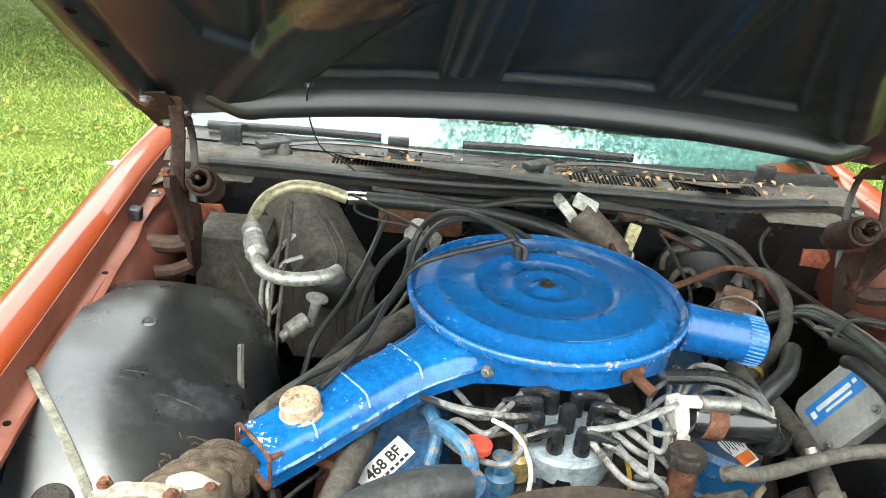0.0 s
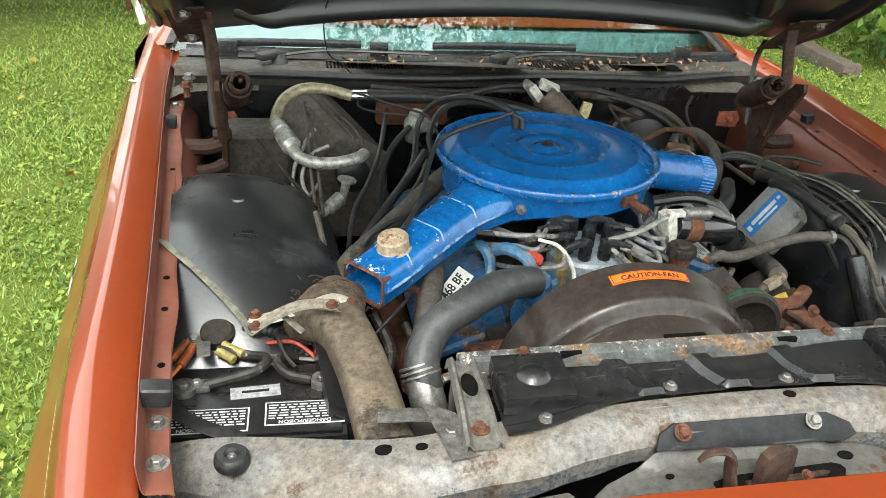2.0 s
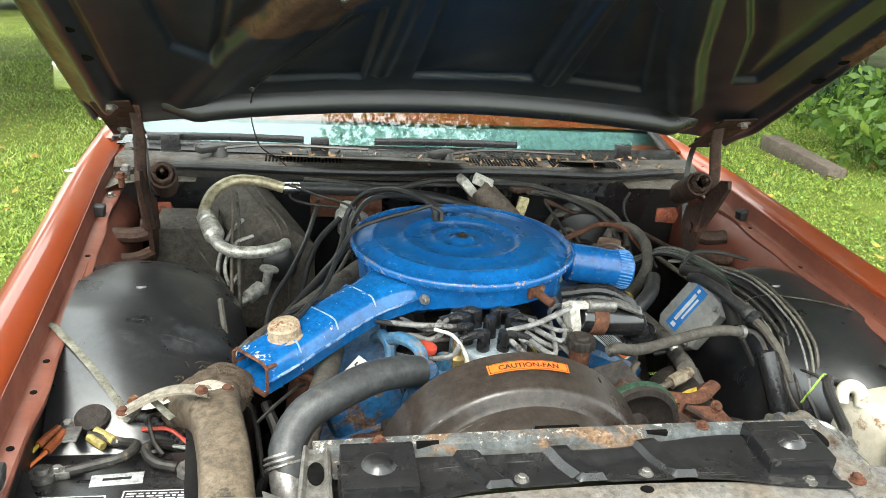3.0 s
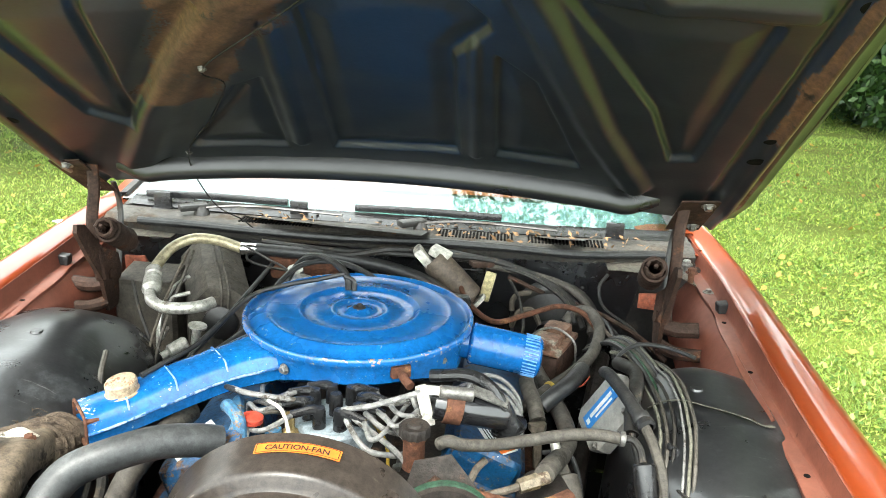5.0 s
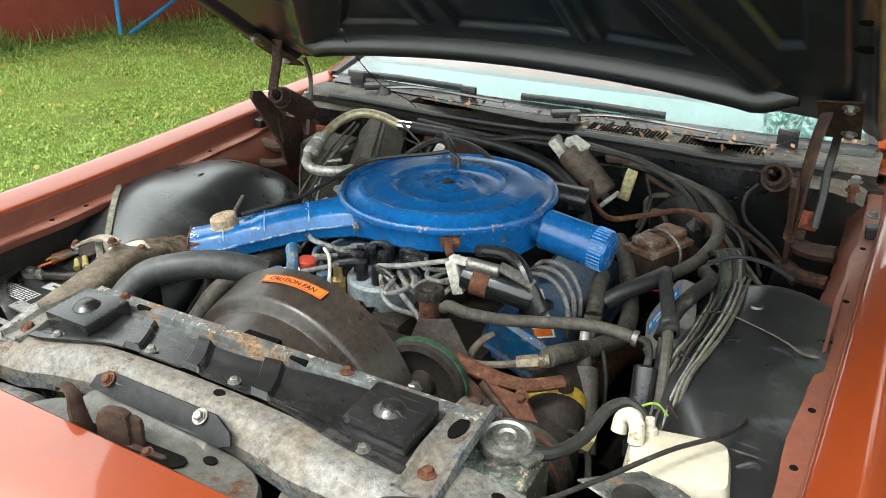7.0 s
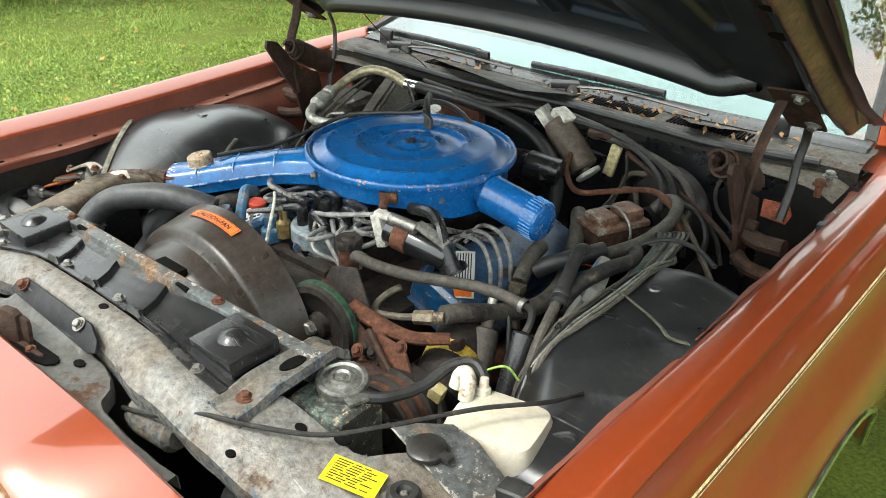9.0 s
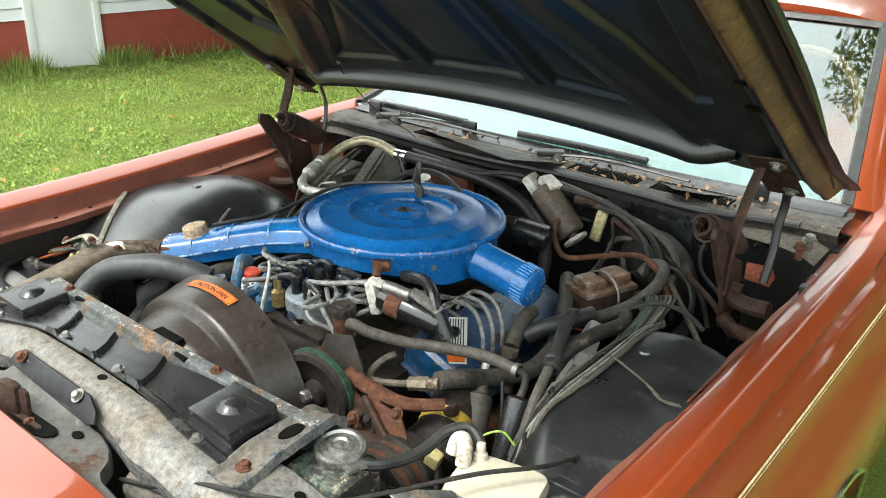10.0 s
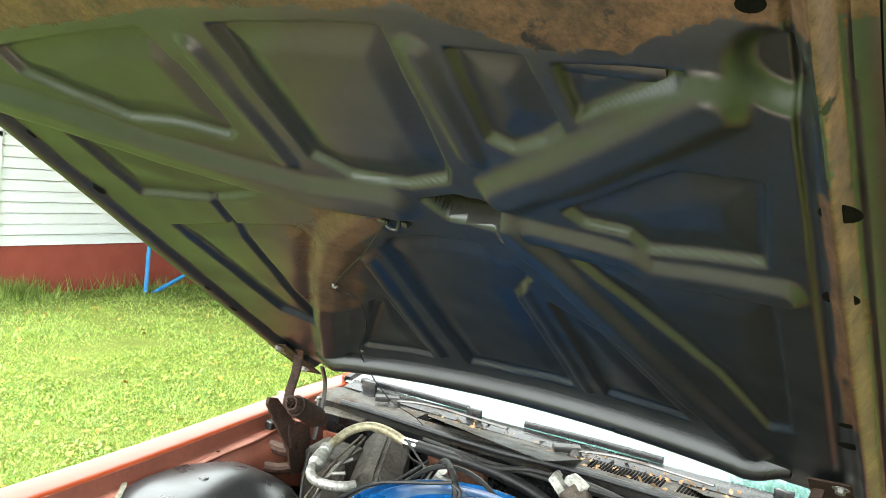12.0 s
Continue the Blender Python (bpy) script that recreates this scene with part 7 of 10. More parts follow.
def build_air_cleaner():
    a = thing("air_cleaner", (0, 0.605, 0.80), "blue round air cleaner with a long intake snorkel, paint chipped", "air cleaner")
    c = (0.004, 0.607, 0.0)
    bm = B()
    lathe(bm, c, (0, 0, 1), [(0.209, 0.892), (0.2150, 0.893), (0.2172, 0.897), (0.2175, 0.903), (0.2155, 0.9070), (0.2125, 0.9080), (0.2095, 0.9065), (0.2070, 0.9015), (0.2040, 0.9000), (0.1980, 0.9020), (0.1800, 0.9110), (0.1760, 0.9145), (0.1720, 0.9155), (0.1690, 0.9145), (0.1660, 0.9142),
                             (0.121, 0.9165), (0.116, 0.9200), (0.111, 0.9204), (0.106, 0.9160), (0.101, 0.9150), (0.062, 0.9165), (0.057, 0.9205), (0.052, 0.9218), (0.047, 0.9205), (0.043, 0.9190), (0.024, 0.9190), (0.019, 0.9240), (0.011, 0.9250), (0.009, 0.922), (0, 0.922)], 96)
    lid = part("lid", bm, BLUE, a, "blue lid with pressed rings and chipped paint", 50)
    bm = B()
    rod(bm, (c[0], c[1], 0.92), (c[0], c[1], 0.932), 0.0045, n=8)
    lathe(bm, (c[0], c[1], 0.9235), (0, 0, 1), [(0.014, 0), (0.012, 0.002), (0.006, 0.004), (0, 0.004)], 16)
    part("wing_stud", bm, GREASY, lid, "dark greasy centre stud")
    bm = B()
    rows = []
    for i in range(97):
        t = 2 * math.pi * i / 96
        # the pan bellies down except where the underside is cut away at the front
        cut = 0.028 * smooth(0.55, 0.95, math.cos(t - radians(-78)))
        rows.append([(c[0] + r * math.cos(t), c[1] + r * math.sin(t), z + (cut if k > 2 else 0)) for k, (r, z) in enumerate(((0.2125, 0.895), (0.205, 0.892), (0.203, 0.885), (0.201, 0.850), (0.198, 0.826), (0.185, 0.816), (0.12, 0.812), (0.0, 0.812)))])
    loft(bm, rows)
    bmesh.ops.remove_doubles(bm, verts=bm.verts, dist=0.0003)
    part("pan", bm, BLUE, a)
    # snorkel
    d = Vector((-0.765, -0.644, 0)).normalized()
    q = Vector((-d.y, d.x, 0))
    bm = B()
    rows = []
    for i in range(25):
        t = i / 24
        p = Vector((c[0], c[1], 0)) + d * (0.150 + 0.352 * t)
        w = 0.066 - 0.024 * smooth(0.0, 0.35, t)
        top = 0.893 - 0.036 * t
        bot = 0.836 - 0.036 * t
        seam = 0.0028 if i in (9, 15, 20) else 0.0
        rows.append([p + q * x + Vector((0, 0, z)) for x, z in ((-w, bot + 0.006), (-w - seam, (top + bot) / 2 - 0.004), (-w - seam - 0.003, (top + bot) / 2), (-w - seam, (top + bot) / 2 + 0.004), (-w + 0.002 - seam, top - 0.012), (-w + 0.010, top - 0.002 + seam * 0.6), (-w * 0.5, top + 0.002 + seam * 0.6), (w * 0.5, top + 0.002 + seam * 0.6), (w - 0.010, top - 0.002 + seam * 0.6), (w - 0.002 + seam, top - 0.012), (w + seam, (top + bot) / 2 + 0.004), (w + seam + 0.003, (top + bot) / 2), (w + seam, (top + bot) / 2 - 0.004), (w, bot + 0.006), (w - 0.008, bot), (-w + 0.008, bot))])
    loft(bm, rows, closed=True)
    part("snorkel", thicken(bm, 0.0022), BLUE_DIRTY, a, "ribbed blue intake snorkel with worn edges", 40)
    worn = mat("worn_blue_edge", (0.30, 0.38, 0.46), (0.03, 0.16, 0.36), 0.4, 0.1, 45.0, 1.0, 0.2, 200, stain=(0.01, 0.10, 0.30), stain_scale=30, stain_cut=0.5)
    for sgn in (-1, 1):
        bm = B()
        tube(bm, [Vector((c[0], c[1], 0)) + d * (0.150 + 0.352 * t) + q * sgn * (0.066 - 0.024 * smooth(0.0, 0.35, t) + 0.003) + Vector((0, 0, 0.8645 - 0.036 * t)) for t in (0.06, 0.2, 0.35, 0.6, 0.8, 0.99)], 0.0024, 6, 5)
        part("side_seam", bm, worn, a, "paint worn bright along the seam")
    for t in (0.36, 0.60, 0.82):
        bm = B()
        p = Vector((c[0], c[1], 0)) + d * (0.150 + 0.352 * t)
        w = 0.066 - 0.024 * smooth(0.0, 0.35, t)
        tube(bm, [p + q * x + Vector((0, 0, 0.893 - 0.036 * t + z)) for x, z in ((-w, -0.014), (-w + 0.008, -0.0005), (-w * 0.5, 0.0022), (w * 0.5, 0.0022), (w - 0.008, -0.0005), (w, -0.014))], 0.0016, 6, 4)
        part("cross_seam", bm, worn, a, "paint worn bright along the rib")
    bm = B()
    tip = Vector((c[0], c[1], 0)) + d * 0.5035
    rows = []
    for o, g in ((0.0, 0.0), (0.003, -0.001), (0.003, -0.004), (-0.02, -0.004)):
        w = 0.042 + 0.002 + g
        rows.append([tip + d * o + q * x + Vector((0, 0, z)) for x, z in ((-w, 0.808), (-w, 0.849), (-w + 0.010, 0.8585 + g), (w - 0.010, 0.8585 + g), (w, 0.849), (w, 0.808), (w - 0.008, 0.7985 - g), (-w + 0.008, 0.7985 - g))])
    loft(bm, rows, closed=True)
    part("snorkel_lip", bm, RUST, a, "rusty snorkel mouth edge")
    cap = Vector((c[0], c[1], 0)) + d * 0.437
    bm = B()
    lathe(bm, (cap.x, cap.y, 0.862), (d.x * 0.1, d.y * 0.1, 1), [(0.030, 0), (0.030, 0.003), (0.0255, 0.004), (0.0255, 0.020), (0.023, 0.0235), (0.008, 0.0245), (0.006, 0.0265), (0, 0.027)], 28)
    part("vacuum_motor", bm, mat("rusty_tan_cap", (0.36, 0.28, 0.19), (0.22, 0.16, 0.10), 0.6, 0.1, 40, 0.8, 0.3, stain=(0.22, 0.10, 0.05), stain_scale=40, stain_cut=0.56), a, "rusty tan vacuum motor")
    # round canister on the other side
    p0, p1 = Vector((0.190, 0.598, 0.868)), Vector((0.352, 0.592, 0.850))
    ax = (p1 - p0).normalized()
    bm = B()
    L = (p1 - p0).length
    lathe(bm, p0, ax, [(0.030, 0), (0.031, 0.026), (0.0385, 0.030), (0.040, 0.034), (0.0385, 0.038), (0.0385, L - 0.012), (0.036, L - 0.004), (0.030, L), (0, L + 0.001)], 40)
    can = part("intake_canister", bm, BLUE, a, "smooth blue canister with ribbed end")
    bm = B()
    m = frame_of(ax)
    for k in range(34):
        t = 2 * math.pi * k / 34
        o = m @ Vector((0.0385 * math.cos(t), 0.0385 * math.sin(t), 0))
        tube(bm, [p0 + ax * (L - 0.034) + o, p0 + ax * (L - 0.008) + o * 1.005], 0.0015, 5, 2)
    part("end_ribs", bm, mat("pale_blue_rib", (0.16, 0.32, 0.55), (0.02, 0.14, 0.40), 0.35, 0.0, 40.0, 0.9, 0.1), can)
    bm = B()
    lathe(bm, Vector((0.158, 0.601, 0.868)), ax, [(0.034, 0), (0.034, 0.03), (0.029, 0.036)], 28)
    part("neck", bm, BLUE, can)
    bm = B()
    bolt(bm, (0.172, 0.508, 0.868), (0.55, -0.83, 0), 0.007, 0.01)
    part("screw", bm, STEEL, a)
    bm = B()
    bolt(bm, (-0.092, 0.428, 0.864), (-0.5, -0.86, 0), 0.007, 0.01)
    part("screw", bm, STEEL, a)
    bm = B()
    box(bm, (0.108, 0.432, 0.876), (0.035, 0.012, 0.022), (0, 0, 28), bev=0.003)
    tube(bm, [(0.108, 0.43, 0.876), (0.118, 0.41, 0.873), (0.13, 0.395, 0.868)], 0.008, 10, 4)
    part("sensor", bm, RUST, a, "rusty temperature sensor")
    bm = B()
    tube(bm, [(-0.035, 0.700, 0.920), (-0.038, 0.703, 0.940), (-0.050, 0.715, 0.952), (-0.072, 0.740, 0.955)], 0.0075, 10, 6)
    tube(bm, [(-0.023, 0.695, 0.920), (-0.026, 0.700, 0.938), (-0.045, 0.700, 0.947)], 0.005, 8, 5)
    part("vacuum_elbow", bm, RUBBER, lid, "black rubber elbows")
    # the lid and pan sit high, and the snorkel falls away to its mouth
    for p in a.children_recursive:
        base = ORIGIN_OF[p.name]
        for v in p.data.vertices:
            r = math.hypot(v.co.x + base.x - c[0], v.co.y + base.y - c[1])
            v.co.z += (0.006 + 0.010 * smooth(0.03, 0.19, r)) * smooth(0.52, 0.27, r)
    bm = B()
    tube(bm, [(-0.045, 0.700, 0.962), (-0.09, 0.690, 0.951), (-0.15, 0.665, 0.943), (-0.205, 0.625, 0.934), (-0.235, 0.56, 0.914), (-0.262, 0.47, 0.892), (-0.292, 0.395, 0.888), (-0.312, 0.355, 0.884)], 0.0046, 8, 8)
    whole("vacuum_hose", bm, RUBBER, "thin black vacuum hose over the air cleaner", "hose", "vacuum hoses")
    bm = B()
    tube(bm, [(-0.072, 0.740, 0.970), (-0.12, 0.80, 0.962), (-0.17, 0.86, 0.93), (-0.205, 0.87, 0.88), (-0.225, 0.80, 0.82), (-0.27, 0.70, 0.79)], 0.0065, 8, 8)
    whole("vacuum_hose", bm, RUBBER, "thin black vacuum hose over the air cleaner", "hose", "vacuum hoses")


build_air_cleaner()


def build_ignition():
    d = thing("distributor", (0.012, 0.362, 0.70), "grey distributor cap with black plug boots", "distributor")
    c = Vector((0.012, 0.362, 0))
    bm = B()
    lathe(bm, c, (0, 0, 1), [(0.030, 0.66), (0.034, 0.755), (0.047, 0.765), (0.049, 0.792), (0.046, 0.796)], 28)
    part("body", bm, DIST_GREY, d)
    bm = B()
    lathe(bm, c, (0, 0, 1), [(0.049, 0.782), (0.062, 0.788), (0.067, 0.806), (0.0665, 0.830), (0.062, 0.836), (0.030, 0.840), (0, 0.841)], 36)
    cap = part("cap", bm, DIST_GREY, d, "pale grey-blue cap")
    for sx in (-1, 1):
        bm = B()
        box(bm, c + Vector((sx * 0.050, -0.030, 0.800)), (0.008, 0.010, 0.055), (0, 0, sx * 30), bev=0.003)
        part("clip", bm, STEEL, cap)
    bm = B()
    lathe(bm, (0.006, 0.312, 0.797), (-0.05, -0.85, 0.35), [(0.020, -0.006), (0.032, 0.0), (0.033, 0.006), (0.028, 0.012), (0.012, 0.014), (0.010, 0.020), (0, 0.020)], 28)
    box(bm, (0.006, 0.330, 0.785), (0.03, 0.04, 0.01), bev=0.003)
    part("vacuum_advance", bm, CHROME, d, "bright round vacuum advance")
    ends = []
    for k in range(8):
        a = radians(45 * k + 20)
        p = c + Vector((0.044 * math.cos(a), 0.044 * math.sin(a), 0.838))
        out = Vector((math.cos(a), math.sin(a), 0))
        bm = B()
        lathe(bm, p, (0, 0, 1), [(0.0115, -0.006), (0.011, 0.012), (0.0105, 0.028), (0.009, 0.034), (0, 0.034)], 14)
        side = Vector((1 if math.cos(a) > -0.15 else -1, 0.25 * math.sin(a), 0.0)).normalized()
        tube(bm, [p + Vector((0, 0, 0.026)), p + Vector((0, 0, 0.030)) + side * 0.012, p + Vector((0, 0, 0.022)) + side * 0.044], (0.0095, 0.0068), 10, 5)
        part("plug_boot", bm, BLACK_PLASTIC, cap)
        ends.append((p + Vector((0, 0, 0.022)) + side * 0.041, side))
    bm = B()
    lathe(bm, c, (0, 0, 1), [(0.012, 0.840), (0.0115, 0.868), (0.009, 0.878), (0, 0.878)], 14)
    part("centre_boot", bm, BLACK_PLASTIC, cap)
    targets = [(0.235, 0.46, 0.765), (0.245, 0.52, 0.770), (0.25, 0.58, 0.772), (-0.17, 0.46, 0.775), (-0.175, 0.54, 0.775), (-0.17, 0.40, 0.775), (0.22, 0.41, 0.765), (0.255, 0.62, 0.77)]
    rng = random.Random(5)
    for (p, side), t in zip(ends, [targets[i] for i in (0, 1, 3, 4, 5, 6, 2, 7)]):
        if side.x > 0 and t[0] < 0 or side.x < 0 and t[0] > 0:
            t = (-t[0] * 0.8, t[1], t[2])
        t = Vector(t)
        low = min(p.z, t.z)
        m1 = p + side * 0.03 + Vector((0.0, -0.03 - 0.03 * rng.random(), 0.004))
        m2 = p.lerp(t, 0.5) + Vector((0.02 * rng.uniform(-1, 1), -0.055 * rng.random(), 0.012 + 0.02 * rng.random()))
        bm = B()
        tube(bm, [p, m1, m2, t + Vector((-side.x * 0.02, 0, 0.02)), t], 0.0042, 8, 8)
        whole("plug_wire", bm, WIRE_GREY, "grey spark plug wire", "wire", "spark plug wires")
    for k in range(3):
        bm = B()
        y = 0.49 + 0.03 * k
        tube(bm, [(0.195 + 0.01 * k, y - 0.02, 0.80), (0.235, y, 0.835), (0.28, y + 0.005, 0.832), (0.315, y - 0.01, 0.80), (0.325, y - 0.02, 0.74)], 0.0042, 8, 8)
        whole("plug_wire", bm, WIRE_GREY, "grey spark plug wire", "wire", "spark plug wires")
    for pts in (((0.075, 0.345, 0.868), (0.108, 0.318, 0.858), (0.138, 0.300, 0.838), (0.148, 0.300, 0.818), (0.134, 0.322, 0.802), (0.115, 0.350, 0.78)), ((0.045, 0.315, 0.866), (0.085, 0.298, 0.848), (0.122, 0.285, 0.828), (0.137, 0.288, 0.806), (0.130, 0.312, 0.788), (0.115, 0.34, 0.765)), ((-0.045, 0.345, 0.868), (-0.085, 0.335, 0.876), (-0.13, 0.345, 0.874), (-0.17, 0.38, 0.862)), ((0.03, 0.320, 0.872), (0.075, 0.322, 0.882), (0.115, 0.338, 0.890), (0.150, 0.356, 0.896)), ((0.065, 0.33, 0.865), (0.10, 0.31, 0.850), (0.135, 0.325, 0.838), (0.15, 0.36, 0.845), (0.135, 0.385, 0.868)), ((0.03, 0.325, 0.862), (0.075, 0.275, 0.835), (0.115, 0.285, 0.82), (0.125, 0.315, 0.80), (0.12, 0.34, 0.76))):
        bm = B()
        tube(bm, pts, 0.0047, 8, 8)
        whole("plug_wire", bm, WIRE_GREY, "grey spark plug wire", "wire", "spark plug wires")
    # coil
    k = thing("ignition_coil", (0.22, 0.385, 0.80), "black ignition coil in a rusty clamp with a bright bracket", "ignition coil")
    p0, p1 = Vector((0.170, 0.370, 0.870)), Vector((0.290, 0.392, 0.846))
    ax = (p1 - p0).normalized()
    L = (p1 - p0).length
    bm = B()
    lathe(bm, p0, ax, [(0, 0), (0.024, 0), (0.026, 0.003), (0.026, L - 0.004), (0.024, L), (0.014, L + 0.003), (0, L + 0.003)], 28)
    part("case", bm, mat("glossy_black_coil", (0.012, 0.012, 0.013), (0.008, 0.008, 0.009), 0.2, 0, 20, 0.5, 0.0, coat=0.4), k)
    bm = B()
    lathe(bm, p0 + ax * 0.018, ax, [(0.0262, 0), (0.0285, 0.001), (0.0285, 0.029), (0.0262, 0.03)], 28)
    part("clamp", bm, RUST, k, "rusty band clamp")
    bm = B()
    box(bm, (0.158, 0.365, 0.868), (0.020, 0.032, 0.062), (0, -14, 12), bev=0.004)
    box(bm, (0.172, 0.362, 0.898), (0.045, 0.018, 0.010), (0, 6, 12), bev=0.003)
    part("connector", bm, WHITE_DIRTY, k, "cream plastic connector block")
    bm = B()
    rod(bm, (0.180, 0.362, 0.897), (0.235, 0.372, 0.890), 0.011, n=16, bev=0.002)
    part("condenser", bm, STEEL, k, "bright metal condenser")
    bm = B()
    slab(bm, [(-0.032, -0.010), (0.032, -0.010), (0.032, 0.010), (-0.032, 0.010)], pose(0.262, 0.380, 0.884, 25, 22, 8), 0.004, 0.001)
    part("bracket_tab", bm, STEEL, k)
    bm = B()
    lathe(bm, (0.292, 0.388, 0.842), (0.3, 0.1, -0.95), [(0.030, 0.012), (0.031, 0.016), (0.024, 0.019), (0.018, 0.004), (0.015, -0.02), (0.012, -0.032), (0, -0.034)], 24)
    tube(bm, [(0.284, 0.386, 0.868), (0.262, 0.40, 0.892), (0.225, 0.42, 0.900), (0.16, 0.44, 0.884)], 0.011, 10, 6)
    part("rubber_boot", bm, BLACK_PLASTIC, k, "black rubber coil boot")
    # choke thermostat cluster with red clamp, wires and blue tube
    t = thing("vacuum_switch", (-0.075, 0.30, 0.76), "brass and blue thermal vacuum switch with red cap", "vacuum switch")
    bm = B()
    lathe(bm, (-0.075, 0.300, 0.79), (0, 0, 1), [(0.020, 0), (0.020, 0.022), (0.013, 0.028), (0.013, 0.05), (0, 0.05)], 16)
    part("body", bm, PIPE_BLUE, t)
    bm = B()
    lathe(bm, (-0.108, 0.295, 0.850), (0.1, 0, 1), [(0.014, 0), (0.018, 0.003), (0.018, 0.011), (0.013, 0.014), (0, 0.014)], 16)
    part("cap", bm, RED, t, "red plastic cap")
    bm = B()
    lathe(bm, (-0.052, 0.312, 0.80), (0, 0, 1), [(0.015, 0), (0.015, 0.03), (0.008, 0.036), (0.008, 0.062), (0, 0.062)], 8)
    part("brass_fitting", bm, mat("old_brass", (0.36, 0.26, 0.11), (0.22, 0.15, 0.06), 0.45, 0.6, 30, 0.7, 0.2), t, "brass fitting")
    bm = B()
    tube(bm, [(-0.16, 0.33, 0.856), (-0.145, 0.30, 0.872), (-0.122, 0.275, 0.866), (-0.115, 0.26, 0.835), (-0.115, 0.252, 0.79), (-0.12, 0.25, 0.75)], 0.0105, 10, 8)
    whole("coolant_pipe", bm, PIPE_BLUE, "light blue painted bent coolant pipe", "pipe")
    for pts, mt in ((((-0.108, 0.295, 0.86), (-0.112, 0.28, 0.82), (-0.095, 0.265, 0.77)), WHITE_DIRTY), (((-0.09, 0.325, 0.875), (-0.06, 0.30, 0.872), (-0.042, 0.272, 0.84), (-0.05, 0.262, 0.79), (-0.08, 0.27, 0.76)), WHITE_DIRTY),
                    (((-0.075, 0.262, 0.80), (-0.06, 0.245, 0.822), (-0.035, 0.25, 0.815), (-0.03, 0.262, 0.79)), PIPE_BLUE), (((0.07, 0.345, 0.85), (0.10, 0.345, 0.80), (0.105, 0.32, 0.74)), YELLOW_PAINT)):
        bm = B()
        tube(bm, pts, 0.0032, 8, 8)
        whole("engine_wire", bm, mt, "loose engine wire beside the distributor", "wire", "engine wires")
    # spark plug heat hose on the front left
    bm = B()
    tube(bm, [(-0.175, 0.44, 0.80), (-0.165, 0.40, 0.825), (-0.155, 0.37, 0.81), (-0.165, 0.335, 0.775)], 0.010, 10, 6)
    whole("coolant_pipe", bm, PIPE_BLUE, "light blue painted bent coolant pipe", "pipe")
    bm = B()
    tube(bm, [(-0.25, 0.40, 0.80), (-0.262, 0.33, 0.80), (-0.285, 0.25, 0.775), (-0.30, 0.20, 0.73)], 0.019, 12, 7)
    whole("heater_hose", bm, RUBBER_GREY, "grey bypass hose beneath the snorkel", "hose")
    bm = B()
    rod(bm, (-0.20, 0.10, 0.765), (-0.145, 0.14, 0.775), 0.020, n=18, bev=0.002)
    f = whole("fuel_filter", bm, mat("pale_printed_can", (0.52, 0.46, 0.40), (0.36, 0.30, 0.26), 0.5, 0.2, 20, 0.7, 0.1), "pale metal fuel filter with red print", "fuel filter")
    bm = B()
    lathe(bm, (-0.19, 0.107, 0.767), Vector((0.055, 0.04, 0.01)), [(0.0202, 0), (0.0206, 0.001), (0.0206, 0.012), (0.0202, 0.013)], 18)
    part("print_band", bm, RED, f)


build_ignition()


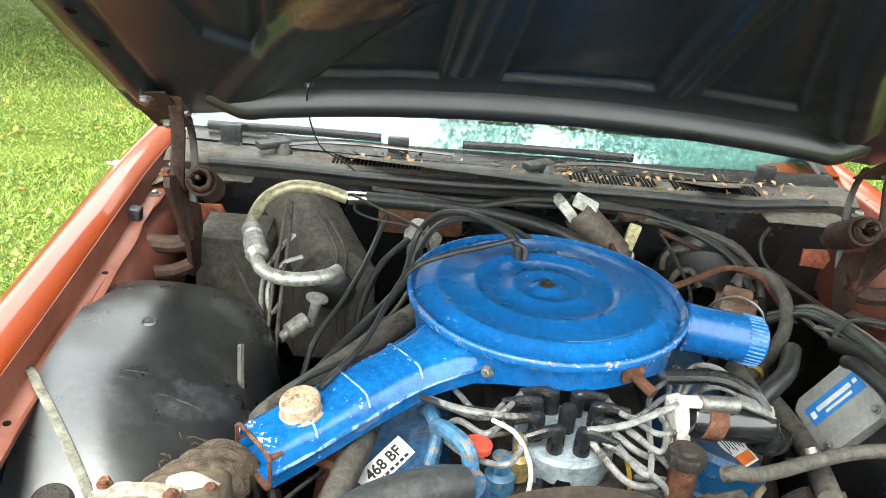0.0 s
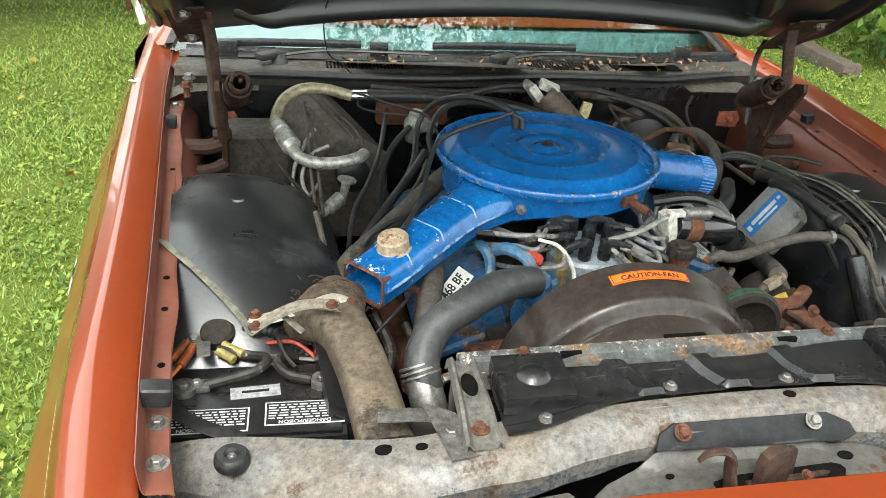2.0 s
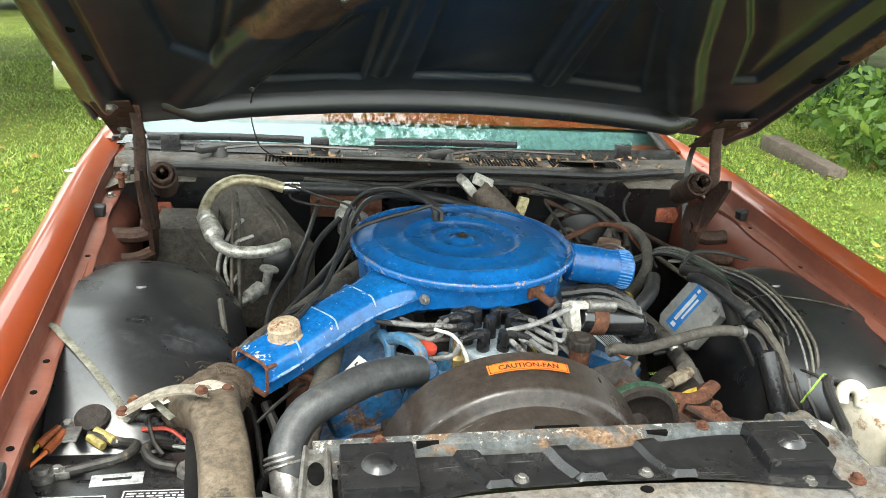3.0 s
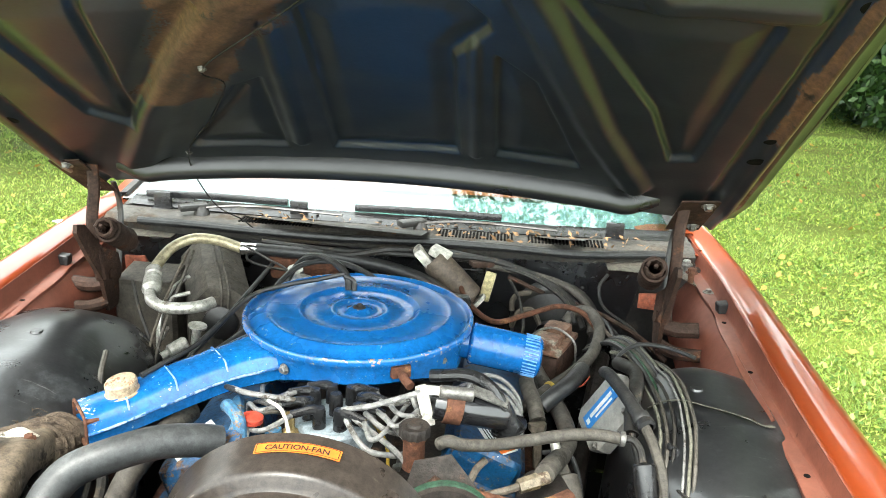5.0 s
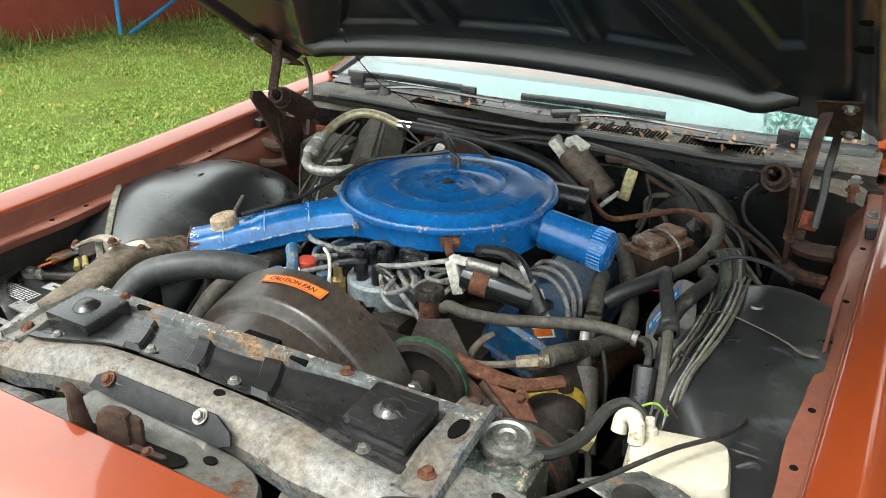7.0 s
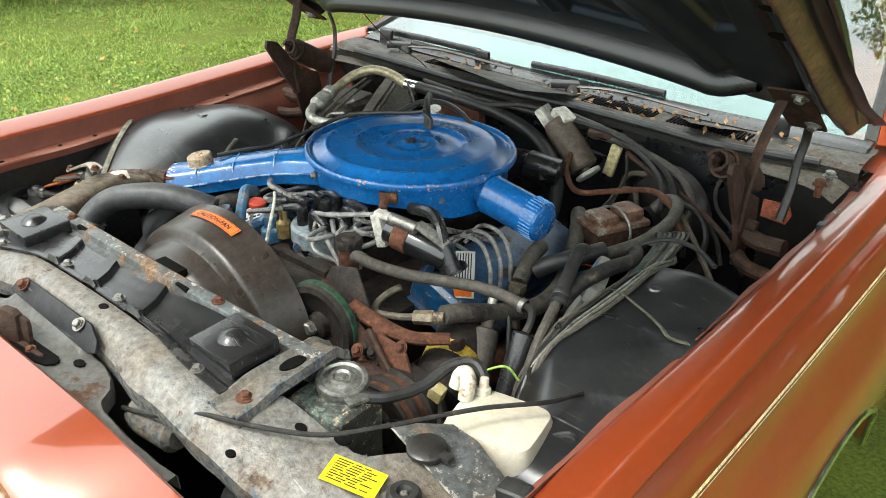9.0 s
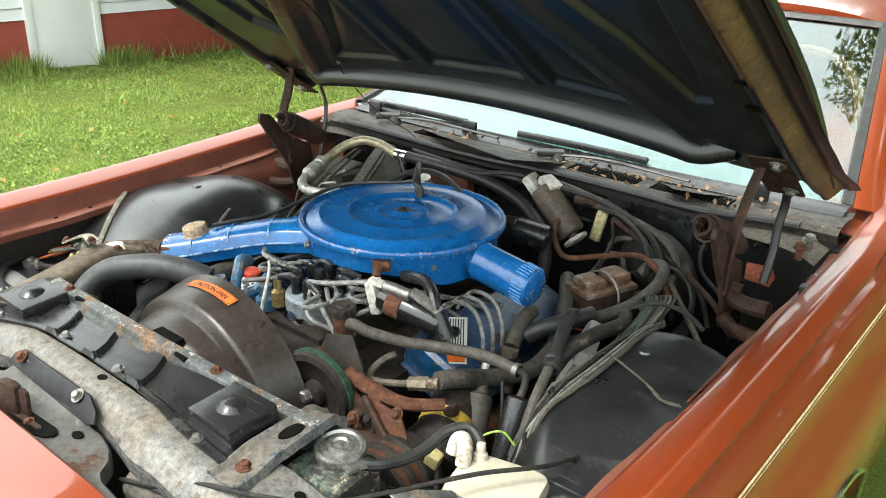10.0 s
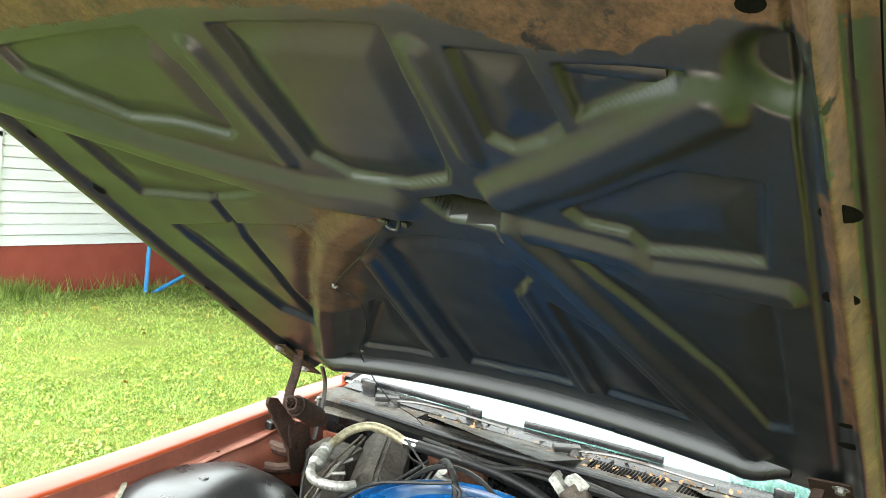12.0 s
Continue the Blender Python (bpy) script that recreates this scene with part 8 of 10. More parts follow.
# ---- battery side ----
def build_battery():
    b = thing("battery", (-0.545, 0.09, 0.57), "black car battery with white printed labels on a tray", "battery")
    m = pose(-0.543, 0.088, 0.0, 0, 0, -1.5)
    bm = B()
    box(bm, (-0.543, 0.088, 0.665), (0.232, 0.152, 0.17), (0, 0, -1.5), bev=0.008)
    part("case", bm, BLACK_PLASTIC, b)
    bm = B()
    box(bm, (-0.543, 0.088, 0.758), (0.238, 0.158, 0.024), (0, 0, -1.5), bev=0.005)
    box(bm, (-0.543, 0.058, 0.772), (0.222, 0.088, 0.008), (0, 0, -1.5), bev=0.003)
    top = part("lid", bm, BLACK_PLASTIC, b)
    for x0, x1, y0, y1 in ((-0.115, -0.008, -0.068, -0.022), (0.012, 0.115, -0.060, -0.014)):
        bm = B()
        slab(bm, [(x0, y0), (x1, y0), (x1, y1), (x0, y1)], m @ Matrix.Translation((0, 0, 0.7762)), 0.0006)
        l = part("warning_label", bm, LABEL_WHITE, top, "white warning label with black print")
        rng = random.Random(int(x1 * 1000))
        bm = B()
        slab(bm, [(x0 + 0.002, y0 + 0.002), (x1 - 0.002, y0 + 0.002), (x1 - 0.002, y1 - 0.002), (x0 + 0.002, y1 - 0.002)], m @ Matrix.Translation((0, 0, 0.7768)), 0.0003)
        part("print_field", bm, INK, l)
        bm = B()
        mm = m @ Matrix.Translation((0, 0, 0.7771))
        for r in range(6):
            x = x0 + 0.005
            y = y1 - 0.008 - 0.0052 * r
            while x < x1 - 0.010:
                w = rng.uniform(0.004, 0.013)
                slab(bm, [(x, y), (min(x + w, x1 - 0.005), y), (min(x + w, x1 - 0.005), y + 0.0022), (x, y + 0.0022)], mm, 0.0003)
                x += w + 0.003
        part("print", bm, LABEL_WHITE, l)
        t = lettering("DANGER/POISON" if x0 > 0 else "POISON", 0.0085)
        t.transform(m @ Matrix.Translation(((x0 + x1) / 2 + (0 if x0 > 0 else -0.02), y0 + 0.008, 0.7776)) @ Matrix.Rotation(math.pi, 4, "Z"))
        part("lettering", t, LABEL_WHITE, l)
    bm = B()
    slab(bm, [(-0.034, -0.004), (0.032, 0.002), (0.030, 0.026), (-0.036, 0.020)], m @ Matrix.Translation((0, 0, 0.7762)), 0.0006)
    l = part("name_label", bm, mat("silver_label", (0.62, 0.62, 0.62), rough=0.3, metal=0.5), top, "silver maker's label")
    bm = B()
    slab(bm, [(-0.02, 0.008), (0.016, 0.011), (0.016, 0.016), (-0.02, 0.013)], m @ Matrix.Translation((0, 0, 0.7768)), 0.0003)
    part("print", bm, INK, l)
    for x, y in ((-0.640, 0.110), (-0.452, 0.108)):
        bm = B()
        rod(bm, (x, y, 0.766), (x, y, 0.792), 0.010, 0.009, 16, 0.001)
        p = part("post", bm, STEEL, top)
        bm = B()
        lathe(bm, (x, y, 0.772), (0, 0, 1), [(0.010, 0), (0.018, 0), (0.018, 0.013), (0.010, 0.013)], 18)
        box(bm, (x + 0.020, y + 0.004, 0.779), (0.028, 0.018, 0.012), (0, 0, 8), bev=0.003)
        bolt(bm, (x + 0.018, y + 0.004, 0.785), (0, 0, 1), 0.006)
        part("terminal_clamp", bm, STEEL, p, "grey lead terminal clamp")
    for pts, r in ((((-0.612, 0.114, 0.78), (-0.575, 0.12, 0.785), (-0.54, 0.13, 0.79), (-0.53, 0.155, 0.79), (-0.555, 0.175, 0.782), (-0.60, 0.185, 0.788)), 0.0075), (((-0.47, 0.112, 0.782), (-0.50, 0.12, 0.786), (-0.515, 0.145, 0.79), (-0.50, 0.17, 0.78), (-0.46, 0.19, 0.75)), 0.007)):
        bm = B()
        tube(bm, pts, r, 10, 8)
        whole("battery_cable", bm, WIRE_BLACK, "thick black battery cable", "cable", "battery cables")
    bm = B()
    tube(bm, [(-0.665, 0.10, 0.79), (-0.64, 0.05, 0.789), (-0.60, 0.02, 0.785), (-0.56, 0.008, 0.775), (-0.53, 0.0, 0.74)], 0.011, 8, 8, flat=0.15)
    whole("battery_strap", bm, RUBBER, "black rubber hold-down strap across the battery", "strap")
    bm = B()
    box(bm, (-0.545, 0.09, 0.565), (0.27, 0.19, 0.02), bev=0.004)
    whole("battery_tray", bm, RUST_DARK, "rusty steel battery tray", "tray")

    # starter relay
    s = thing("starter_relay", (-0.605, 0.215, 0.76), "rusty starter relay with coloured connectors", "relay")
    bm = B()
    box(bm, (-0.605, 0.228, 0.775), (0.085, 0.04, 0.012), (10, 0, 8), bev=0.003)
    part("base", bm, RUST, s)
    bm = B()
    lathe(bm, (-0.600, 0.222, 0.778), (0, -0.25, 1), [(0.025, 0), (0.025, 0.022), (0.020, 0.026), (0, 0.026)], 20)
    part("can", bm, GREASY, s)
    for x, y in ((-0.632, 0.21), (-0.568, 0.226), (-0.60, 0.205)):
        bm = B()
        bolt(bm, (x, y, 0.790), (0, -0.2, 1), 0.007, 0.011)
        part("stud", bm, STEEL, s)
    for p, q, mt, lb in (((-0.642, 0.205, 0.79), (-0.662, 0.172, 0.784), mat("orange_plastic", (0.30, 0.075, 0.022), rough=0.5), "orange connector"), ((-0.632, 0.195, 0.79), (-0.648, 0.16, 0.782), mat("orange_plastic", (0.30, 0.075, 0.022), rough=0.5), "orange connector"),
                         ((-0.592, 0.195, 0.79), (-0.563, 0.175, 0.785), mat("olive_plastic", (0.26, 0.21, 0.06), rough=0.5), "olive yellow connector"), ((-0.598, 0.183, 0.788), (-0.575, 0.163, 0.784), mat("olive_plastic", (0.26, 0.21, 0.06), rough=0.5), "olive yellow connector")):
        bm = B()
        rod(bm, p, q, 0.0065, n=10, bev=0.001)
        part("connector", bm, mt, s, lb)
    bm = B()
    slab(bm, [(-0.009, -0.03), (0.009, -0.03), (0.010, 0.02), (-0.010, 0.02)], pose(-0.617, 0.178, 0.797, -12, 0, 5), 0.003, 0.001)
    part("cable_lug", bm, STEEL, s, "bright crimped cable lug")
    bm = B()
    tube(bm, [(-0.565, 0.226, 0.795), (-0.52, 0.215, 0.79), (-0.48, 0.195, 0.775), (-0.445, 0.17, 0.74)], 0.0085, 10, 12, ridge=0.001)
    whole("corrugated_loom", bm, RUBBER, "grey corrugated loom from the relay", "wiring")
    for pts, mt in ((((-0.56, 0.172, 0.786), (-0.50, 0.175, 0.775), (-0.43, 0.17, 0.765)), WIRE_GREY), (((-0.53, 0.20, 0.785), (-0.49, 0.19, 0.79), (-0.455, 0.17, 0.77)), RED), (((-0.662, 0.172, 0.784), (-0.675, 0.14, 0.776), (-0.678, 0.10, 0.76)), YELLOW_PAINT),
                    (((-0.648, 0.16, 0.782), (-0.668, 0.13, 0.772), (-0.674, 0.09, 0.76)), ORANGE), (((-0.50, 0.215, 0.80), (-0.515, 0.185, 0.815), (-0.505, 0.15, 0.80), (-0.49, 0.13, 0.79)), WIRE_BLACK)):
        bm = B()
        tube(bm, pts, 0.003, 6, 7)
        whole("relay_wire", bm, mt, "thin wire at the starter relay", "wire", "relay wires")
    # dark box beside the battery
    bm = B()
    rows = []
    for t in range(10):
        k = t / 9
        rows.append([(-0.470 + 0.02 * k, 0.235 - 0.20 * k, z) for z in (0.82 - 0.02 * k, 0.60)] + [(-0.40 + 0.02 * k, 0.21 - 0.20 * k, z) for z in (0.60, 0.80 - 0.02 * k)])
    loft(bm, rows, closed=True, cap=True)
    whole("air_box", bm, BLACK_PLASTIC, "black plastic duct box behind the battery", "duct box")

    # cold air snout
    n = thing("air_duct", (-0.42, 0.1, 0.72), "dirty tan plastic air duct with a cloth wrapped end", "air duct")
    bm = B()
    rows = []
    line = [Vector(p) for p in curve_points([(-0.445, 0.225, 0.812), (-0.425, 0.165, 0.832), (-0.408, 0.095, 0.830), (-0.396, 0.02, 0.822), (-0.386, -0.075, 0.812)], 6)]
    for i, p in enumerate(line):
        t = i / (len(line) - 1)
        w = 0.052 - 0.018 * smooth(0, 0.35, t)
        h = 0.030 - 0.006 * t
        f = (line[min(i + 1, len(line) - 1)] - line[max(0, i - 1)]).normalized()
        r = Vector((f.y, -f.x, 0)).normalized()
        u = r.cross(f)
        if u.z < 0:
            u = -u
        rows.append([p + r * w * math.copysign(abs(math.cos(a)) ** 0.55, math.cos(a)) + u * h * math.copysign(abs(math.sin(a)) ** 0.55, math.sin(a)) for a in [2 * math.pi * k / 20 for k in range(20)]])
    loft(bm, rows, closed=True, cap=True)
    part("duct", bm, DIRTY_TAN, n)
    bm = B()
    rows = []
    for i in range(16):
        t = i / 15
        p = Vector((-0.447, 0.215, 0.811)).lerp(Vector((-0.425, 0.290, 0.795)), t)
        w = 0.056 + 0.006 * math.sin(i * 2.1) - 0.01 * t
        rows.append([p + Vector((w * math.cos(a), 0.018 * math.sin(a + 0.5) , 0.036 * math.sin(a) + 0.003 * math.sin(3 * a + i))) for a in [2 * math.pi * k / 28 for k in range(28)]])
    loft(bm, rows, closed=True, cap=True)
    part("cloth_wrap", bm, CLOTH, n, "frayed brown cloth wrapping")
    rng = np.random.default_rng(6)
    bm = B()
    for k in range(60):
        a = rng.random() * 3.14
        p = Vector((-0.435 + 0.056 * math.cos(a), 0.25 + rng.normal(0, 0.025), 0.80 + 0.036 * math.sin(a)))
        q = p + Vector((0.009 * rng.normal(), 0.009 * rng.normal(), 0.006 * rng.random()))
        tube(bm, [p, p.lerp(q, 0.6) + Vector((0, 0, 0.004)), q], 0.0006, 3, 3)
    tagged(part("loose_threads", bm, CLOTH, n), kind="stuff")
    bm = B()
    tube(bm, [(-0.392, 0.215, 0.826), (-0.43, 0.196, 0.848), (-0.49, 0.205, 0.840)], 0.0011, 5, 8)
    part("tie_wire", bm, RUST, n, "thin copper tie wire")
    bm = B()
    p = [(-0.405, 0.188, 0.852), (-0.44, 0.200, 0.856), (-0.475, 0.212, 0.836), (-0.515, 0.226, 0.812), (-0.552, 0.240, 0.806)]
    tube(bm, p, 0.016, 8, 6, flat=0.14)
    k = part("bracket", bm, mat("pale_tin", (0.50, 0.46, 0.39), (0.30, 0.26, 0.2), 0.5, 0.4, 20, 0.8, 0.2), n, "pale bent metal bracket")
    for q in ((-0.408, 0.189, 0.853), (-0.546, 0.238, 0.809)):
        bm = B()
        bolt(bm, q, (0, -0.1, 1), 0.007, 0.010)
        part("bolt", bm, RUST, k)
    bm = B()
    slab(bm, [(-0.025, -0.01), (0.045, -0.01), (0.045, 0.012), (-0.025, 0.012)], pose(-0.375, -0.072, rail_z(-0.38) + 0.004, 0, 0, -4), 0.003, 0.001)
    part("foot_bracket", bm, STEEL, n)


build_battery()


# ---- straps over the inner fenders ----
def build_straps():
    bm = B()
    tube(bm, [(-0.712, 0.382, 0.862)] + [on_liner(-1, -0.690 + 0.185 * k / 9, 0.375 - 0.215 * k / 9, 0.006) for k in range(8)] + [(-0.515, 0.178, 0.850), (-0.478, 0.150, 0.835)], 0.0062, 6, 4, flat=0.2)
    whole("webbing_strap", bm, STRAP, "faded grey-green strap over the inner fender", "strap", "straps")
    bm = B()
    tube(bm, [(0.722, 0.405, 0.862)] + [on_liner(1, 0.702 - 0.165 * k / 9, 0.385 + 0.095 * k / 9, 0.006) for k in range(10)], 0.0062, 6, 4, flat=0.2)
    whole("webbing_strap", bm, STRAP, "faded grey-green strap over the inner fender", "strap", "straps")

    bm = B()
    rows = []
    for k in range(12):
        t = k / 11
        c = Vector((-0.548 + 0.118 * t, 0.150 + 0.012 * math.sin(t * 3), 0.845 + 0.030 * math.sin(min(1, t * 1.3) * 1.57)))
        w = 0.009 + 0.004 * smooth(0.6, 1, t)
        rows.append([c + Vector((0.004, -w, -0.003)), c + Vector((0, -w, 0)), c + Vector((0, w, 0.002)), c + Vector((0.004, w, -0.003))])
    loft(bm, rows)
    br = whole("duct_bracket", thicken(bm, 0.002), mat("worn_zinc_strip", (0.27, 0.24, 0.19), (0.15, 0.125, 0.095), 0.45, 0.4, 20.0, 0.8, 0.2), "worn metal strip bolted over the air duct", "bracket")
    for x, y, z in ((-0.542, 0.150, 0.848), (-0.438, 0.152, 0.876)):
        bm = B()
        bolt(bm, (x, y, z), (0, -0.1, 1), 0.006, 0.009)
        part("bolt", bm, RUST, br)

build_straps()


# ---- heater, air conditioning and firewall things ----
def build_firewall_things():
    h = thing("evaporator_case", (-0.44, 0.95, 0.6), "dusty grey moulded evaporator case on the firewall", "evaporator case")
    bm = B()
    rows = []
    foot = ((-0.525, 0.62), (-0.525, 0.850), (-0.478, 0.903), (-0.425, 0.905), (-0.375, 0.872), (-0.370, 0.62))
    for i in range(9):
        t = i / 8
        rows.append([(x + 0.098 * t, 1.045 - 0.205 * t, z - (0.050 * t if z > 0.7 else 0.0)) for x, z in foot])
    loft(bm, rows, closed=True, cap=True)
    bmesh.ops.bevel(bm, geom=[e for e in bm.edges if e.calc_face_angle(0) > 0.5], offset=0.010, segments=3, affect="EDGES")
    part("case", bm, HEATER_GREY, h)
    for o in (0.006, 0.022):
        bm = B()
        tube(bm, [(-0.425 - o + 0.098 * t, 1.045 - 0.205 * t, 0.906 - 0.050 * t) for t in (0.05, 0.5, 0.97)] + [(-0.327 - o, 0.834, 0.80), (-0.325 - o, 0.834, 0.68)], 0.0032, 8, 5)
        part("seam", bm, HEATER_GREY, h)
    bm = B()
    lathe(bm, (-0.352, 0.838, 0.775), (0.1, -1, 0.1), [(0.040, 0), (0.038, 0.012), (0.028, 0.018), (0, 0.018)], 24)
    part("round_cover", bm, BLACK_METAL, h)
    bm = B()
    box(bm, (-0.555, 0.955, 0.735), (0.15, 0.13, 0.21), (0, 0, 0), bev=0.022, seg=3)
    bc = whole("blower_case", bm, HEATER_GREY, "dusty brown-grey blower case beside the evaporator", "blower case")
    bm = B()
    box(bm, (-0.555, 0.94, 0.835), (0.13, 0.10, 0.02), (8, 0, 0), bev=0.006)
    part("lid", bm, HEATER_GREY, bc)
    # aluminium pipe with muffler
    p = thing("refrigerant_pipe", (-0.45, 0.9, 0.8), "dull aluminium air conditioning pipe with a bend", "pipe")
    bm = B()
    tube(bm, [(-0.345, 0.965, 0.910), (-0.40, 0.965, 0.925), (-0.455, 0.955, 0.928), (-0.495, 0.925, 0.912), (-0.512, 0.88, 0.885), (-0.505, 0.84, 0.872)], 0.0125, 12, 8)
    part("upper_bend", bm, mat("olive_cadmium_pipe", (0.38, 0.34, 0.22), (0.24, 0.20, 0.13), 0.4, 0.5, 20, 0.8, 0.1), p, "olive tinted pipe bend")
    bm = B()
    lathe(bm, (-0.507, 0.850, 0.880), Vector((0.030, -0.085, -0.018)), [(0.012, -0.005), (0.019, 0), (0.019, 0.022), (0.015, 0.026), (0.015, 0.032), (0.020, 0.036), (0.021, 0.078), (0.014, 0.088), (0.011, 0.092)], 16)
    part("fitting", bm, ALU, p)
    bm = B()
    tube(bm, [(-0.480, 0.765, 0.862), (-0.464, 0.738, 0.855), (-0.432, 0.722, 0.850), (-0.390, 0.720, 0.851), (-0.352, 0.730, 0.856), (-0.335, 0.75, 0.858)], 0.0125, 12, 8)
    part("lower_bend", bm, ALU, p, "pale aluminium pipe")
    bm = B()
    rod(bm, (-0.345, 0.967, 0.909), (-0.308, 0.972, 0.908), 0.0145, n=16)
    part("ferrule", bm, CHROME, p, "bright crimped ferrule")
    bm = B()
    tube(bm, [(-0.31, 0.972, 0.908), (-0.24, 0.978, 0.905), (-0.15, 0.985, 0.900), (-0.06, 0.985, 0.892), (0.03, 0.965, 0.884), (0.11, 0.935, 0.866), (0.175, 0.895, 0.832), (0.21, 0.85, 0.785), (0.22, 0.80, 0.735), (0.21, 0.74, 0.70)], 0.0150, 12, 8)
    whole("suction_hose", bm, RUBBER, "thick dusty black hose along the firewall", "hose")
    for k, pts in enumerate((((-0.30, 0.985, 0.925), (-0.22, 0.99, 0.918), (-0.12, 0.995, 0.912), (0.0, 0.99, 0.915), (0.12, 1.0, 0.912), (0.22, 1.005, 0.905), (0.33, 0.98, 0.89), (0.41, 0.93, 0.86), (0.44, 0.88, 0.82)),
                             ((-0.20, 0.985, 0.915), (-0.10, 0.985, 0.905), (0.02, 0.995, 0.925), (0.15, 1.0, 0.918), (0.26, 1.0, 0.91), (0.37, 0.985, 0.878), (0.43, 0.95, 0.845), (0.46, 0.90, 0.80)),
                             ((-0.31, 0.98, 0.918), (-0.33, 0.96, 0.89), (-0.29, 0.94, 0.88), (-0.22, 0.93, 0.875)))):
        bm = B()
        tube(bm, pts, (0.006, 0.0085, 0.003)[k], 8, 8)
        whole("firewall_harness", bm, WIRE_BLACK, "taped black wiring harness along the firewall", "wiring", "firewall harness")
    for k, pts in enumerate((((-0.43, 0.86, 0.87), (-0.455, 0.82, 0.85), (-0.48, 0.80, 0.78), (-0.46, 0.74, 0.66)), ((-0.405, 0.80, 0.855), (-0.44, 0.78, 0.845), (-0.462, 0.77, 0.80), (-0.45, 0.74, 0.77), (-0.43, 0.73, 0.80)))):
        bm = B()
        tube(bm, pts, 0.0045, 8, 7)
        whole("capillary_pipe", bm, ALU, "thin bent metal pipe on the evaporator case", "pipe", "capillary pipes")
    bm = B()
    lathe(bm, (-0.372, 0.748, 0.795), (0.2, 0, 1), [(0.008, -0.05), (0.010, 0), (0.020, 0.004), (0.020, 0.008), (0.006, 0.010), (0, 0.010)], 16)
    lathe(bm, (-0.385, 0.72, 0.775), (-0.6, -0.6, -0.3), [(0.012, 0), (0.015, 0.004), (0.015, 0.04), (0.009, 0.045), (0.009, 0.06)], 12)
    whole("expansion_valve", bm, ALU, "dull metal expansion valve with a flat cap", "valve")
    for pts, r, mt in ((((-0.43, 0.69, 0.755), (-0.455, 0.64, 0.73), (-0.46, 0.56, 0.66), (-0.44, 0.48, 0.58)), 0.010, RUBBER), (((-0.46, 0.74, 0.70), (-0.47, 0.70, 0.62), (-0.45, 0.62, 0.54)), 0.008, RUBBER),
                       (((-0.12, 0.72, 0.86), (-0.20, 0.66, 0.83), (-0.27, 0.58, 0.81), (-0.33, 0.50, 0.80), (-0.39, 0.42, 0.79), (-0.42, 0.37, 0.76)), 0.020, RUBBER_GREY), (((-0.20, 0.80, 0.84), (-0.26, 0.70, 0.81), (-0.33, 0.60, 0.77), (-0.40, 0.50, 0.72)), 0.009, RUBBER),
                       (((-0.22, 0.90, 0.86), (-0.27, 0.85, 0.82), (-0.30, 0.78, 0.75), (-0.29, 0.70, 0.70)), 0.007, RUBBER)):
        bm = B()
        tube(bm, pts, r, 12, 8)
        whole("heater_hose", bm, mt, "dusty rubber heater hose beside the engine", "hose", "heater hoses")
    bm = B()
    box(bm, (-0.20, 1.0, 0.865), (0.17, 0.03, 0.07), (10, 0, 0), bev=0.012)
    whole("firewall_cover", bm, RUST, "rusty orange-brown cover on the firewall", "cover")
    v = thing("vacuum_valve", (-0.205, 0.93, 0.82), "dull metal vacuum valve with hoses", "valve")
    bm = B()
    lathe(bm, (-0.205, 0.925, 0.845), (0.1, -0.3, 1), [(0.016, -0.03), (0.016, 0.0), (0.026, 0.006), (0.026, 0.02), (0.02, 0.03), (0.018, 0.045), (0, 0.045)], 18)
    box(bm, (-0.185, 0.90, 0.865), (0.05, 0.03, 0.03), (0, 20, 20), bev=0.006)
    part("body", bm, ALU, v)
    bm = B()
    tube(bm, [(-0.20, 0.915, 0.82), (-0.198, 0.90, 0.79), (-0.20, 0.87, 0.77)], 0.010, 10, 8, ridge=0.001)
    part("hose_stub", bm, RUBBER, v)
    # cruise servo: cream bracket, brown can
    s = thing("speed_control_servo", (0.15, 0.99, 0.80), "brown round servo on a torn cream bracket", "servo")
    bm = B()
    lathe(bm, (0.115, 0.985, 0.905), Vector((0.105, -0.01, -0.10)), [(0.030, -0.01), (0.034, 0), (0.035, 0.06), (0.034, 0.115), (0.030, 0.12), (0.012, 0.121), (0.010, 0.13), (0, 0.13)], 28)
    part("can", bm, mat("dull_brown_can", (0.115, 0.09, 0.07), (0.07, 0.055, 0.043), 0.5, 0.2, 20, 0.8, 0.1), s)
    bm = B()
    box(bm, (0.092, 0.985, 0.908), (0.075, 0.05, 0.022), (0, 48, 10), bev=0.006)
    box(bm, (0.125, 0.99, 0.925), (0.05, 0.04, 0.02), (0, 20, -15), bev=0.005)
    part("bracket", bm, WHITE_DIRTY, s, "cream coloured bracket")
    bm = B()
    lathe(bm, (0.210, 0.976, 0.815), Vector((0.105, -0.01, -0.10)), [(0.030, 0), (0.031, 0.004), (0.029, 0.009), (0.01, 0.010), (0, 0.010)], 24)
    part("end_cap", bm, WHITE_DIRTY, s, "pale end cap")
    bm = B()
    box(bm, (0.238, 1.035, 0.835), (0.026, 0.012, 0.075), (0, 12, 0), bev=0.003)
    part("tag", bm, mat("yellowed_tag", (0.55, 0.47, 0.25), rough=0.6), s, "yellowed plastic tag")
    bm = B()
    rod(bm, (0.12, 0.86, 0.845), (0.20, 0.88, 0.835), 0.032, n=24, bev=0.004)
    box(bm, (0.105, 0.855, 0.85), (0.04, 0.045, 0.04), (0, 0, 12), bev=0.005)
    whole("choke_motor", bm, BLACK_PLASTIC, "black round motor behind the air cleaner", "motor")
    bm = B()
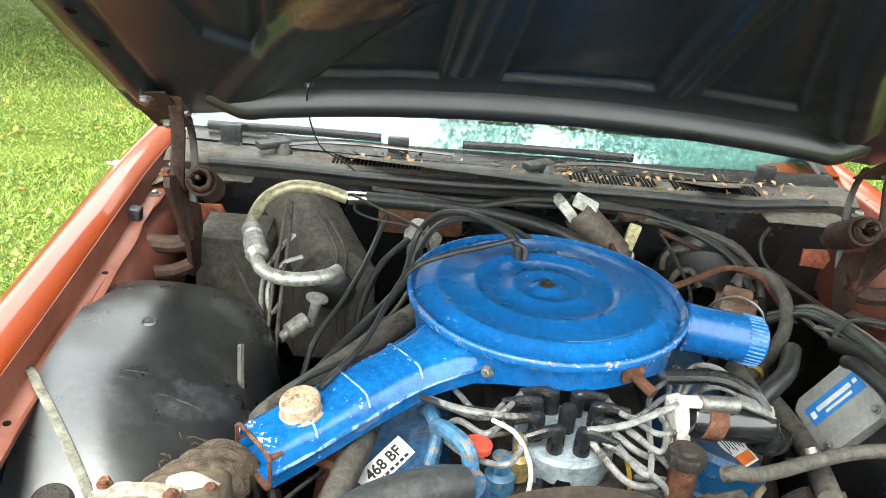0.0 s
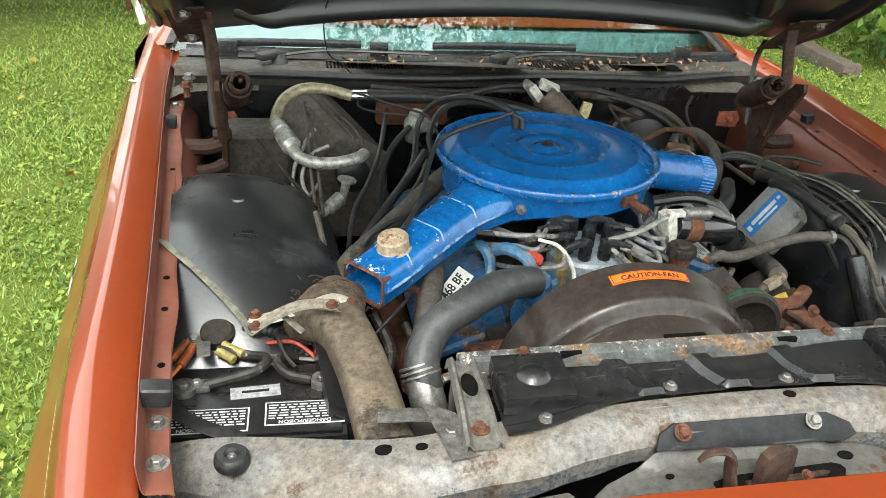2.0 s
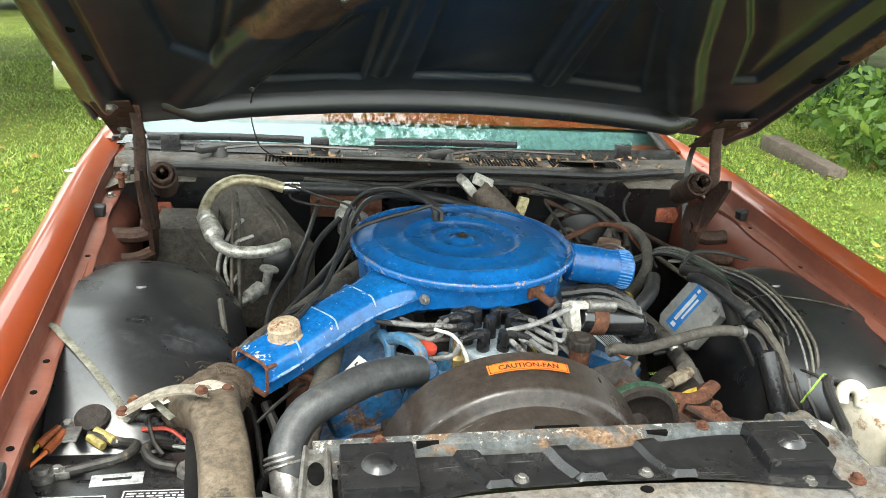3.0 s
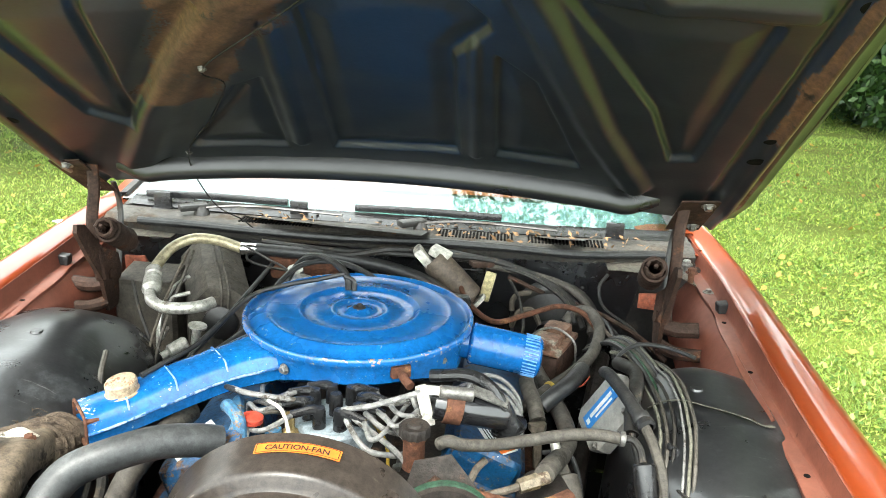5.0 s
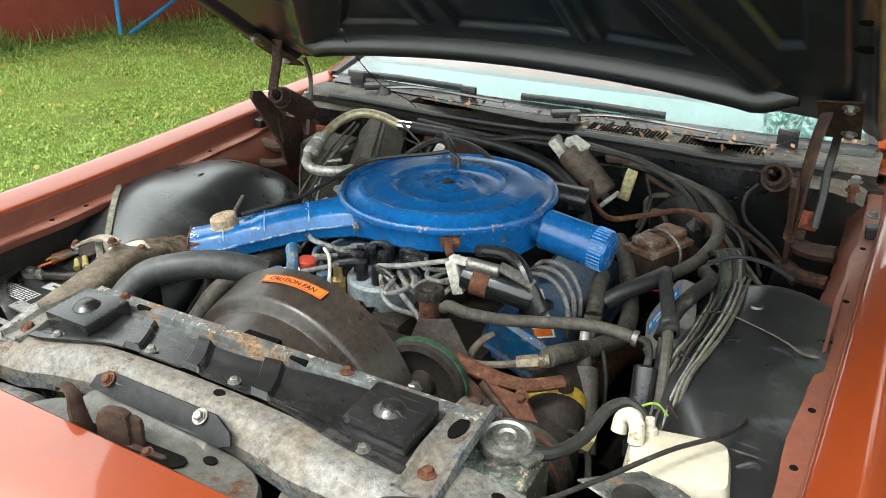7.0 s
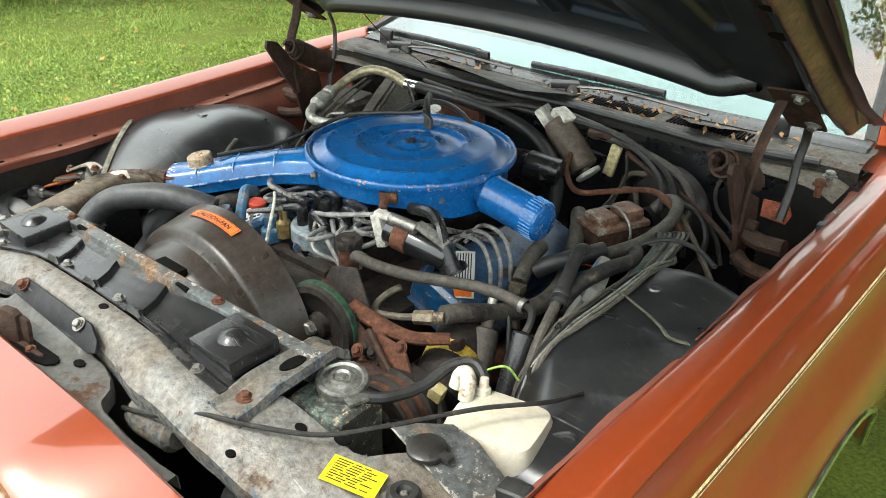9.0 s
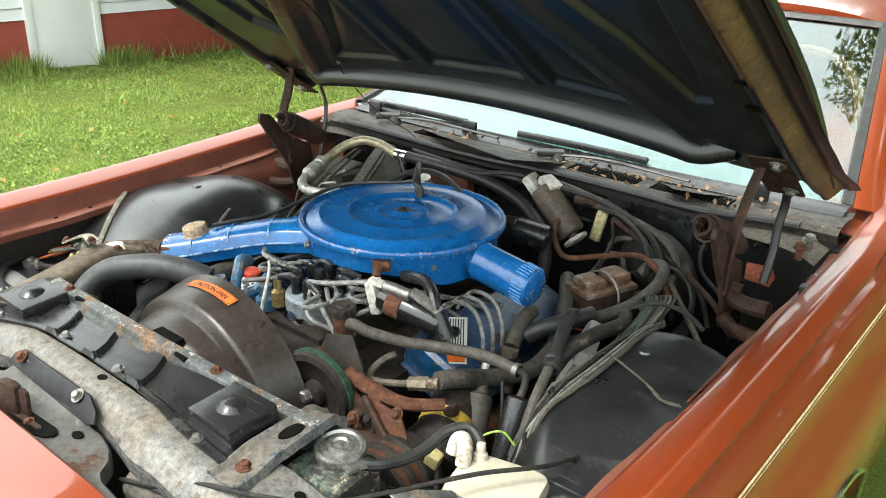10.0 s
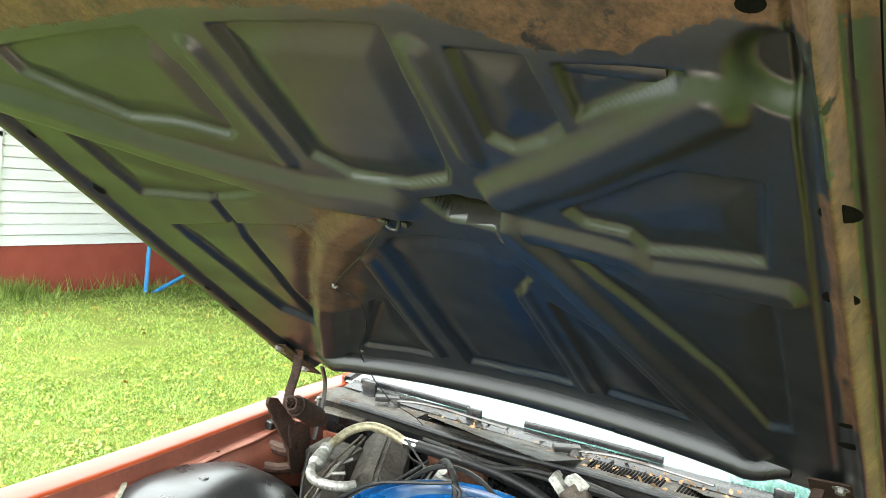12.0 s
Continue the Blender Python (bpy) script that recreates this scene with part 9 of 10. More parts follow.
    box(bm, (0.235, 1.0, 0.905), (0.085, 0.028, 0.012), (0, 4, 28), bev=0.003)
    whole("firewall_bracket", bm, RUST_DARK, "brown metal bracket on the firewall", "bracket")
    # master cylinder
    m = thing("master_cylinder", (0.39, 0.80, 0.74), "rusty brown brake master cylinder with a wire bail", "master cylinder")
    bm = B()
    box(bm, (0.385, 0.79, 0.775), (0.070, 0.125, 0.06), (0, 0, -22), bev=0.010)
    rod(bm, (0.35, 0.70, 0.745), (0.43, 0.92, 0.745), 0.026, n=18, bev=0.004)
    part("body", bm, RUST_DARK, m)
    bm = B()
    box(bm, (0.385, 0.79, 0.812), (0.076, 0.130, 0.012), (0, 0, -22), bev=0.004)
    box(bm, (0.373, 0.762, 0.826), (0.055, 0.05, 0.022), (0, 0, -22), bev=0.009)
    box(bm, (0.397, 0.820, 0.828), (0.055, 0.05, 0.026), (0, 0, -22), bev=0.011)
    part("cover", bm, mat("rusty_reservoir_cover", (0.16, 0.085, 0.055), (0.075, 0.038, 0.026), 0.5, 0.1, 26.0, 0.9, 0.35, 220, stain=(0.24, 0.21, 0.165), stain_scale=18, stain_cut=0.52, dust=(0.30, 0.27, 0.22), dust_amount=0.6), m, "rust stained domed cover")
    bm = B()
    tube(bm, [(0.335, 0.80, 0.76), (0.345, 0.80, 0.82), (0.388, 0.79, 0.843), (0.43, 0.775, 0.82), (0.436, 0.77, 0.76)], 0.0028, 6, 8)
    part("bail", bm, STEEL, m)
    bm = B()
    lathe(bm, (0.41, 1.03, 0.76), (-0.3, -1, 0), [(0.10, 0), (0.11, 0.01), (0.11, 0.03), (0.09, 0.06), (0.03, 0.075), (0.03, 0.10)], 32)
    whole("brake_booster", bm, BLACK_METAL, "black round brake booster on the firewall", "booster")
    for pts, mt, r in ((((0.30, 0.98, 0.80), (0.30, 0.985, 0.825), (0.325, 1.0, 0.838), (0.40, 1.01, 0.832), (0.43, 0.99, 0.815)), TAN_PLASTIC, 0.0065), (((0.30, 0.93, 0.78), (0.315, 0.935, 0.815), (0.345, 0.945, 0.818), (0.365, 0.93, 0.79)), TAN_PLASTIC, 0.0065),
                       (((0.175, 0.96, 0.862), (0.20, 0.90, 0.84), (0.26, 0.85, 0.822), (0.33, 0.87, 0.836), (0.40, 0.90, 0.850), (0.455, 0.88, 0.845), (0.50, 0.86, 0.80)), RUST, 0.0062),
                       (((0.47, 0.885, 0.84), (0.53, 0.86, 0.79), (0.60, 0.80, 0.75)), TAN_PLASTIC, 0.006)):
        bm = B()
        tube(bm, pts, r, 8, 8)
        whole("brake_pipe", bm, mt, "dull brown pipe near the master cylinder", "pipe", "brake pipes")
    # loops of hose
    for nm, pts, r, mt, lb in (
        ("heater_hose", ((0.420, 0.895, 0.815), (0.440, 0.905, 0.838), (0.472, 0.885, 0.846), (0.487, 0.83, 0.832), (0.470, 0.76, 0.808), (0.430, 0.70, 0.790), (0.384, 0.65, 0.777), (0.335, 0.595, 0.762), (0.295, 0.545, 0.752), (0.255, 0.49, 0.735)), 0.0125, RUBBER_GREY, "grey rubber hose looping past the canister"),
        ("heater_hose", ((0.30, 0.80, 0.80), (0.335, 0.74, 0.79), (0.372, 0.66, 0.765), (0.400, 0.58, 0.752), (0.408, 0.50, 0.752), (0.392, 0.42, 0.768), (0.368, 0.345, 0.790), (0.355, 0.304, 0.799)), 0.0165, RUBBER_GREY, "wide grey-brown hose curving past the rocker cover"),
        ("heater_hose", ((0.33, 0.62, 0.80), (0.334, 0.59, 0.797), (0.345, 0.55, 0.788), (0.352, 0.522, 0.770)), 0.015, RUBBER_GREY, "grey heater hose beside the rocker cover"),
        ("fuel_vapour_hose", ((0.190, 0.268, 0.858), (0.204, 0.262, 0.868), (0.228, 0.272, 0.858), (0.275, 0.30, 0.846), (0.33, 0.325, 0.845), (0.39, 0.342, 0.85), (0.44, 0.350, 0.850), (0.474, 0.352, 0.845)), 0.0098, RUBBER_GREY, "grey rubber hose from the oil cap to the canister"),
        ("heater_hose", ((0.44, 0.66, 0.815), (0.41, 0.60, 0.81), (0.385, 0.575, 0.80), (0.36, 0.56, 0.78)), 0.016, RUBBER, "black rubber hose behind the module")):
        bm = B()
        tube(bm, pts, r, 12, 8)
        whole(nm, bm, mt, lb, "hose")
    bm = B()
    lathe(bm, (0.376, 0.638, 0.776), (0.6, 0.7, 0.15), [(0.0125, 0), (0.015, 0.002), (0.015, 0.008), (0.0125, 0.010)], 14)
    whole("tape_band", bm, YELLOW_PAINT, "yellow tie around the hose", "tie")
    bm = B()
    lathe(bm, (0.470, 0.352, 0.846), (1, 0.05, -0.1), [(0.0100, 0), (0.0125, 0.001), (0.0125, 0.009), (0.0100, 0.010)], 14)
    whole("hose_clamp", bm, STEEL, "dull steel band hose clamp", "clamp")
    bm = B()
    tube(bm, [(0.470, 0.352, 0.846), (0.492, 0.350, 0.846), (0.503, 0.335, 0.838), (0.506, 0.318, 0.825)], 0.006, 8, 6)
    whole("vapour_elbow", bm, WIRE_BLACK, "black elbow on the drier canister", "hose")
    # canister pair
    bm = B()
    lathe(bm, (0.506, 0.316, 0.826), Vector((0.02, -0.09, -0.13)), [(0, 0), (0.016, 0), (0.0185, 0.003), (0.0185, 0.13), (0.016, 0.135), (0, 0.135)], 24)
    c = whole("drier_canister", bm, BLACK_PLASTIC, "black cylindrical canister beside the inner fender", "canister")
    bm = B()
    lathe(bm, (0.391, 0.374, 0.757), Vector((0.035, -0.085, -0.10)), [(0.008, -0.02), (0.012, -0.012), (0.014, 0), (0.024, 0.004), (0.025, 0.03), (0.025, 0.14), (0, 0.145)], 20)
    whole("hose_muffler", bm, RUBBER_GREY, "grey-black rubber hose muffler", "hose muffler")
    bm = B()
    lathe(bm, (0.387, 0.382, 0.764), Vector((-0.03, 0.08, 0.08)), [(0.011, 0), (0.013, 0.006), (0.013, 0.02), (0.009, 0.024), (0.008, 0.05)], 14)
    whole("hose_fitting", bm, ALU, "dull alloy hose fitting", "fitting")
    bm = B()
    lathe(bm, (0.352, 0.519, 0.768), (0.03, -0.05, -1), [(0.009, 0), (0.0165, 0.001), (0.0165, 0.014), (0.013, 0.018), (0.009, 0.019)], 8)
    tube(bm, [(0.352, 0.519, 0.768), (0.354, 0.517, 0.74), (0.358, 0.512, 0.68)], 0.0085, 8, 6)
    whole("coolant_pipe", bm, TAN_PLASTIC, "tan painted metal pipe", "pipe")
    # steering pump line
    bm = B()
    tube(bm, [(0.262, 0.305, 0.815), (0.248, 0.29, 0.805), (0.240, 0.268, 0.790), (0.252, 0.256, 0.782), (0.29, 0.268, 0.785), (0.315, 0.278, 0.790)], 0.0062, 8, 8)
    s = whole("steering_line", bm, TAN_PLASTIC, "tan metal steering line with a hooked end", "pipe")
    bm = B()
    tube(bm, [(0.315, 0.278, 0.790), (0.345, 0.292, 0.795)], (0.0115, 0.0125), 6, 3)
    tube(bm, [(0.343, 0.291, 0.795), (0.36, 0.30, 0.797)], 0.010, 12, 3)
    part("fitting", bm, mat("tan_stained_fitting", (0.20, 0.165, 0.115), (0.10, 0.08, 0.055), 0.5, 0.3, 30.0, 0.8, 0.3, 250, stain=(0.09, 0.06, 0.04), stain_scale=30, stain_cut=0.58), s, "tan stained hexagonal fitting")
    # thick boot over the module and its hose
    bm = B()
    tube(bm, [(0.464, 0.545, 0.868), (0.469, 0.519, 0.876), (0.486, 0.47, 0.872), (0.510, 0.405, 0.858)], (0.0105, 0.012), 14, 8)
    b = whole("rubber_boot", bm, RUBBER, "thick black rubber boot above the ignition module", "boot")
    bm = B()
    lathe(bm, (0.509, 0.408, 0.8585), (0.024, -0.065, -0.014), [(0.012, 0), (0.0155, 0.002), (0.0155, 0.012), (0.0135, 0.015), (0.0155, 0.018), (0.0155, 0.028), (0.0095, 0.031)], 16)
    part("collar", bm, RUBBER, b)
    bm = B()
    tube(bm, [(0.515, 0.385, 0.853), (0.524, 0.350, 0.842), (0.533, 0.310, 0.820), (0.541, 0.275, 0.785)], 0.0085, 10, 7)
    part("hose", bm, RUBBER_GREY, b)
    # yellow banded pump
    p = thing("air_pump", (0.375, 0.30, 0.62), "greasy round pump with a yellow band", "pump")
    bm = B()
    lathe(bm, (0.352, 0.375, 0.74), Vector((0.05, -0.16, -0.06)), [(0, 0), (0.035, 0), (0.045, 0.02), (0.048, 0.10), (0.044, 0.15), (0, 0.155)], 28)
    part("body", bm, GREASY, p)
    bm = B()
    lathe(bm, (0.370, 0.318, 0.7185), Vector((0.05, -0.16, -0.06)), [(0.0478, 0), (0.0488, 0.001), (0.0488, 0.022), (0.0478, 0.023)], 28)
    part("band", bm, YELLOW_PAINT, p, "yellow paint band")
    # ignition module
    side, down = Vector((0.030, -0.075, -0.006)), Vector((-0.050, 0.018, -0.096))
    face = down.cross(side).normalized()
    up = -(down - face * down.dot(face)).normalized()
    rt = up.cross(face).normalized()
    mm = Matrix((rt, up, face)).transposed().to_4x4()
    mm.translation = Vector((0.469, 0.534, 0.791))
    mm = mm @ Matrix.Diagonal((1.13, 1.13, 1.0, 1.0))
    g = thing("ignition_module", (0.49, 0.535, 0.73), "grey finned ignition module with a blue label", "ignition module")
    bm = B()
    slab(bm, [(-0.036, -0.056), (0.030, -0.058), (0.046, -0.040), (0.047, 0.040), (0.032, 0.056), (-0.036, 0.058), (-0.047, 0.042), (-0.047, -0.042)], mm @ Matrix.Translation((0, 0, -0.028)), 0.028, 0.007)
    part("case", bm, MODULE_GREY, g)
    bm = B()
    ml = mm @ Matrix.Translation((-0.012, 0.004, 0.0004)) @ Matrix.Rotation(radians(90), 4, "Z")
    slab(bm, [(-0.046, -0.014), (0.046, -0.014), (0.046, 0.014), (-0.046, 0.014)], ml, 0.0006)
    lb = part("label", bm, LABEL_BLUE, g, "bright blue label with white print")
    bm = B()
    for x0, x1, y0, y1 in ((-0.030, 0.030, -0.001, 0.006), (-0.020, 0.026, -0.009, -0.005), (-0.042, -0.034, -0.006, 0.004), (0.034, 0.041, 0.0, 0.006)):
        slab(bm, [(x0, y0), (x1, y0), (x1, y1), (x0, y1)], ml @ Matrix.Translation((0, 0, 0.0008)), 0.0003)
    part("print", bm, LABEL_WHITE, lb)
    for x, y in ((0.034, 0.042), (0.034, -0.042)):
        bm = B()
        q = mm @ Vector((x, y, 0.0))
        bolt(bm, q, face, 0.005, 0.008)
        part("screw", bm, STEEL, g)
    # harness on the right inner fender
    for k in range(7):
        o = 0.0065 * k
        bm = B()
        tube(bm, [(0.455 + o * 0.4, 0.80 + o, 0.79), (0.500 + o, 0.76 + o, 0.832), (0.535 + o * 0.9, 0.66, 0.846 + 0.002 * (k % 3)), (0.552 + o * 0.9, 0.54, 0.846 + 0.002 * (k % 2)), (0.556 + o * 0.9, 0.42, 0.838), (0.553 + o * 0.8, 0.32, 0.81), (0.556 + o * 0.8, 0.24, 0.775), (0.57 + o * 0.5, 0.18, 0.72)], (0.0055, 0.0036, 0.0045, 0.003, 0.005, 0.0035, 0.003)[k], 8, 8)
        whole("harness_wire", bm, (RUBBER, GREEN_WIRE, RUBBER_GREY, WIRE_BLACK, RUBBER, STRAP, WIRE_BLACK)[k], ("black taped", "thin green", "dusty grey", "thin black", "black taped", "pale dusty", "thin black")[k] + " wire of the fender harness", "wire", "fender harness")
    bm = B()
    tube(bm, [(0.505, 0.66, 0.835), (0.528, 0.60, 0.848), (0.520, 0.52, 0.858), (0.506, 0.46, 0.848), (0.500, 0.41, 0.822)], 0.013, 12, 7)
    whole("taped_loom", bm, WIRE_BLACK, "thick taped loom from the ignition module", "wiring")
    bm = B()
    tube(bm, [(0.50, 0.42, 0.83), (0.508, 0.38, 0.80), (0.520, 0.33, 0.76)], 0.006, 8, 5)
    whole("loom_branch", bm, WIRE_BLACK, "thin black taped loom branch", "wiring")
    for pts in (((0.625, 0.58, 0.850), (0.652, 0.50, 0.853), (0.660, 0.40, 0.845), (0.655, 0.30, 0.828), (0.650, 0.25, 0.815)), ((0.55, 0.30, 0.80), (0.556, 0.26, 0.815), (0.575, 0.235, 0.81), (0.60, 0.23, 0.79))):
        bm = B()
        tube(bm, pts, 0.0028, 6, 7)
        whole("harness_wire", bm, WIRE_BLACK, "thin black wire on the inner fender", "wire", "fender harness")
    bm = B()
    tube(bm, [(0.515, 0.205, 0.79), (0.522, 0.195, 0.825), (0.548, 0.21, 0.84), (0.565, 0.22, 0.82)], 0.0018, 6, 8)
    whole("green_wire", bm, mat("lime_wire", (0.30, 0.48, 0.06), rough=0.5), "thin lime green wire", "wire")
    bm = B()
    tube(bm, [(0.215, -0.175, 0.815), (0.29, -0.168, 0.838), (0.36, -0.150, 0.868), (0.43, -0.125, 0.874), (0.499, -0.080, 0.872), (0.545, -0.015, 0.872), (0.60, 0.085, 0.868), (0.648, 0.16, 0.86), (0.662, 0.225, 0.845)], 0.0031, 8, 9)
    whole("hood_cable", bm, WIRE_BLACK, "loose black cable lying over the support", "cable")
    # washer bottle
    j = thing("washer_bottle", (0.61, 0.12, 0.68), "yellowed milky plastic fluid bottle with a curled neck", "bottle")
    bm = B()
    m4 = pose(0.606, 0.118, 0.0, 0, 0, 12)
    rows = []
    for z, k in ((0.68, 1.10), (0.69, 1.16), (0.72, 1.17), (0.77, 1.09), (0.812, 1.02), (0.828, 0.99), (0.837, 0.93), (0.841, 0.6), (0.841, 0.0)):
        rows.append([m4 @ Vector((0.062 * k * math.copysign(abs(math.cos(a)) ** 0.35, math.cos(a)), 0.052 * k * math.copysign(abs(math.sin(a)) ** 0.35, math.sin(a)), z)) for a in [2 * math.pi * i / 28 for i in range(28)]])
    loft(bm, rows, closed=True)
    part("bottle", bm, MILKY, j, "", 45)
    bm = B()
    tube(bm, [(0.552, 0.118, 0.838), (0.550, 0.124, 0.858), (0.540, 0.134, 0.864), (0.528, 0.136, 0.856), (0.526, 0.130, 0.838)], 0.0105, 12, 7)
    part("curled_neck", bm, MILKY, j)
    bm = B()
    lathe(bm, (0.562, 0.142, 0.835), (-0.1, 0.2, 1), [(0.011, 0), (0.010, 0.012), (0.007, 0.014), (0.006, 0.026), (0, 0.026)], 14)
    part("spout", bm, MILKY, j)
    bm = B()
    tube(bm, [(0.665, 0.15, 0.82), (0.690, 0.16, 0.83), (0.700, 0.155, 0.80), (0.698, 0.15, 0.76)], 0.005, 8, 6)
    part("outlet_hose", bm, RUBBER, j)
    bm = B()
    box(bm, (0.676, 0.10, 0.79), (0.02, 0.10, 0.03), (0, 0, 10), bev=0.004)
    bolt(bm, (0.672, 0.06, 0.80), (0, -0.4, 1), 0.009, 0.013)
    part("bracket", bm, BLACK_METAL, j)
    # steering shaft and exhaust, low and dark
    bm = B()
    tube(bm, [(0.52, 0.98, 0.70), (0.46, 0.70, 0.58), (0.42, 0.45, 0.50)], 0.02, 10, 4)
    whole("steering_shaft", bm, GREASY, "dark greasy steering shaft", "shaft")
    for sx in (-1, 1):
        bm = B()
        tube(bm, [(sx * 0.30 + 0.02, 0.30, 0.62), (sx * 0.32 + 0.02, 0.5, 0.60), (sx * 0.31 + 0.02, 0.75, 0.56), (sx * 0.30 + 0.02, 0.95, 0.46)], 0.035, 12, 5)
        whole("exhaust_manifold", bm, RUST, "rusty cast exhaust manifold low in the bay", "exhaust manifold", "exhaust manifolds")
    # loose hoses low on the left
    for pts, r in ((((-0.36, 0.30, 0.76), (-0.34, 0.24, 0.72), (-0.37, 0.18, 0.66), (-0.35, 0.10, 0.58)), 0.009), (((-0.31, 0.30, 0.74), (-0.29, 0.24, 0.70), (-0.30, 0.16, 0.64)), 0.007), (((-0.41, 0.34, 0.78), (-0.38, 0.30, 0.74), (-0.36, 0.20, 0.69)), 0.005)):
        bm = B()
        tube(bm, pts, r, 8, 7)
        whole("loose_wire", bm, WIRE_BLACK, "loose black wire low beside the snorkel", "wire")


build_firewall_things()

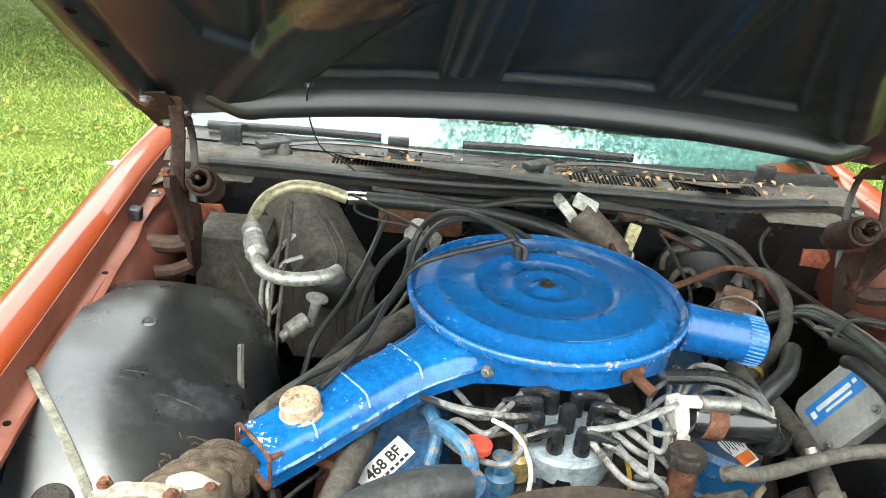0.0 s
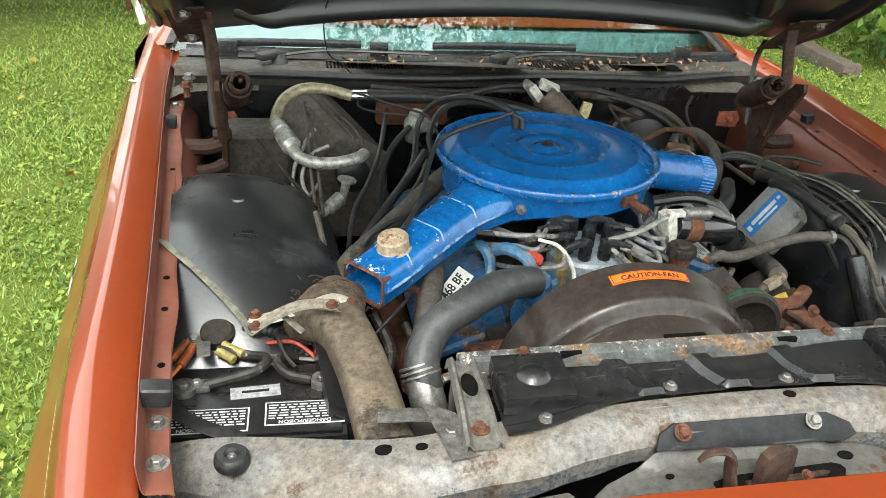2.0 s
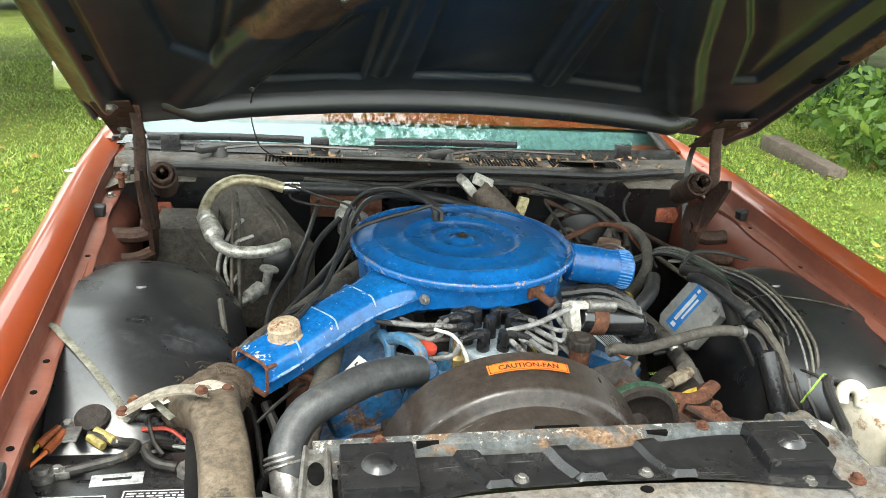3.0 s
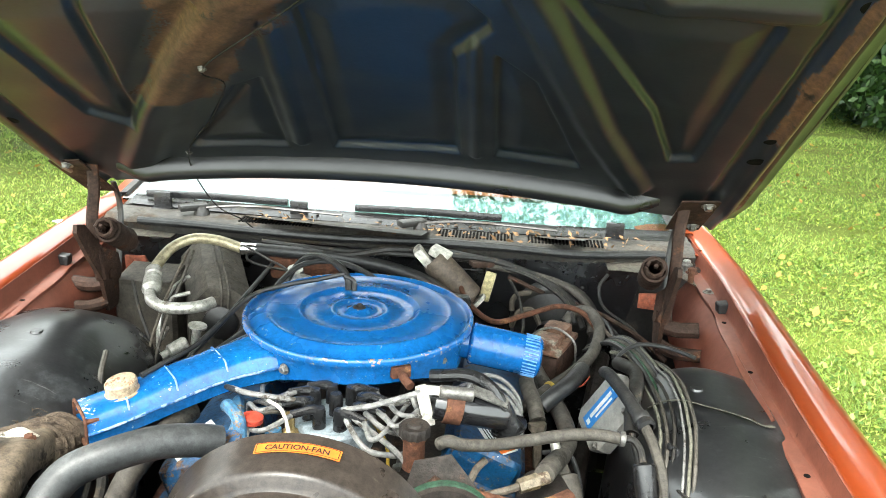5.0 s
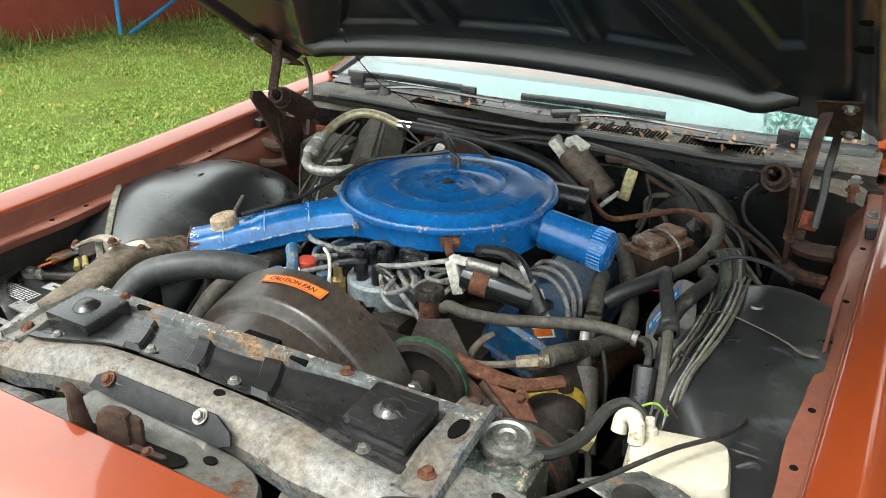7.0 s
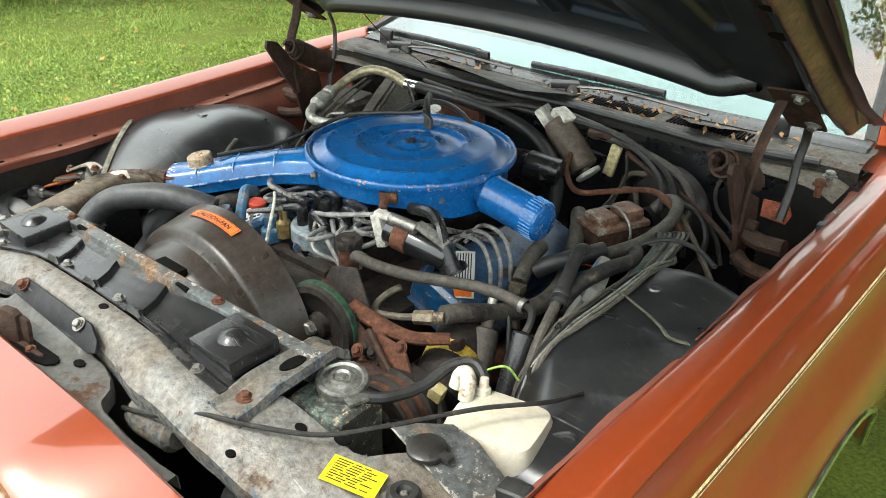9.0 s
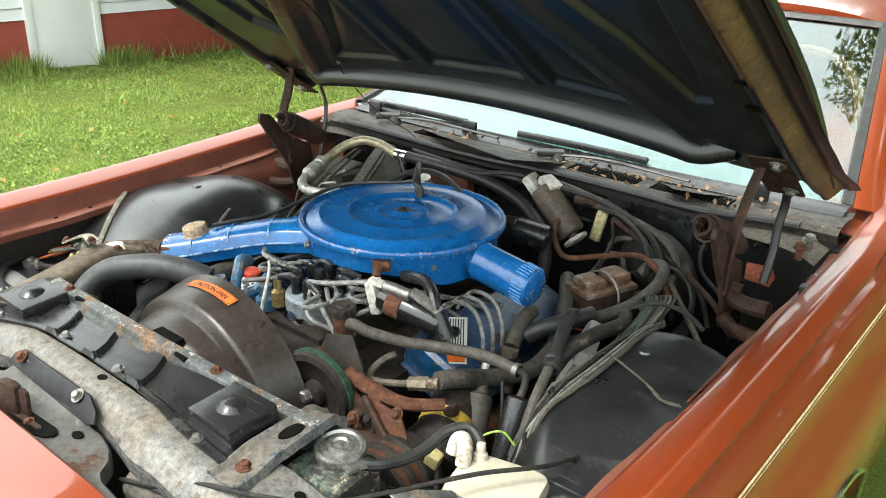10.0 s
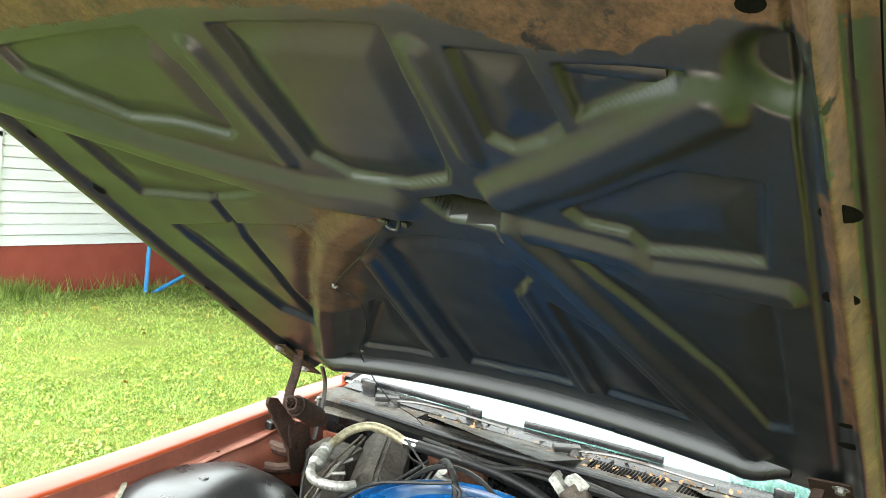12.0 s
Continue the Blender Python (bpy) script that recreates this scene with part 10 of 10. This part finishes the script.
# ---- loose wires and thin pipes ----
def build_clutter():
    runs = ((((0.10, 1.02, 0.925), (0.20, 1.015, 0.915), (0.30, 1.0, 0.90), (0.385, 0.985, 0.865), (0.456, 0.955, 0.83), (0.49, 0.92, 0.79)), 0.0062, RUBBER),
            (((0.24, 1.0, 0.90), (0.33, 0.995, 0.89), (0.42, 0.98, 0.87), (0.475, 0.95, 0.83), (0.478, 0.90, 0.79)), 0.0085, RUBBER_GREY),
            (((0.52, 1.03, 0.89), (0.50, 1.01, 0.86), (0.515, 0.985, 0.82), (0.575, 0.95, 0.79), (0.62, 0.92, 0.75)), 0.0042, WIRE_BLACK),
            (((0.455, 0.935, 0.83), (0.505, 0.93, 0.815), (0.530, 0.915, 0.78), (0.535, 0.89, 0.74)), 0.007, RUBBER),
            (((0.475, 0.934, 0.81), (0.486, 0.906, 0.78), (0.492, 0.90, 0.73)), 0.0085, RUBBER),
            (((0.494, 0.952, 0.81), (0.54, 0.937, 0.78), (0.57, 0.917, 0.73)), 0.005, WIRE_BLACK),
            (((0.29, 1.0, 0.87), (0.315, 0.956, 0.835), (0.325, 0.858, 0.805), (0.30, 0.80, 0.78)), 0.0035, WIRE_BLACK),
            (((0.500, 0.655, 0.842), (0.517, 0.678, 0.852), (0.551, 0.700, 0.860), (0.603, 0.690, 0.862), (0.651, 0.655, 0.860)), 0.0042, RUBBER),
            (((0.286, 1.005, 0.875), (0.377, 0.985, 0.845), (0.48, 0.943, 0.83), (0.579, 0.90, 0.795), (0.64, 0.85, 0.76)), 0.006, RUST_DARK),
            (((-0.456, 0.929, 0.91), (-0.448, 0.829, 0.88), (-0.446, 0.751, 0.84), (-0.439, 0.656, 0.78), (-0.43, 0.60, 0.70)), 0.0032, TAN_PLASTIC),
            (((-0.448, 0.935, 0.905), (-0.436, 0.835, 0.872), (-0.432, 0.758, 0.835), (-0.425, 0.663, 0.775), (-0.42, 0.60, 0.69)), 0.0036, RUBBER_GREY),
            (((-0.266, 0.959, 0.88), (-0.296, 0.811, 0.84), (-0.328, 0.734, 0.80), (-0.363, 0.673, 0.76), (-0.38, 0.60, 0.70)), 0.0055, RUBBER),
            (((-0.55, 0.832, 0.86), (-0.499, 0.754, 0.82), (-0.449, 0.684, 0.78), (-0.43, 0.62, 0.72)), 0.0038, WIRE_BLACK),
            (((-0.332, 0.955, 0.92), (-0.264, 0.90, 0.912), (-0.196, 0.83, 0.91), (-0.175, 0.756, 0.882)), 0.0028, WIRE_BLACK),
            (((-0.207, 0.692, 0.88), (-0.201, 0.755, 0.90), (-0.167, 0.813, 0.93), (-0.107, 0.832, 0.94), (-0.037, 0.823, 0.93), (0.03, 0.80, 0.90)), 0.0062, RUBBER),
            (((-0.204, 0.751, 0.84), (-0.232, 0.685, 0.82), (-0.273, 0.606, 0.80), (-0.279, 0.56, 0.76)), 0.0045, RUBBER_GREY),
            (((-0.445, 0.498, 0.85), (-0.436, 0.454, 0.82), (-0.424, 0.42, 0.76)), 0.0055, RUBBER_GREY),
            (((-0.37, 0.44, 0.80), (-0.35, 0.448, 0.83), (-0.293, 0.477, 0.848), (-0.25, 0.50, 0.845)), 0.005, RUBBER),
            (((-0.18, 0.386, 0.86), (-0.142, 0.358, 0.868), (-0.085, 0.360, 0.862), (-0.058, 0.375, 0.85)), 0.0048, RUBBER),
            (((-0.309, 0.315, 0.80), (-0.286, 0.313, 0.79), (-0.292, 0.290, 0.75)), 0.0055, RUST),
            (((-0.369, 0.215, 0.78), (-0.341, 0.233, 0.80), (-0.311, 0.279, 0.80), (-0.30, 0.32, 0.78)), 0.0028, WIRE_BLACK),
            (((-0.13, 0.33, 0.84), (-0.11, 0.31, 0.855), (-0.085, 0.315, 0.86), (-0.065, 0.335, 0.85)), 0.0035, RUBBER_GREY),
            (((0.40, 0.60, 0.80), (0.425, 0.62, 0.795), (0.44, 0.64, 0.79), (0.455, 0.66, 0.80)), 0.0014, RED),
            (((0.36, 0.44, 0.755), (0.40, 0.42, 0.77), (0.42, 0.40, 0.74), (0.43, 0.38, 0.69)), 0.0045, RUBBER),
            (((0.30, 0.19, 0.80), (0.345, 0.175, 0.775), (0.40, 0.17, 0.73), (0.44, 0.16, 0.68)), 0.006, RUST_DARK),
            (((0.44, 0.19, 0.765), (0.46, 0.17, 0.78), (0.48, 0.155, 0.77), (0.49, 0.14, 0.73)), 0.0048, WIRE_BLACK))
    for pts, r, m in runs:
        bm = B()
        tube(bm, pts, r, 8, 8)
        if m in (RUST, RUST_DARK, TAN_PLASTIC):
            whole("thin_pipe", bm, m, "thin dirty metal pipe in the engine bay", "pipe", "thin pipes")
        else:
            whole("loose_wire", bm, m, "loose dusty wire or thin hose in the bay", "wire", "loose wires")
    # pale wires fanned over the dome
    rng = random.Random(8)
    for k in range(6):
        u = k / 5 + 0.06 * rng.uniform(-1, 1)
        pts = [(0.500 + 0.03 * u, 0.72 + 0.02 * u, 0.83)]
        for j in range(7):
            t = j / 6
            x, y = 0.530 + 0.050 * u + 0.028 * math.sin(t * 2.6) - 0.02 * t, 0.665 - 0.40 * t + 0.012 * rng.uniform(-1, 1)
            pts.append((x, y, max(liner_z(1, hw(y) - (x - mid(y)), y) + 0.006, 0.842 - 0.11 * t * t)))
        pts.append((0.548 + 0.02 * u, 0.225, 0.735))
        bm = B()
        tube(bm, pts, rng.choice((0.0022, 0.0028, 0.0034)), 6, 6)
        whole("harness_wire", bm, (STRAP, RUBBER_GREY, WIRE_BLACK, WIRE_GREY)[k % 4], "thin dusty wire lying over the black dome", "wire", "fender harness")
    for y in (0.40, 0.345):
        bm = B()
        box(bm, (0.572, y, 0.835), (0.062, 0.012, 0.010), (0, 24, 12), bev=0.003)
        whole("harness_clip", bm, BLACK_PLASTIC, "black plastic clip round the harness", "clip", "harness clips")
    # yellow connector near the bottle
    bm = B()
    box(bm, (0.478, 0.148, 0.795), (0.022, 0.018, 0.026), (15, 20, 10), bev=0.003)
    whole("wire_connector", bm, mat("yellowed_connector", (0.36, 0.30, 0.14), rough=0.5), "small yellowed plastic wire connector", "connector")


build_clutter()
